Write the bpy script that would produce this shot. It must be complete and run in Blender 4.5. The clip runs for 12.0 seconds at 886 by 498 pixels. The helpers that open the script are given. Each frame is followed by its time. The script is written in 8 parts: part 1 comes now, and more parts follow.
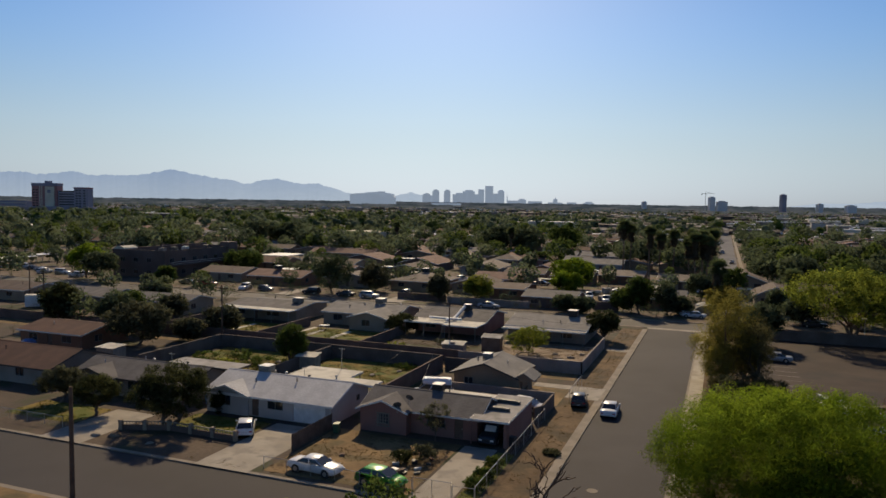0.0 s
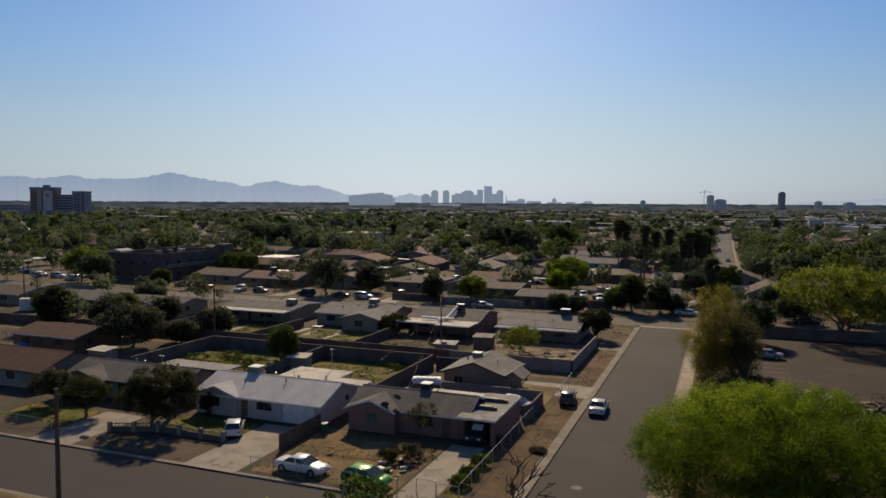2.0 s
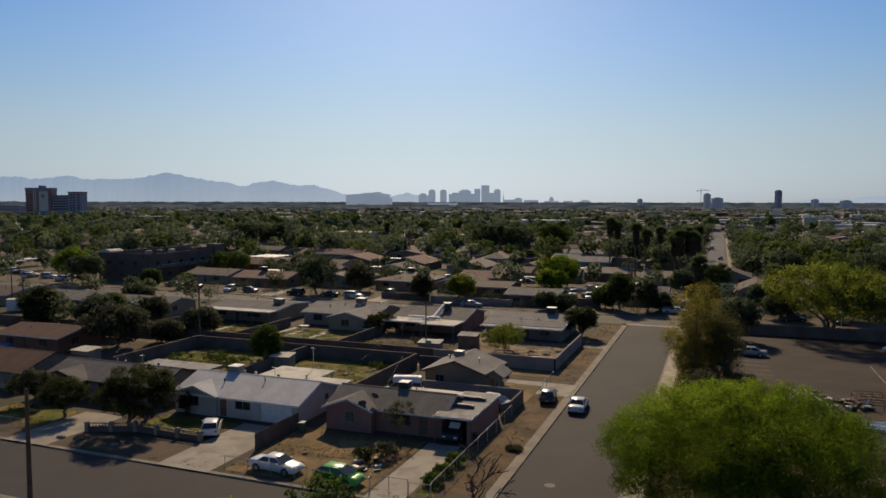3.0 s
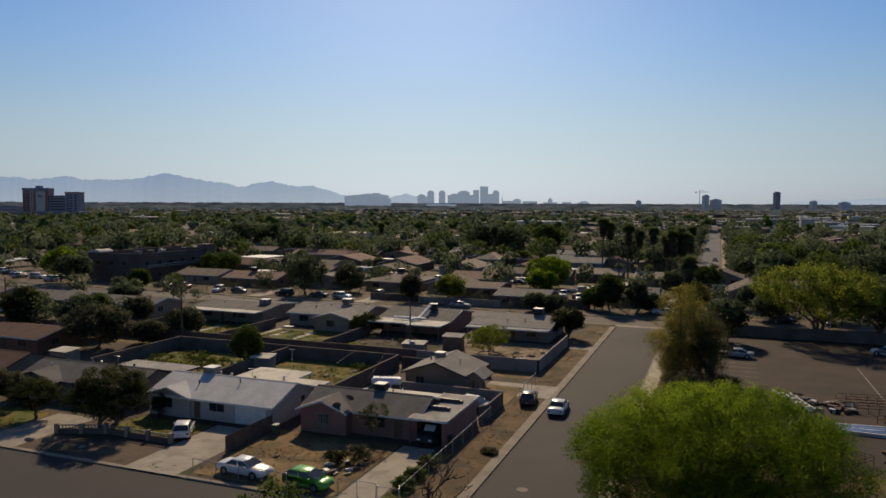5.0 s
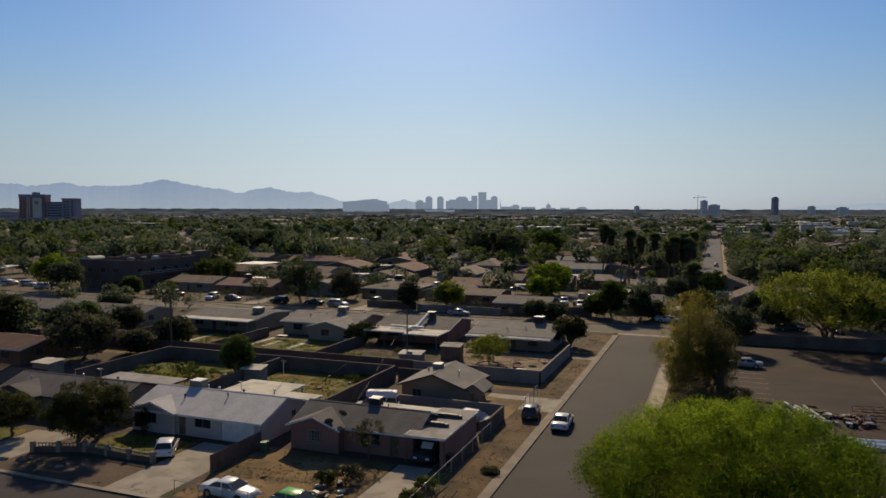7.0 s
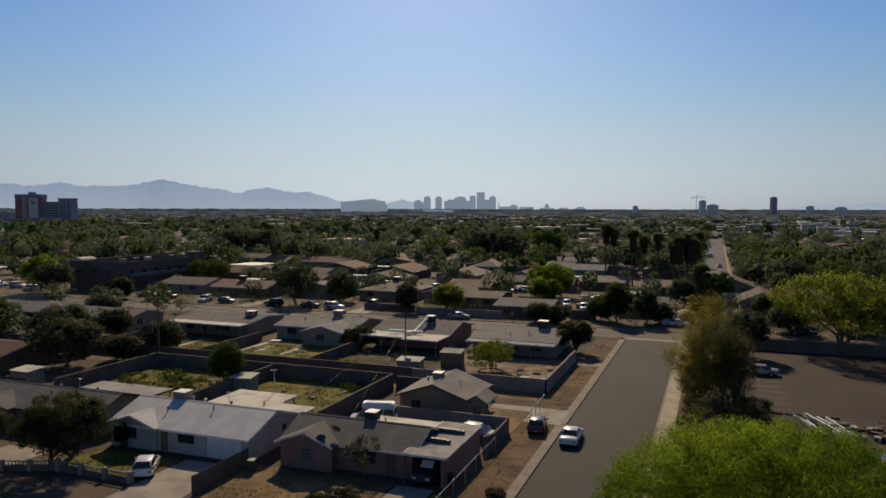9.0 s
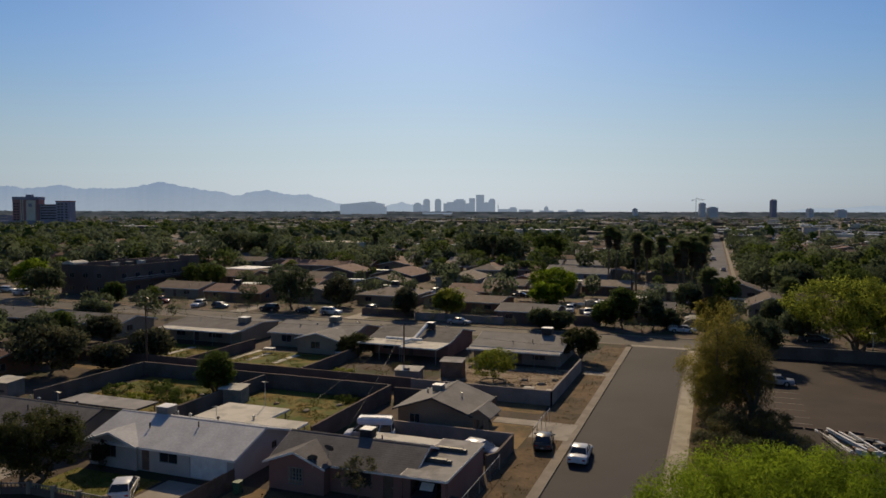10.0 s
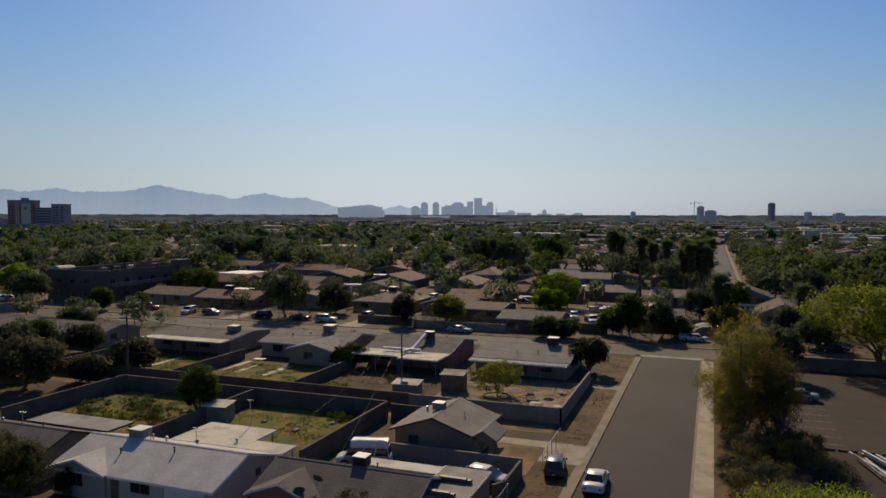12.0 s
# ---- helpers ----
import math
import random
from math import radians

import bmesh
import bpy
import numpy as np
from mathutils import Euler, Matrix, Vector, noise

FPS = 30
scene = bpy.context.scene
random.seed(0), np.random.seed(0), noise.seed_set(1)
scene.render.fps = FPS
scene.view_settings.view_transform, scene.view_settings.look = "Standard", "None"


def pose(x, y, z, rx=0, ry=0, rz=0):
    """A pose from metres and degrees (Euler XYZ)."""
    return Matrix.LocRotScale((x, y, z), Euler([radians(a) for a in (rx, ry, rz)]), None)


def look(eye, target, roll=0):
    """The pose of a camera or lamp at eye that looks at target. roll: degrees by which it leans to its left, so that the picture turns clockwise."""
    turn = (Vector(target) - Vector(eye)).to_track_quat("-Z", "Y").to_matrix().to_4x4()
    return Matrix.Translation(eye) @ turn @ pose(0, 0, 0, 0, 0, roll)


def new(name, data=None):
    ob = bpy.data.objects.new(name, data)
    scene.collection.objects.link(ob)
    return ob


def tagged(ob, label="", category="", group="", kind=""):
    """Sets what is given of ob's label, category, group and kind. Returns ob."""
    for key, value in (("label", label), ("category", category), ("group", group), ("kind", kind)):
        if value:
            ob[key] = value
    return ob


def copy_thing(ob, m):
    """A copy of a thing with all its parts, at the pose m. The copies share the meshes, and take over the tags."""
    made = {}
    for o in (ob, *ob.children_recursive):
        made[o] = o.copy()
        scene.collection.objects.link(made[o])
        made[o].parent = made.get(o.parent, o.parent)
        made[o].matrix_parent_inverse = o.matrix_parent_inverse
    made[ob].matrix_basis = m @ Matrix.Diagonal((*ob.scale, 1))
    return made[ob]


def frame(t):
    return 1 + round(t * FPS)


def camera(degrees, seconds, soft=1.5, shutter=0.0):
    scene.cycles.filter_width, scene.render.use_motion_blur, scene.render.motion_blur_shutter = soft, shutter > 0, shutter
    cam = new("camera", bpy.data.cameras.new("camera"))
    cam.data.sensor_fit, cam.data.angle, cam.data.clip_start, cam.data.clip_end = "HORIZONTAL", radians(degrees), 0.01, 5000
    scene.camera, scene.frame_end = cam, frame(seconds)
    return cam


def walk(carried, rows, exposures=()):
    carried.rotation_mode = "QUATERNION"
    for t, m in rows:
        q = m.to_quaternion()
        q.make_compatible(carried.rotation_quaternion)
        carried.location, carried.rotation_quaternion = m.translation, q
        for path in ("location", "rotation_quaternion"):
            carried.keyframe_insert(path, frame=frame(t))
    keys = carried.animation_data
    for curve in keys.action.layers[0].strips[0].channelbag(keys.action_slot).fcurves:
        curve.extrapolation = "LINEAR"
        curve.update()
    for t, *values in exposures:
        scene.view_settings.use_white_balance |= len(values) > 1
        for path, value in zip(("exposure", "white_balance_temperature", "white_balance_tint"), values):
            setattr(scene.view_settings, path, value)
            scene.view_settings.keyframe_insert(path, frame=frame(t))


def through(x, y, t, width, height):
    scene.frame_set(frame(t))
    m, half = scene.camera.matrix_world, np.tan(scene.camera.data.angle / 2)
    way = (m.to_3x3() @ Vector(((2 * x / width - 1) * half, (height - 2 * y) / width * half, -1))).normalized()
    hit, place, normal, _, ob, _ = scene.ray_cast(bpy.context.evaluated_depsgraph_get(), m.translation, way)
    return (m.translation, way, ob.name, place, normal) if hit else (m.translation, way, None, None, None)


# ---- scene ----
cam = camera(62.8, 12.0, soft=1.6)
PATH = [
    (0, (12.82, -0.832, 23.705), (12.1, 1.03, 23.577), 0.8),
    (0.5, (12.803, -0.894, 23.701), (12.082, 0.968, 23.574), 0.8),
    (1, (13.145, -0.826, 23.697), (12.427, 1.036, 23.572), 0.4),
    (1.5, (13.813, -0.604, 23.644), (13.096, 1.259, 23.516), 0.7),
    (2, (14.212, -0.622, 23.627), (13.493, 1.24, 23.501), 0.3),
    (2.5, (14.989, -0.387, 23.612), (14.273, 1.476, 23.486), 0.1),
    (3, (16.201, 0.144, 23.556), (15.488, 2.007, 23.428), 0.1),
    (5, (17.952, 2.034, 23.344), (17.241, 3.899, 23.219), 0.2),
    (5.5, (17.753, 2.795, 23.263), (17.042, 4.661, 23.141), 0.1),
    (6, (17.413, 3.727, 23.239), (16.704, 5.593, 23.12), 0.1),
    (6.5, (17.037, 4.608, 23.274), (16.329, 6.475, 23.161), 0.2),
    (7, (16.688, 5.523, 23.233), (15.981, 7.39, 23.124), 0.1),
    (9, (14.681, 10.083, 23.204), (13.978, 11.953, 23.095), 0.1),
    (9.5, (13.95, 11.962, 23.249), (13.248, 13.832, 23.142), 0.1),
    (10, (13.006, 14.211, 23.234), (12.305, 16.081, 23.132), 0.1),
    (10.5, (12.178, 16.429, 23.227), (11.477, 18.299, 23.127), 0.0),
    (11, (11.505, 17.998, 23.233), (10.806, 19.869, 23.138), 0.0),
    (11.5, (10.961, 19.049, 23.2), (10.264, 20.921, 23.102), 0.1),
    (12, (10.515, 19.949, 23.208), (9.819, 21.822, 23.115), 0.1),
]
walk(cam, [(t, look(eye, target, roll)) for t, eye, target, roll in PATH],
     exposures=[(0, 0.1, 7900, 10), (0.4, 0.0, 7900, 10), (2.5, -0.03, 7900, 10), (7.0, -0.08, 7900, 10), (12, -0.15, 7900, 10)])

# ---- daylight: clear sky, sun ahead of the camera ----
SUN_AZ, SUN_EL = 22.0, 34.5          # degrees left of +y, above the horizon
world = bpy.data.worlds.new("sky")
scene.world = world
world.use_nodes = True
wn = world.node_tree.nodes
wn.clear()
sky = wn.new("ShaderNodeTexSky")
sky.sky_type, sky.sun_disc = "NISHITA", False
sky.sun_elevation, sky.sun_rotation = radians(SUN_EL), radians(-SUN_AZ)
sky.air_density, sky.dust_density, sky.ozone_density = 1.0, 0.5, 1.2
bg = wn.new("ShaderNodeBackground")
bg.inputs["Strength"].default_value = 0.059
wo = wn.new("ShaderNodeOutputWorld")
rich = wn.new("ShaderNodeHueSaturation")
rich.inputs["Saturation"].default_value = 1.45
rich.inputs["Value"].default_value = 1.2
grey = wn.new("ShaderNodeRGBToBW")
tone = wn.new("ShaderNodeMix")              # the sky's own brightness in the pale tint of dust haze
tone.data_type, tone.blend_type = "RGBA", "MULTIPLY"
tone.inputs["Factor"].default_value = 1
tone.inputs["B"].default_value = (0.59, 0.81, 1.18, 1)
tint = wn.new("ShaderNodeMix")
tint.data_type, tint.blend_type = "RGBA", "MULTIPLY"
tint.inputs["Factor"].default_value = 1
tint.inputs["B"].default_value = (0.83, 1.03, 1.37, 1)
haze = wn.new("ShaderNodeMix")              # dust haze low over the whole horizon
haze.data_type = "RGBA"
way = wn.new("ShaderNodeTexCoord")
up = wn.new("ShaderNodeSeparateXYZ")
fade = wn.new("ShaderNodeMapRange")
fade.interpolation_type = "SMOOTHSTEP"
fade.inputs["From Min"].default_value, fade.inputs["From Max"].default_value = 0.0, 0.24
fade.inputs["To Min"].default_value, fade.inputs["To Max"].default_value = 0.85, 0.0
glare = wn.new("ShaderNodeMix")             # the sky pales to dusty white towards the sun's height
glare.data_type = "RGBA"
pale = wn.new("ShaderNodeMix")
pale.data_type, pale.blend_type = "RGBA", "MULTIPLY"
pale.inputs["Factor"].default_value = 1
pale.inputs["B"].default_value = (1.0, 0.98, 0.96, 1)
climb = wn.new("ShaderNodeMapRange")
climb.interpolation_type = "SMOOTHSTEP"
climb.inputs["From Min"].default_value, climb.inputs["From Max"].default_value = 0.27, 0.62
climb.inputs["To Min"].default_value, climb.inputs["To Max"].default_value = 0.0, 0.25
wl = world.node_tree.links
wl.new(way.outputs["Generated"], up.inputs[0]), wl.new(up.outputs["Z"], fade.inputs["Value"])
wl.new(sky.outputs[0], grey.inputs[0]), wl.new(grey.outputs[0], tone.inputs["A"]), wl.new(tone.outputs["Result"], haze.inputs["B"])
wl.new(sky.outputs[0], rich.inputs["Color"]), wl.new(rich.outputs[0], tint.inputs["A"]), wl.new(tint.outputs["Result"], haze.inputs["A"]), wl.new(fade.outputs[0], haze.inputs["Factor"])
wl.new(up.outputs["Z"], climb.inputs["Value"]), wl.new(climb.outputs[0], glare.inputs["Factor"])
wl.new(grey.outputs[0], pale.inputs["A"]), wl.new(pale.outputs["Result"], glare.inputs["B"]), wl.new(haze.outputs["Result"], glare.inputs["A"])
wl.new(glare.outputs["Result"], bg.inputs[0])
world.node_tree.links.new(bg.outputs[0], wo.inputs[0])
sun_data = bpy.data.lights.new("sun", "SUN")
sun_data.energy, sun_data.angle, sun_data.color = 3.65, radians(0.55), (1.0, 0.85, 0.63)
sun = new("sun", sun_data)
sun_to = Vector((-math.sin(radians(SUN_AZ)) * math.cos(radians(SUN_EL)), math.cos(radians(SUN_AZ)) * math.cos(radians(SUN_EL)), math.sin(radians(SUN_EL))))
sun.matrix_world = look(sun_to * 200, (0, 0, 0))

# ---- materials ----
def mat(name, c1, c2, rough=0.9, big=0.35, fine=6.0, bump=0.3, metal=0.0, lo=0.38, hi=0.62, grain=0.25, vary=0.0, dist=0.02, spec=0.3, c3=None, big3=0.1):
    """Two tones mixed by broad noise, a fine grain over them, and a bump of the grain."""
    m = bpy.data.materials.new(name)
    m.use_nodes = True
    n, l = m.node_tree.nodes, m.node_tree.links
    p = n["Principled BSDF"]
    p.inputs["Roughness"].default_value, p.inputs["Metallic"].default_value = rough, metal
    p.inputs["Specular IOR Level"].default_value = spec
    pos = n.new("ShaderNodeNewGeometry").outputs["Position"] if not vary else n.new("ShaderNodeTexCoord").outputs["Object"]
    a, b = n.new("ShaderNodeTexNoise"), n.new("ShaderNodeTexNoise")
    a.inputs["Scale"].default_value, a.inputs["Detail"].default_value = big, 5
    b.inputs["Scale"].default_value, b.inputs["Detail"].default_value = fine, 4
    l.new(pos, a.inputs["Vector"]), l.new(pos, b.inputs["Vector"])
    ramp = n.new("ShaderNodeMapRange")
    ramp.inputs["From Min"].default_value, ramp.inputs["From Max"].default_value = lo, hi
    l.new(a.outputs["Fac"], ramp.inputs["Value"])
    mix = n.new("ShaderNodeMix")
    mix.data_type = "RGBA"
    mix.inputs["A"].default_value, mix.inputs["B"].default_value = (*c1, 1), (*c2, 1)
    l.new(ramp.outputs[0], mix.inputs["Factor"])
    out = mix.outputs["Result"]
    if c3:
        c = n.new("ShaderNodeTexNoise")
        c.inputs["Scale"].default_value, c.inputs["Detail"].default_value = big3, 6
        l.new(pos, c.inputs["Vector"])
        r3 = n.new("ShaderNodeMapRange")
        r3.inputs["From Min"].default_value, r3.inputs["From Max"].default_value = 0.5, 0.62
        l.new(c.outputs["Fac"], r3.inputs["Value"])
        m3 = n.new("ShaderNodeMix")
        m3.data_type = "RGBA"
        m3.inputs["B"].default_value = (*c3, 1)
        l.new(r3.outputs[0], m3.inputs["Factor"]), l.new(out, m3.inputs["A"])
        out = m3.outputs["Result"]
    g = n.new("ShaderNodeMapRange")
    g.inputs["To Min"].default_value, g.inputs["To Max"].default_value = 1 - grain, 1 + grain
    l.new(b.outputs["Fac"], g.inputs["Value"])
    mul = n.new("ShaderNodeMix")
    mul.data_type, mul.blend_type = "RGBA", "MULTIPLY"
    mul.inputs["Factor"].default_value = 1
    l.new(out, mul.inputs["A"]), l.new(g.outputs[0], mul.inputs["B"])
    out = mul.outputs["Result"]
    if vary:
        info = n.new("ShaderNodeObjectInfo")
        v = n.new("ShaderNodeMapRange")
        v.inputs["To Min"].default_value, v.inputs["To Max"].default_value = 1 - vary, 1 + vary
        l.new(info.outputs["Random"], v.inputs["Value"])
        mv = n.new("ShaderNodeMix")
        mv.data_type, mv.blend_type = "RGBA", "MULTIPLY"
        mv.inputs["Factor"].default_value = 1
        l.new(out, mv.inputs["A"]), l.new(v.outputs[0], mv.inputs["B"])
        out = mv.outputs["Result"]
    l.new(out, p.inputs["Base Color"])
    if bump:
        bn = n.new("ShaderNodeBump")
        bn.inputs["Strength"].default_value, bn.inputs["Distance"].default_value = bump, dist
        l.new(b.outputs["Fac"], bn.inputs["Height"]), l.new(bn.outputs[0], p.inputs["Normal"])
    return m


def leaf_mat(name, c1, c2, through=0.45, rough=0.85, scale=0.5, single=0.5, wide=1.0):
    """Thin leaves: each its own shade, and light that passes through."""
    m = bpy.data.materials.new(name)
    m.use_nodes = True
    n, l = m.node_tree.nodes, m.node_tree.links
    n.remove(n["Principled BSDF"])
    geo = n.new("ShaderNodeNewGeometry")
    nz = n.new("ShaderNodeTexNoise")
    nz.inputs["Scale"].default_value = scale
    l.new(geo.outputs["Position"], nz.inputs["Vector"])
    add = n.new("ShaderNodeMath")
    add.operation = "MULTIPLY_ADD"
    add.inputs[1].default_value = single
    l.new(geo.outputs["Random Per Island"], add.inputs[0])
    sub = n.new("ShaderNodeMath")
    sub.operation = "MULTIPLY_ADD"
    sub.inputs[1].default_value, sub.inputs[2].default_value = wide, 0.5 - 0.5 * wide - 0.5 * single
    l.new(nz.outputs["Fac"], sub.inputs[0]), l.new(sub.outputs[0], add.inputs[2])
    mix = n.new("ShaderNodeMix")
    mix.data_type = "RGBA"
    mix.inputs["A"].default_value, mix.inputs["B"].default_value = (*c1, 1), (*c2, 1)
    l.new(add.outputs[0], mix.inputs["Factor"])
    d, t, ms, o = n.new("ShaderNodeBsdfPrincipled"), n.new("ShaderNodeBsdfTranslucent"), n.new("ShaderNodeMixShader"), n["Material Output"]
    d.inputs["Roughness"].default_value, d.inputs["Specular IOR Level"].default_value = rough, 0.06
    l.new(mix.outputs["Result"], d.inputs["Base Color"]), l.new(mix.outputs["Result"], t.inputs["Color"])
    ms.inputs["Fac"].default_value = through
    l.new(d.outputs[0], ms.inputs[1]), l.new(t.outputs[0], ms.inputs[2]), l.new(ms.outputs[0], o.inputs["Surface"])
    return m


def shingle_mat(name, c1, c2, rough=0.9, course=0.28, relief=0.4):
    """Roof shingles: courses across the slope as fine dark lines and relief, with patchy wear."""
    m = mat(name, c1, c2, rough, 0.5, 5.0, 0.2, grain=0.3, vary=0.001)
    n, l = m.node_tree.nodes, m.node_tree.links
    p = n["Principled BSDF"]
    co = n.new("ShaderNodeTexCoord")
    sep, saw = n.new("ShaderNodeSeparateXYZ"), n.new("ShaderNodeMath")
    l.new(co.outputs["Object"], sep.inputs[0])
    saw.operation = "PINGPONG"
    saw.inputs[1].default_value = course * 0.17
    l.new(sep.outputs["Z"], saw.inputs[0])
    bn = n.new("ShaderNodeBump")
    bn.inputs["Strength"].default_value, bn.inputs["Distance"].default_value = relief, 0.4
    l.new(saw.outputs[0], bn.inputs["Height"])
    old = p.inputs["Normal"].links[0].from_node
    l.new(old.outputs[0], bn.inputs["Normal"]), l.new(bn.outputs[0], p.inputs["Normal"])
    return m


def plain(name, c, rough=0.5, metal=0.0, spec=0.5, emit=None):
    m = mat(name, c, tuple(v * 0.82 for v in c), rough, 1.2, 20.0, 0.05, metal, grain=0.08, vary=0.001, dist=0.003, spec=spec)
    return m


def paint(name, c):
    m = plain(name, c, 0.30, 0.0, 0.35)
    m.node_tree.nodes["Principled BSDF"].inputs["Coat Weight"].default_value = 0.2
    return m


ASPHALT = mat("asphalt", (0.0277, 0.0239, 0.0267), (0.0361, 0.0311, 0.0344), 0.85, 0.12, 9.0, 0.35, grain=0.22, c3=(0.0235, 0.0202, 0.0224), big3=0.06)
LOT = mat("worn_lot_asphalt", (0.0338, 0.0218, 0.0173), (0.0495, 0.0330, 0.0263), 0.9, 0.16, 5.0, 0.3, grain=0.25, c3=(0.0270, 0.0210, 0.0188), big3=0.09)
PARKWAY = mat("brown_parkway_dirt", (0.0900, 0.0540, 0.0261), (0.1395, 0.0882, 0.0450), 0.95, 0.3, 3.0, 0.5, grain=0.4, c3=(0.0648, 0.0450, 0.0234), big3=0.22, dist=0.05)
DIRT = mat("dry_dirt", (0.15, 0.092, 0.042), (0.225, 0.145, 0.068), 0.95, 0.22, 3.0, 0.5, grain=0.35, c3=(0.105, 0.075, 0.034), big3=0.3, dist=0.05)
# the yard soil below, lightened by half to stand for haze over far blocks
YARD_FAR = mat("haze_lifted_yard_soil", (0.0896, 0.0640, 0.0476), (0.1472, 0.1040, 0.0748), 0.95, 0.12, 2.5, 0.5, grain=0.4, c3=(0.0608, 0.0672, 0.0272), big3=0.16, dist=0.05)
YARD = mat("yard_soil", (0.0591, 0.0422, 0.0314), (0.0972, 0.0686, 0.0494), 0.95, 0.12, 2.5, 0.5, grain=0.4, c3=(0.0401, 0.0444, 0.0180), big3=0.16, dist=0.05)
LAWN = mat("patchy_lawn", (0.080, 0.098, 0.010), (0.190, 0.125, 0.028), 0.95, 0.28, 7.0, 0.6, grain=0.45, c3=(0.060, 0.086, 0.009), big3=0.35, dist=0.06)
SAND = mat("pale_sandy_gravel", (0.20, 0.145, 0.10), (0.29, 0.225, 0.16), 0.95, 0.4, 3.0, 0.5, grain=0.35, c3=(0.16, 0.11, 0.075), big3=0.3, dist=0.05)
DESERT = mat("town_ground", (0.0720, 0.0640, 0.0480), (0.1360, 0.1088, 0.0800), 0.95, 0.02, 0.4, 0.3, grain=0.4, c3=(0.0800, 0.0960, 0.0480), big3=0.012, spec=0.0)
CONC = mat("concrete", (0.24, 0.21, 0.175), (0.31, 0.275, 0.23), 0.85, 0.3, 8.0, 0.15, grain=0.14, c3=(0.21, 0.185, 0.16), big3=0.5)
PAVE = mat("pale_footpath_concrete", (0.30, 0.26, 0.195), (0.37, 0.325, 0.25), 0.85, 0.4, 7.0, 0.15, grain=0.14, c3=(0.26, 0.225, 0.17), big3=0.5)
KERB = mat("kerb_concrete", (0.19, 0.16, 0.125), (0.25, 0.21, 0.17), 0.9, 0.5, 6.0, 0.2, grain=0.2)
BLOCK = mat("grey_block_wall", (0.098, 0.074, 0.064), (0.14, 0.108, 0.094), 0.95, 0.4, 5.0, 0.4, grain=0.2)
BLOCK_W = mat("painted_block_wall", (0.20, 0.165, 0.15), (0.26, 0.22, 0.20), 0.9, 0.4, 5.0, 0.3, grain=0.15)
BLOCK_B = mat("brown_block_wall", (0.10, 0.068, 0.058), (0.14, 0.095, 0.08), 0.95, 0.4, 5.0, 0.4, grain=0.2)
STUCCO_W = mat("white_stucco", (0.36, 0.335, 0.32), (0.44, 0.41, 0.39), 0.9, 0.3, 10.0, 0.3, grain=0.1)
STUCCO_P = mat("pink_stucco", (0.235, 0.115, 0.095), (0.285, 0.145, 0.12), 0.9, 0.3, 10.0, 0.3, grain=0.12)
STUCCO_B = mat("beige_block", (0.21, 0.14, 0.095), (0.265, 0.18, 0.125), 0.9, 0.3, 7.0, 0.3, grain=0.15)
STUCCO_G = mat("grey_stucco", (0.19, 0.16, 0.14), (0.245, 0.21, 0.185), 0.9, 0.3, 10.0, 0.3, grain=0.12)
STUCCO_T = mat("tan_stucco", (0.235, 0.18, 0.135), (0.29, 0.23, 0.175), 0.9, 0.3, 10.0, 0.3, grain=0.12)
STUCCO_R = mat("rust_stucco", (0.19, 0.09, 0.055), (0.24, 0.12, 0.075), 0.9, 0.3, 10.0, 0.3, grain=0.12)
STUCCO_BL = mat("blue_stucco", (0.19, 0.21, 0.23), (0.24, 0.26, 0.28), 0.9, 0.3, 10.0, 0.3, grain=0.12)
STUCCO_D = mat("dark_brown_stucco", (0.1024, 0.0722, 0.0644), (0.1317, 0.0936, 0.0839), 0.9, 0.2, 6.0, 0.3, grain=0.12)
CREAM = mat("cream_render", (0.55, 0.49, 0.38), (0.62, 0.56, 0.45), 0.9, 0.1, 6.0, 0.2, grain=0.1)
ROOF_W = shingle_mat("white_coated_shingles", (0.42, 0.415, 0.415), (0.51, 0.505, 0.50), relief=0.12)
ROOF_G = shingle_mat("grey_shingles", (0.0914, 0.0853, 0.0853), (0.1305, 0.1218, 0.1201))
ROOF_LG = shingle_mat("light_grey_shingles", (0.1710, 0.1620, 0.1530), (0.2250, 0.2115, 0.1980))
ROOF_BR = shingle_mat("brown_shingles", (0.0846, 0.0607, 0.0515), (0.1196, 0.0874, 0.0736))
ROOF_RD = shingle_mat("red_brown_shingles", (0.0691, 0.0317, 0.0242), (0.0979, 0.0461, 0.0346))
ROOF_RB = shingle_mat("faded_red_brown_shingles", (0.140, 0.074, 0.060), (0.195, 0.110, 0.089))
# paler asphalt: the sheen of glancing sun is put into the base colour
GLANCE_ROAD = mat("asphalt_glancing_sun", (0.082, 0.072, 0.064), (0.108, 0.095, 0.085), 0.85, 0.08, 6.0, 0.3, grain=0.22, c3=(0.066, 0.058, 0.052), big3=0.05)
FAR_ROAD = mat("pale_street", (0.135, 0.135, 0.145), (0.17, 0.17, 0.18), 0.95, 0.05, 1.0, 0.1, grain=0.15, spec=0.1)
ROOF_TN = shingle_mat("tan_shingles", (0.1530, 0.1224, 0.1000), (0.2142, 0.1734, 0.1428))
FLAT_W = mat("cream_roll_roofing", (0.48, 0.45, 0.385), (0.58, 0.545, 0.47), 0.85, 0.4, 5.0, 0.15, grain=0.1, c3=(0.40, 0.375, 0.325), big3=0.5)
FLAT_G = mat("grey_roll_roofing", (0.22, 0.21, 0.205), (0.29, 0.275, 0.265), 0.85, 0.4, 5.0, 0.15, grain=0.12, c3=(0.17, 0.16, 0.155), big3=0.5)
TRIM_W = plain("white_trim", (0.72, 0.71, 0.69), 0.6)
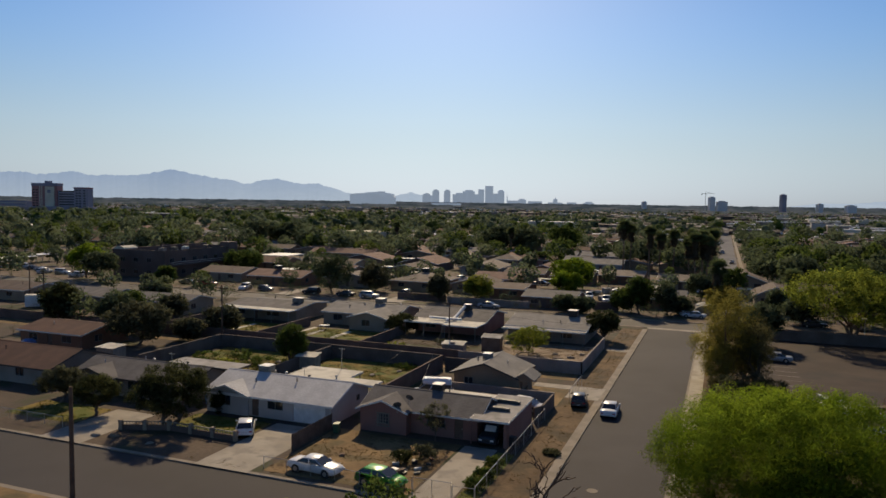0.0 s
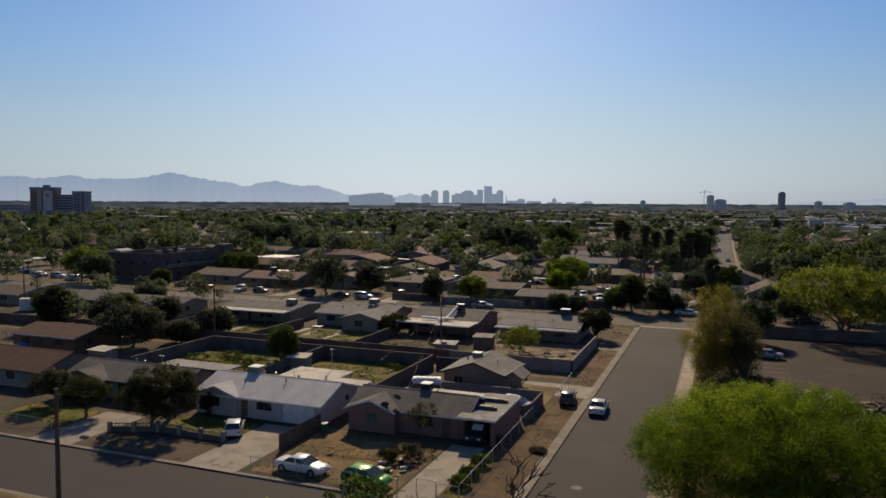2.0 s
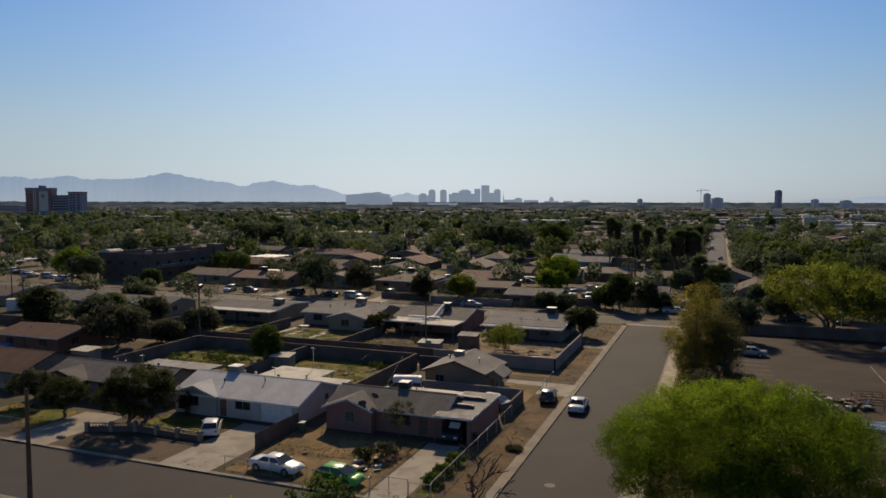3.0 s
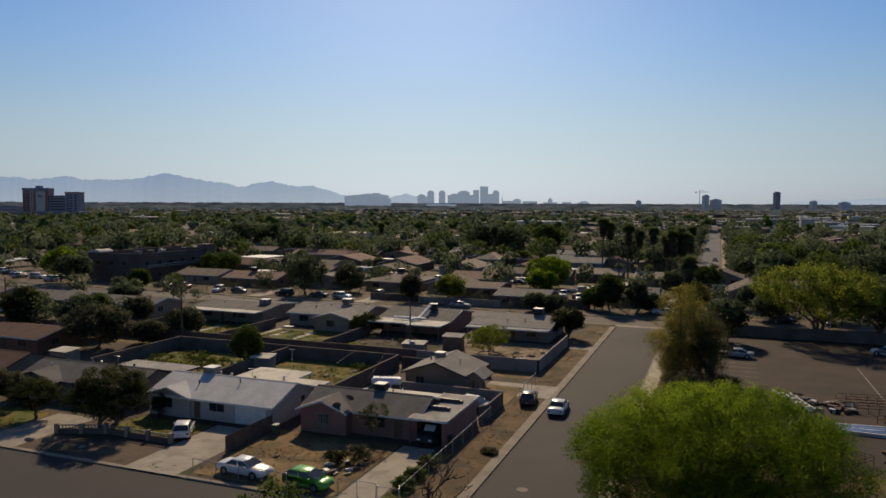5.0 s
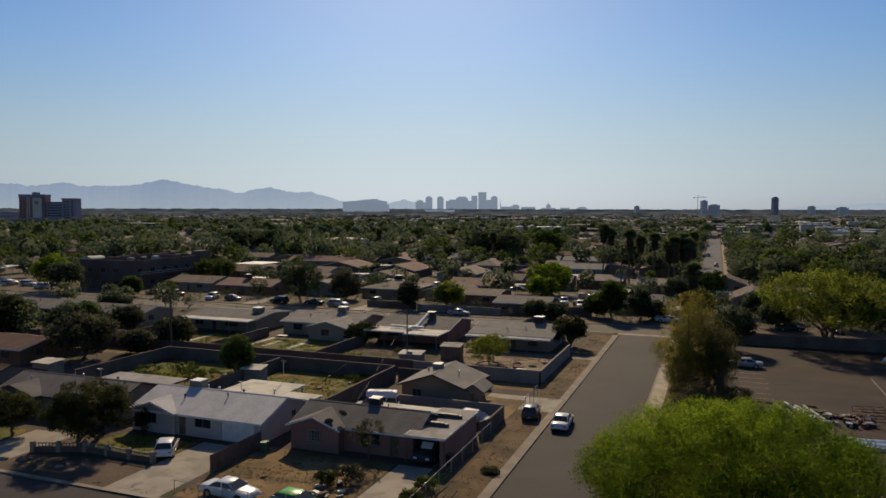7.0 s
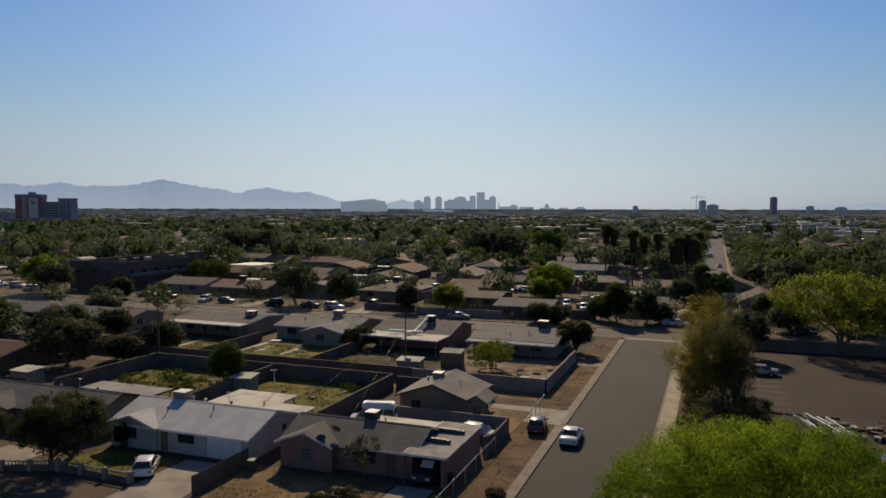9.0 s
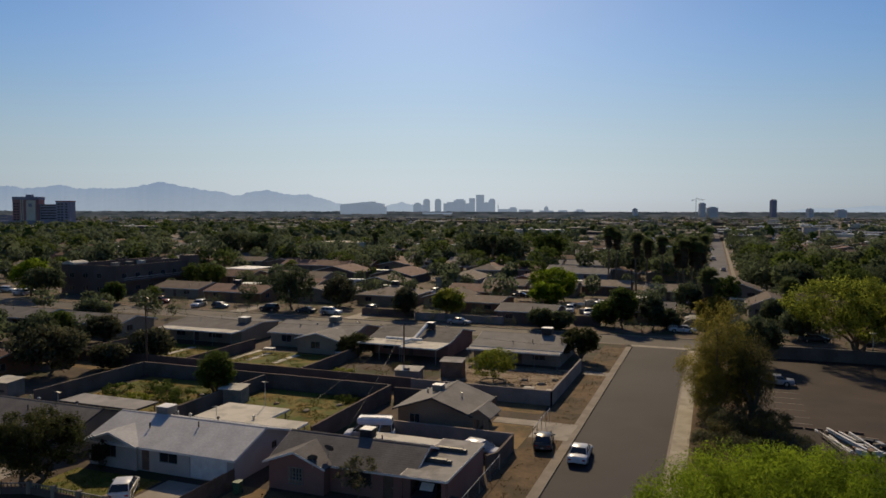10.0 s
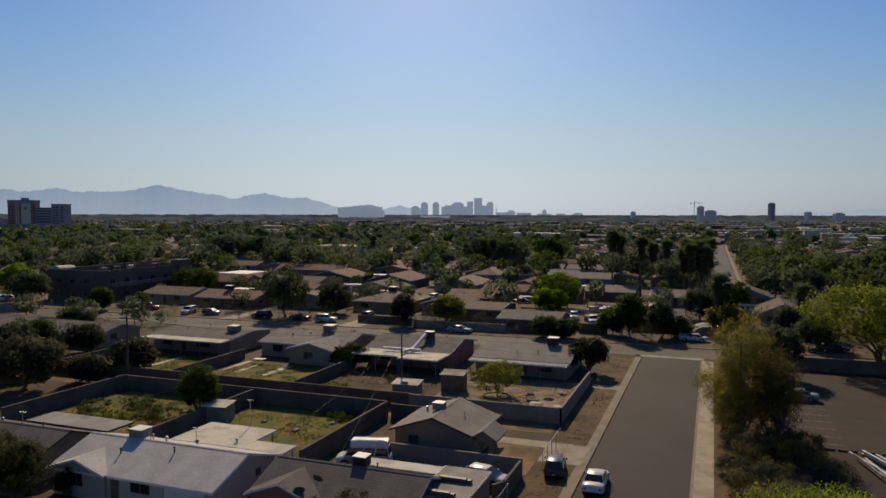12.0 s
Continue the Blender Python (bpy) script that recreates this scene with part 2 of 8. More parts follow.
FRAME = plain("dull_window_frame", (0.20, 0.19, 0.18), 0.6)
TRIM_D = plain("dark_trim", (0.06, 0.05, 0.045), 0.7)
WOOD = mat("weathered_timber", (0.16, 0.105, 0.07), (0.23, 0.16, 0.11), 0.9, 1.5, 14.0, 0.3, grain=0.3)
POLE = mat("creosoted_pole", (0.085, 0.052, 0.036), (0.13, 0.085, 0.06), 0.9, 1.0, 12.0, 0.3, grain=0.3)
FENCE = mat("dark_fence_boards", (0.12, 0.075, 0.055), (0.18, 0.115, 0.085), 0.9, 0.8, 9.0, 0.3, grain=0.3)
STEEL = mat("galvanised_steel", (0.42, 0.42, 0.41), (0.52, 0.52, 0.51), 0.45, 1.0, 12.0, 0.1, metal=0.8, grain=0.15)
RUST = mat("rusty_steel", (0.13, 0.06, 0.035), (0.20, 0.10, 0.06), 0.85, 1.5, 12.0, 0.3, grain=0.3)
DUCT = plain("sheet_metal_duct", (0.72, 0.72, 0.70), 0.5, 0.1)
COOLER = mat("dull_cooler_cabinet", (0.17, 0.155, 0.135), (0.25, 0.23, 0.20), 0.7, 1.0, 10.0, 0.1, grain=0.15)
DUCT_D = plain("dull_dark_duct", (0.075, 0.07, 0.066), 0.6)
BLACK = plain("black_plastic", (0.02, 0.02, 0.022), 0.6)
RUBBER = plain("tyre_rubber", (0.018, 0.018, 0.018), 0.85)
CHROME = plain("bright_rim", (0.55, 0.55, 0.56), 0.3, 0.9)
LENS = plain("lamp_lens", (0.72, 0.72, 0.70), 0.15)
TAIL = plain("tail_lamp", (0.42, 0.02, 0.015), 0.25)
LINE = mat("faded_white_line", (0.13, 0.11, 0.10), (0.30, 0.27, 0.245), 0.85, 0.9, 10.0, 0.1, grain=0.3)
BARK = mat("bark", (0.10, 0.075, 0.055), (0.16, 0.12, 0.09), 0.95, 2.0, 14.0, 0.5, grain=0.3)
BARK_D = mat("dead_wood", (0.05, 0.034, 0.027), (0.10, 0.066, 0.05), 0.95, 2.0, 14.0, 0.5, grain=0.3)
BLUE = plain("blue_tarp_steel", (0.10, 0.20, 0.42), 0.45)
GREEN_T = plain("green_cart", (0.03, 0.10, 0.06), 0.5)

GLASS = bpy.data.materials.new("window_glass")
GLASS.use_nodes = True
gp = GLASS.node_tree.nodes["Principled BSDF"]
gp.inputs["Base Color"].default_value = (0.02, 0.024, 0.03, 1)
gp.inputs["Roughness"].default_value, gp.inputs["Specular IOR Level"].default_value = 0.08, 0.6

LEAF_PV = leaf_mat("palo_verde_leaves", (0.1097, 0.1906, 0.0167), (0.2790, 0.3813, 0.0428), 0.6, scale=0.35, wide=1.6)
LEAF_YG = leaf_mat("yellow_green_leaves", (0.175, 0.225, 0.037), (0.312, 0.338, 0.062), 0.6)
LEAF_DK = leaf_mat("dark_leaves", (0.039, 0.049, 0.022), (0.091, 0.104, 0.042), 0.45)
LEAF_MD = leaf_mat("green_leaves", (0.053, 0.090, 0.022), (0.128, 0.180, 0.045), 0.5)
LEAF_OL = leaf_mat("olive_feathery_leaves", (0.1848, 0.1727, 0.0420), (0.3872, 0.3344, 0.0830), 0.62)
LEAF_OD = leaf_mat("dark_olive_feathery_leaves", (0.095, 0.092, 0.044), (0.190, 0.178, 0.082), 0.6)
LEAF_GR = leaf_mat("grey_green_leaves", (0.080, 0.090, 0.056), (0.150, 0.156, 0.096), 0.5)
# leaf colour lifted and greyed to paint in the haze over the town
LEAF_FAR = leaf_mat("haze_lifted_canopy_leaves", (0.0918, 0.1359, 0.0850), (0.1856, 0.2258, 0.1310), 0.5, scale=0.045, single=0.2, wide=2.6)
LEAF_MQ = leaf_mat("mesquite_leaves", (0.150, 0.203, 0.029), (0.330, 0.375, 0.072), 0.6)
# dark leaves made paler and bluer, haze put into their base colour
LEAF_DKF = leaf_mat("haze_lifted_dark_leaves", (0.0776, 0.1097, 0.0654), (0.1328, 0.1669, 0.0908), 0.55, scale=0.12, single=0.3, wide=1.8)
DEAD_FROND = leaf_mat("dead_palm_fronds", (0.065, 0.052, 0.034), (0.125, 0.10, 0.065), 0.3)
PALM = leaf_mat("palm_fronds", (0.0851, 0.1174, 0.0473), (0.1796, 0.2174, 0.0945), 0.4)

# ---- building helpers ----
G = 0.12                               # top of kerbs, yards and pavements over the road
rng = np.random.default_rng(7)


def np_mesh(name, verts, faces):
    """A mesh from arrays of corners and equal-sided faces."""
    verts, faces = np.asarray(verts, dtype=np.float32), np.asarray(faces, dtype=np.int32)
    me = bpy.data.meshes.new(name)
    k = faces.shape[1]
    me.vertices.add(len(verts)), me.loops.add(faces.size), me.polygons.add(len(faces))
    me.vertices.foreach_set("co", verts.ravel())
    me.loops.foreach_set("vertex_index", faces.ravel())
    me.polygons.foreach_set("loop_start", np.arange(0, faces.size, k, dtype=np.int32))
    me.update(calc_edges=True)
    return me


def thing(name, x, y, z, label, category, rz=0, group="", kind=""):
    ob = new(name)
    ob.empty_display_size = 0.3
    ob.matrix_basis = pose(x, y, z, 0, 0, rz)
    return tagged(ob, label, category, group, kind)


def part(name, bm, material, parent=None, label="", smooth=False):
    """Links a bmesh as one mesh object under a thing or a part."""
    me = bpy.data.meshes.new(name)
    bm.to_mesh(me)
    bm.free()
    if smooth:
        me.polygons.foreach_set("use_smooth", [True] * len(me.polygons))
    me.materials.append(material)
    ob = new(name, me)
    ob.parent = parent
    if label:
        tagged(ob, label)
    return ob


def mesh_part(name, me, material, parent=None, label=""):
    if not me.materials:
        me.materials.append(material)
    ob = new(name, me)
    ob.parent = parent
    if label:
        tagged(ob, label)
    return ob


def box(bm, x0, x1, y0, y1, z0, z1, bevel=0.0):
    m = Matrix.Translation(((x0 + x1) / 2, (y0 + y1) / 2, (z0 + z1) / 2)) @ Matrix.Diagonal((abs(x1 - x0), abs(y1 - y0), abs(z1 - z0), 1))
    made = bmesh.ops.create_cube(bm, size=1, matrix=m)["verts"]
    if bevel:
        edges = list({e for v in made for e in v.link_edges})
        bmesh.ops.bevel(bm, geom=edges, offset=bevel, segments=1, affect="EDGES")
    return bm


def boxes(*rows, bevel=0.0):
    bm = bmesh.new()
    for r in rows:
        box(bm, *r, bevel=bevel)
    return bm


def rod(bm, p0, p1, r0, r1=None, n=6):
    p0, p1, r1 = Vector(p0), Vector(p1), r0 if r1 is None else r1
    d = p1 - p0
    m = Matrix.Translation((p0 + p1) / 2) @ d.to_track_quat("Z", "Y").to_matrix().to_4x4()
    bmesh.ops.create_cone(bm, cap_ends=True, segments=n, radius1=r0, radius2=r1, depth=d.length, matrix=m)
    return bm


def prism(bm, outline, axis, a, b):
    """Extrudes an outline of (u, z) pairs along x (u is y) or along y (u is x) from a to b."""
    def at(u, z, w):
        return (w, u, z) if axis == "x" else (u, w, z)
    lo = [bm.verts.new(at(u, z, a)) for u, z in outline]
    hi = [bm.verts.new(at(u, z, b)) for u, z in outline]
    bm.faces.new(lo), bm.faces.new(hi[::-1])
    for i in range(len(lo)):
        j = (i + 1) % len(lo)
        bm.faces.new((lo[i], hi[i], hi[j], lo[j]))
    bmesh.ops.recalc_face_normals(bm, faces=bm.faces)
    return bm


def slab(name, x0, x1, y0, y1, z, material, label, thick=0.1, category="ground", kind="structure"):
    """A flat piece of ground; its centre is its origin."""
    ob = part(name, boxes(((x0 - x1) / 2, (x1 - x0) / 2, (y0 - y1) / 2, (y1 - y0) / 2, -thick, 0)), material)
    ob.location = ((x0 + x1) / 2, (y0 + y1) / 2, z)
    return tagged(ob, label, category, kind=kind)


def wall_panel(bm, axis, at, a, b, z0, z1, thick, holes=()):
    """An upright wall along an axis, at one coordinate of the other, with holes (u0, u1, z0, z1) through it."""
    cuts = sorted({a, b, *(h[0] for h in holes), *(h[1] for h in holes)})
    for u0, u1 in zip(cuts, cuts[1:]):
        inside = sorted((h[2], h[3]) for h in holes if h[0] <= u0 and h[1] >= u1)
        level = z0
        for lo, hi in inside + [(z1, z1)]:
            if lo - level > 0.01:
                if axis == "x":
                    box(bm, u0, u1, at, at + thick, level, lo)
                else:
                    box(bm, at, at + thick, u0, u1, level, lo)
            level = hi


def window(parent, axis, at, u0, u1, z0, z1, out, frame_m=None, bars=2, kind="window"):
    """A glazed opening in a wall: a frame with bars and a dark pane behind it. out: -1 or 1, the outside along the other axis."""
    fm = frame_m or FRAME
    f, w, d = bmesh.new(), 0.06, 0.05
    lo, hi = sorted((at, at + out * d))

    def bar(a0, a1, b0, b1):
        box(f, a0, a1, lo, hi, b0, b1) if axis == "x" else box(f, lo, hi, a0, a1, b0, b1)
    bar(u0, u1, z0, z0 + w), bar(u0, u1, z1 - w, z1), bar(u0, u0 + w, z0 + w, z1 - w), bar(u1 - w, u1, z0 + w, z1 - w)
    for i in range(1, bars):
        u = u0 + (u1 - u0) * i / bars
        bar(u - 0.02, u + 0.02, z0 + w, z1 - w)
    ob = part(kind, f, fm, parent)
    g = bmesh.new()
    lo, hi = sorted((at - out * 0.02, at - out * 0.035))
    box(g, u0 + 0.01, u1 - 0.01, lo, hi, z0 + 0.01, z1 - 0.01) if axis == "x" else box(g, lo, hi, u0 + 0.01, u1 - 0.01, z0 + 0.01, z1 - 0.01)
    part("pane", g, GLASS, ob)
    return ob


def panel_door(parent, axis, at, u0, u1, z0, z1, out, material, name="door", rows=4):
    """A door leaf with raised panels, set into its opening, and a knob or pull."""
    b = bmesh.new()
    lo, hi = sorted((at - out * 0.02, at - out * 0.07))
    p0, p1 = sorted((at - out * 0.02, at))
    box(b, u0, u1, lo, hi, z0, z1) if axis == "x" else box(b, lo, hi, u0, u1, z0, z1)
    step = (z1 - z0) / rows
    for i in range(rows):
        a0, a1, c0, c1 = u0 + 0.08, u1 - 0.08, z0 + i * step + 0.06, z0 + (i + 1) * step - 0.06
        box(b, a0, a1, p0, p1, c0, c1) if axis == "x" else box(b, p0, p1, a0, a1, c0, c1)
    ob = part(name, b, material, parent)
    k = bmesh.new()
    u = u1 - 0.1 if name == "door" else (u0 + u1) / 2
    q0, q1 = sorted((at, at + out * 0.06))
    box(k, u - 0.03, u + 0.03, q0, q1, z0 + 0.95, z0 + 1.0) if axis == "x" else box(k, q0, q1, u - 0.03, u + 0.03, z0 + 0.95, z0 + 1.0)
    part("handle", k, STEEL, ob)
    return ob


def chevron(lo, hi, ez, rz, over, thick, mid=None, drop=0.0):
    """The outline of a gable roof across its ridge."""
    mid = (lo + hi) / 2 if mid is None else mid
    sa, sb = (rz - ez) / (mid - lo), (rz - ez) / (hi - mid)
    a, b = (lo - over, ez - over * sa - drop), (hi + over, ez - over * sb - drop)
    return [a, (mid, rz - drop), b, (b[0], b[1] - thick), (mid, rz - thick - drop), (a[0], a[1] - thick)]


def house(x0, x1, y0, y1, ez, rz, axis, wall_m, roof_m, label, south=(), east=(), wings=(), over=0.45, trim=None, group="houses",
          name="house", vents=2, flat=(), seed=0, door_m=None):
    """A one-storey house. south / east: (kind, u0, u1, z0, z1) openings; wings: (x0, x1, y_front, ridge z) gables to the street;
    flat: (x0, x1, y0, y1, z, material) flat roofs on posts or walls beside it. All in world metres."""
    cx, cy = (x0 + x1) / 2, (y0 + y1) / 2
    h = thing(name, cx, cy, G, label, "house", group=group)
    X0, X1, Y0, Y1, T = x0 - cx, x1 - cx, y0 - cy, y1 - cy, 0.2
    trim = trim or TRIM_W
    ez, rz = ez - G, rz - G

    def openings(rows, off):
        return [(u0 - off, u1 - off, z0, z1) for _, u0, u1, z0, z1 in rows]
    w = bmesh.new()
    skip = [(a - cx, b - cx) for a, b, yf, _ in wings if yf < y0 - 0.3]
    wall_panel(w, "x", Y0, X0, X1, 0, ez, T, openings([o for o in south if not any(a <= o[1] - cx and o[2] - cx <= b for a, b in skip)], cx))
    wall_panel(w, "x", Y1 - T, X0, X1, 0, ez, T)
    wall_panel(w, "y", X0, Y0 + T, Y1 - T, 0, ez, T)
    wall_panel(w, "y", X1 - T, Y0 + T, Y1 - T, 0, ez, T, openings(east, cy))
    if axis == "x":
        for a in (X0, X1 - T):
            prism(w, [(Y0 + 0.02, ez), ((Y0 + Y1) / 2, rz - 0.16), (Y1 - 0.02, ez)], "x", a, a + T)
    else:
        for a in (Y0, Y1 - T):
            prism(w, [(X0 + 0.02, ez), ((X0 + X1) / 2, rz - 0.16), (X1 - 0.02, ez)], "y", a, a + T)
    part("wall", w, wall_m, h)
    r = bmesh.new()
    if axis == "x":
        out = chevron(Y0, Y1, ez + 0.14, rz, over, 0.14)
        prism(r, out, "x", X0 - over, X1 + over)
    else:
        out = chevron(X0, X1, ez + 0.14, rz, over, 0.14)
        prism(r, out, "y", Y0 - over, Y1 + over)
    part("roof", r, roof_m, h)
    # fascia boards along the eaves and rakes, proud of the roof's edge
    f = bmesh.new()
    (ua, za), (um, zm), (ub, zb) = out[0], out[1], out[2]
    lo, hi = (X0, X1) if axis == "x" else (Y0, Y1)
    ring = [(ua, za - 0.02), (um, zm - 0.02), (ub, zb - 0.02), (ub, zb - 0.19), (um, zm - 0.19), (ua, za - 0.19)]
    for w0, w1 in ((lo - over - 0.03, lo - over), (hi + over, hi + over + 0.03)):
        prism(f, ring, axis, w0, w1)
    for u, z, s in ((ua, za, -1), (ub, zb, 1)):
        a0, a1 = sorted((u, u + s * 0.03))
        if axis == "x":
            box(f, lo - over - 0.03, hi + over + 0.03, a0, a1, z - 0.19, z - 0.015)
        else:
            box(f, a0, a1, lo - over - 0.03, hi + over + 0.03, z - 0.19, z - 0.015)
    part("fascia", f, trim, h)
    cap = bmesh.new()
    prism(cap, [(um - 0.16, zm - 0.02), (um, zm + 0.035), (um + 0.16, zm - 0.02)], axis, lo - over, hi + over)
    part("ridge_cap", cap, roof_m, h)
    for wx0, wx1, yf, wz in wings:
        a, b, yf, wz = wx0 - cx, wx1 - cx, yf - cy, wz - G
        ww = bmesh.new()
        wall_panel(ww, "x", yf, a, b, 0, ez, T, openings([o for o in south if a <= o[1] - cx and o[2] - cx <= b], cx) if yf < Y0 - 0.05 else ())
        prism(ww, [(a + 0.02, ez), ((a + b) / 2, wz - 0.16), (b - 0.02, ez)], "y", yf, yf + T)
        if yf < Y0 - 0.3:
            wall_panel(ww, "y", a, yf + T, Y0, 0, ez, T)
            wall_panel(ww, "y", b - T, yf + T, Y0, 0, ez, T)
        part("front_gable", ww, wall_m, h)
        wr = bmesh.new()
        slope = (rz - ez) / ((Y1 - Y0) / 2) if axis == "x" else 1.0
        back = Y0 + (wz - ez) / slope + 0.15 if axis == "x" else Y0
        wout = chevron(a, b, ez + 0.145, wz, over * 0.8, 0.14)
        # the wing's ridge runs into the main slope
        top = [(u, z) for u, z in wout]
        va = [wr.verts.new((u, yf - over, z)) for u, z in top]
        vb = [wr.verts.new((u, min(back, Y0 - over + max(0.05, (z + (0.14 if i > 2 else 0) - (ez + 0.14 - over * slope)) / slope)), z)) for i, (u, z) in enumerate(top)]
        wr.faces.new(va), wr.faces.new(vb[::-1])
        for i in range(6):
            j = (i + 1) % 6
            wr.faces.new((va[i], vb[i], vb[j], va[j]))
        bmesh.ops.recalc_face_normals(wr, faces=wr.faces)
        part("gable_roof", wr, roof_m, h)
        wf = bmesh.new()
        prism(wf, [(top[0][0], top[0][1] - 0.01), (top[1][0], top[1][1] - 0.01), (top[2][0], top[2][1] - 0.01), (top[2][0], top[2][1] - 0.18), (top[1][0], top[1][1] - 0.18), (top[0][0], top[0][1] - 0.18)], "y", yf - over - 0.03, yf - over)
        part("fascia", wf, trim, h)
    for kind, u0, u1, z0, z1 in south:
        at = Y0
        for wx0, wx1, yf, _ in wings:
            if wx0 <= u0 and u1 <= wx1 and yf < y0 - 0.05:
                at = yf - cy
        if kind == "window":
            window(h, "x", at + 0.06, u0 - cx, u1 - cx, z0, z1, -1)
        elif kind == "garage":
            panel_door(h, "x", at + 0.08, u0 - cx, u1 - cx, z0, z1, -1, door_m or TRIM_W, "garage_door", 4)
        elif kind == "door":
            panel_door(h, "x", at + 0.08, u0 - cx, u1 - cx, z0, z1, -1, door_m or FENCE)
    for kind, u0, u1, z0, z1 in east:
        if kind == "window":
            window(h, "y", X1 - 0.06, u0 - cy, u1 - cy, z0, z1, 1)
        else:
            panel_door(h, "y", X1 - 0.08, u0 - cy, u1 - cy, z0, z1, 1, door_m or FENCE)
    rr = random.Random(seed)
    for i in range(vents):
        u = lo + (hi - lo) * rr.uniform(0.12, 0.9)
        t = rr.uniform(0.25, 0.8) * (-1 if rr.random() < 0.6 else 1)
        v = um + t * (ub - um) * 0.8
        z = zm - abs(v - um) * (zm - zb) / (ub - um)
        b = bmesh.new()
        px, py = (u, v) if axis == "x" else (v, u)
        rod(b, (px, py, z - 0.15), (px, py, z + 0.4), 0.06, n=8)
        rod(b, (px, py, z + 0.4), (px, py, z + 0.47), 0.11, 0.07, n=8)
        part("vent_pipe", b, STEEL if rr.random() < 0.5 else BLACK, h)
    for fx0, fx1, fy0, fy1, fz, fm, support in flat:
        a0, a1, b0, b1, z = fx0 - cx, fx1 - cx, fy0 - cy, fy1 - cy, fz - G
        part("flat_roof", boxes((a0, a1, b0, b1, z - 0.16, z), bevel=0.02), fm, h)
        part("fascia", boxes((a0 - 0.03, a1 + 0.03, b0 - 0.03, b0, z - 0.2, z - 0.02), (a1, a1 + 0.03, b0, b1, z - 0.2, z - 0.02), (a0 - 0.03, a0, b0, b1, z - 0.2, z - 0.02)), trim, h)
        if support == "posts":
            for px in np.linspace(a0 + 0.3, a1 - 0.3, max(2, int((a1 - a0) / 3.2) + 1)):
                for py in ((b0 + 0.25),) if b1 <= Y0 + 0.5 else ((b1 - 0.25),):
                    part("post", boxes((px - 0.05, px + 0.05, py - 0.05, py + 0.05, 0, z - 0.16)), FRAME, h)
        elif support == "walls":
            b = bmesh.new()
            wall_panel(b, "x", b0 + 0.3, a0, a1 - 0.2, 0, z - 0.16, T, [(a0 + 0.06, a1 - 0.55, 0.0, z - 0.34)])
            wall_panel(b, "y", a1 - 0.3, b0 + 0.5, b1 - 0.2, 0, z - 0.16, T)
            part("carport_wall", b, wall_m, h)
    return h


def hip_house(x0, x1, y0, y1, ez, rz, wall_m, roof_m, label, seed=0, over=0.5, group="houses"):
    """A one-storey house under a hipped roof, its ridge along the longer side."""
    cx, cy = (x0 + x1) / 2, (y0 + y1) / 2
    h = thing("house", cx, cy, G, label, "house", group=group)
    X, Y, T = (x1 - x0) / 2, (y1 - y0) / 2, 0.2
    ez, rz = ez - G, rz - G
    south, east = [(-X * 0.7, -X * 0.7 + 1.8, 0.9, 2.0), (X * 0.3, X * 0.3 + 1.8, 0.9, 2.0)], [(-Y * 0.5, -Y * 0.5 + 1.6, 0.9, 2.0)]
    w = bmesh.new()
    wall_panel(w, "x", -Y, -X, X, 0, ez, T, south), wall_panel(w, "x", Y - T, -X, X, 0, ez, T)
    wall_panel(w, "y", -X, -Y + T, Y - T, 0, ez, T), wall_panel(w, "y", X - T, -Y + T, Y - T, 0, ez, T, east)
    part("wall", w, wall_m, h)
    a, b, r = X + over, Y + over, bmesh.new()
    run = min(a, b)
    ends = [(-(a - run), 0), (a - run, 0)] if a >= b else [(0, -(b - run)), (0, b - run)]
    low = [r.verts.new((u * a, v * b, ez - 0.10)) for u, v in ((-1, -1), (1, -1), (1, 1), (-1, 1))]
    mid = [r.verts.new((u * a, v * b, ez + 0.06)) for u, v in ((-1, -1), (1, -1), (1, 1), (-1, 1))]
    p, q = [r.verts.new((u, v, rz)) for u, v in ends]
    for i in range(4):
        j = (i + 1) % 4
        r.faces.new((low[i], low[j], mid[j], mid[i]))
    r.faces.new(low[::-1])
    if a >= b:
        r.faces.new((mid[0], mid[1], q, p)), r.faces.new((mid[2], mid[3], p, q)), r.faces.new((mid[1], mid[2], q)), r.faces.new((mid[3], mid[0], p))
    else:
        r.faces.new((mid[0], mid[1], p)), r.faces.new((mid[1], mid[2], q, p)), r.faces.new((mid[2], mid[3], q)), r.faces.new((mid[3], mid[0], p, q))
    bmesh.ops.recalc_face_normals(r, faces=r.faces)
    part("roof", r, roof_m, h)
    part("fascia", boxes((-a - 0.03, a + 0.03, -b - 0.03, -b, ez - 0.12, ez + 0.05), (a, a + 0.03, -b, b, ez - 0.12, ez + 0.05)), TRIM_W, h)
    for u0, u1, z0, z1 in south:
        window(h, "x", -Y + 0.06, u0, u1, z0, z1, -1)
    for u0, u1, z0, z1 in east:
        window(h, "y", X - 0.06, u0, u1, z0, z1, 1)
    part("vent_pipe", rod(bmesh.new(), (X * 0.2, -Y * 0.3, rz - 0.9), (X * 0.2, -Y * 0.3, rz - 0.1), 0.07, n=8), STEEL, h)
    return h


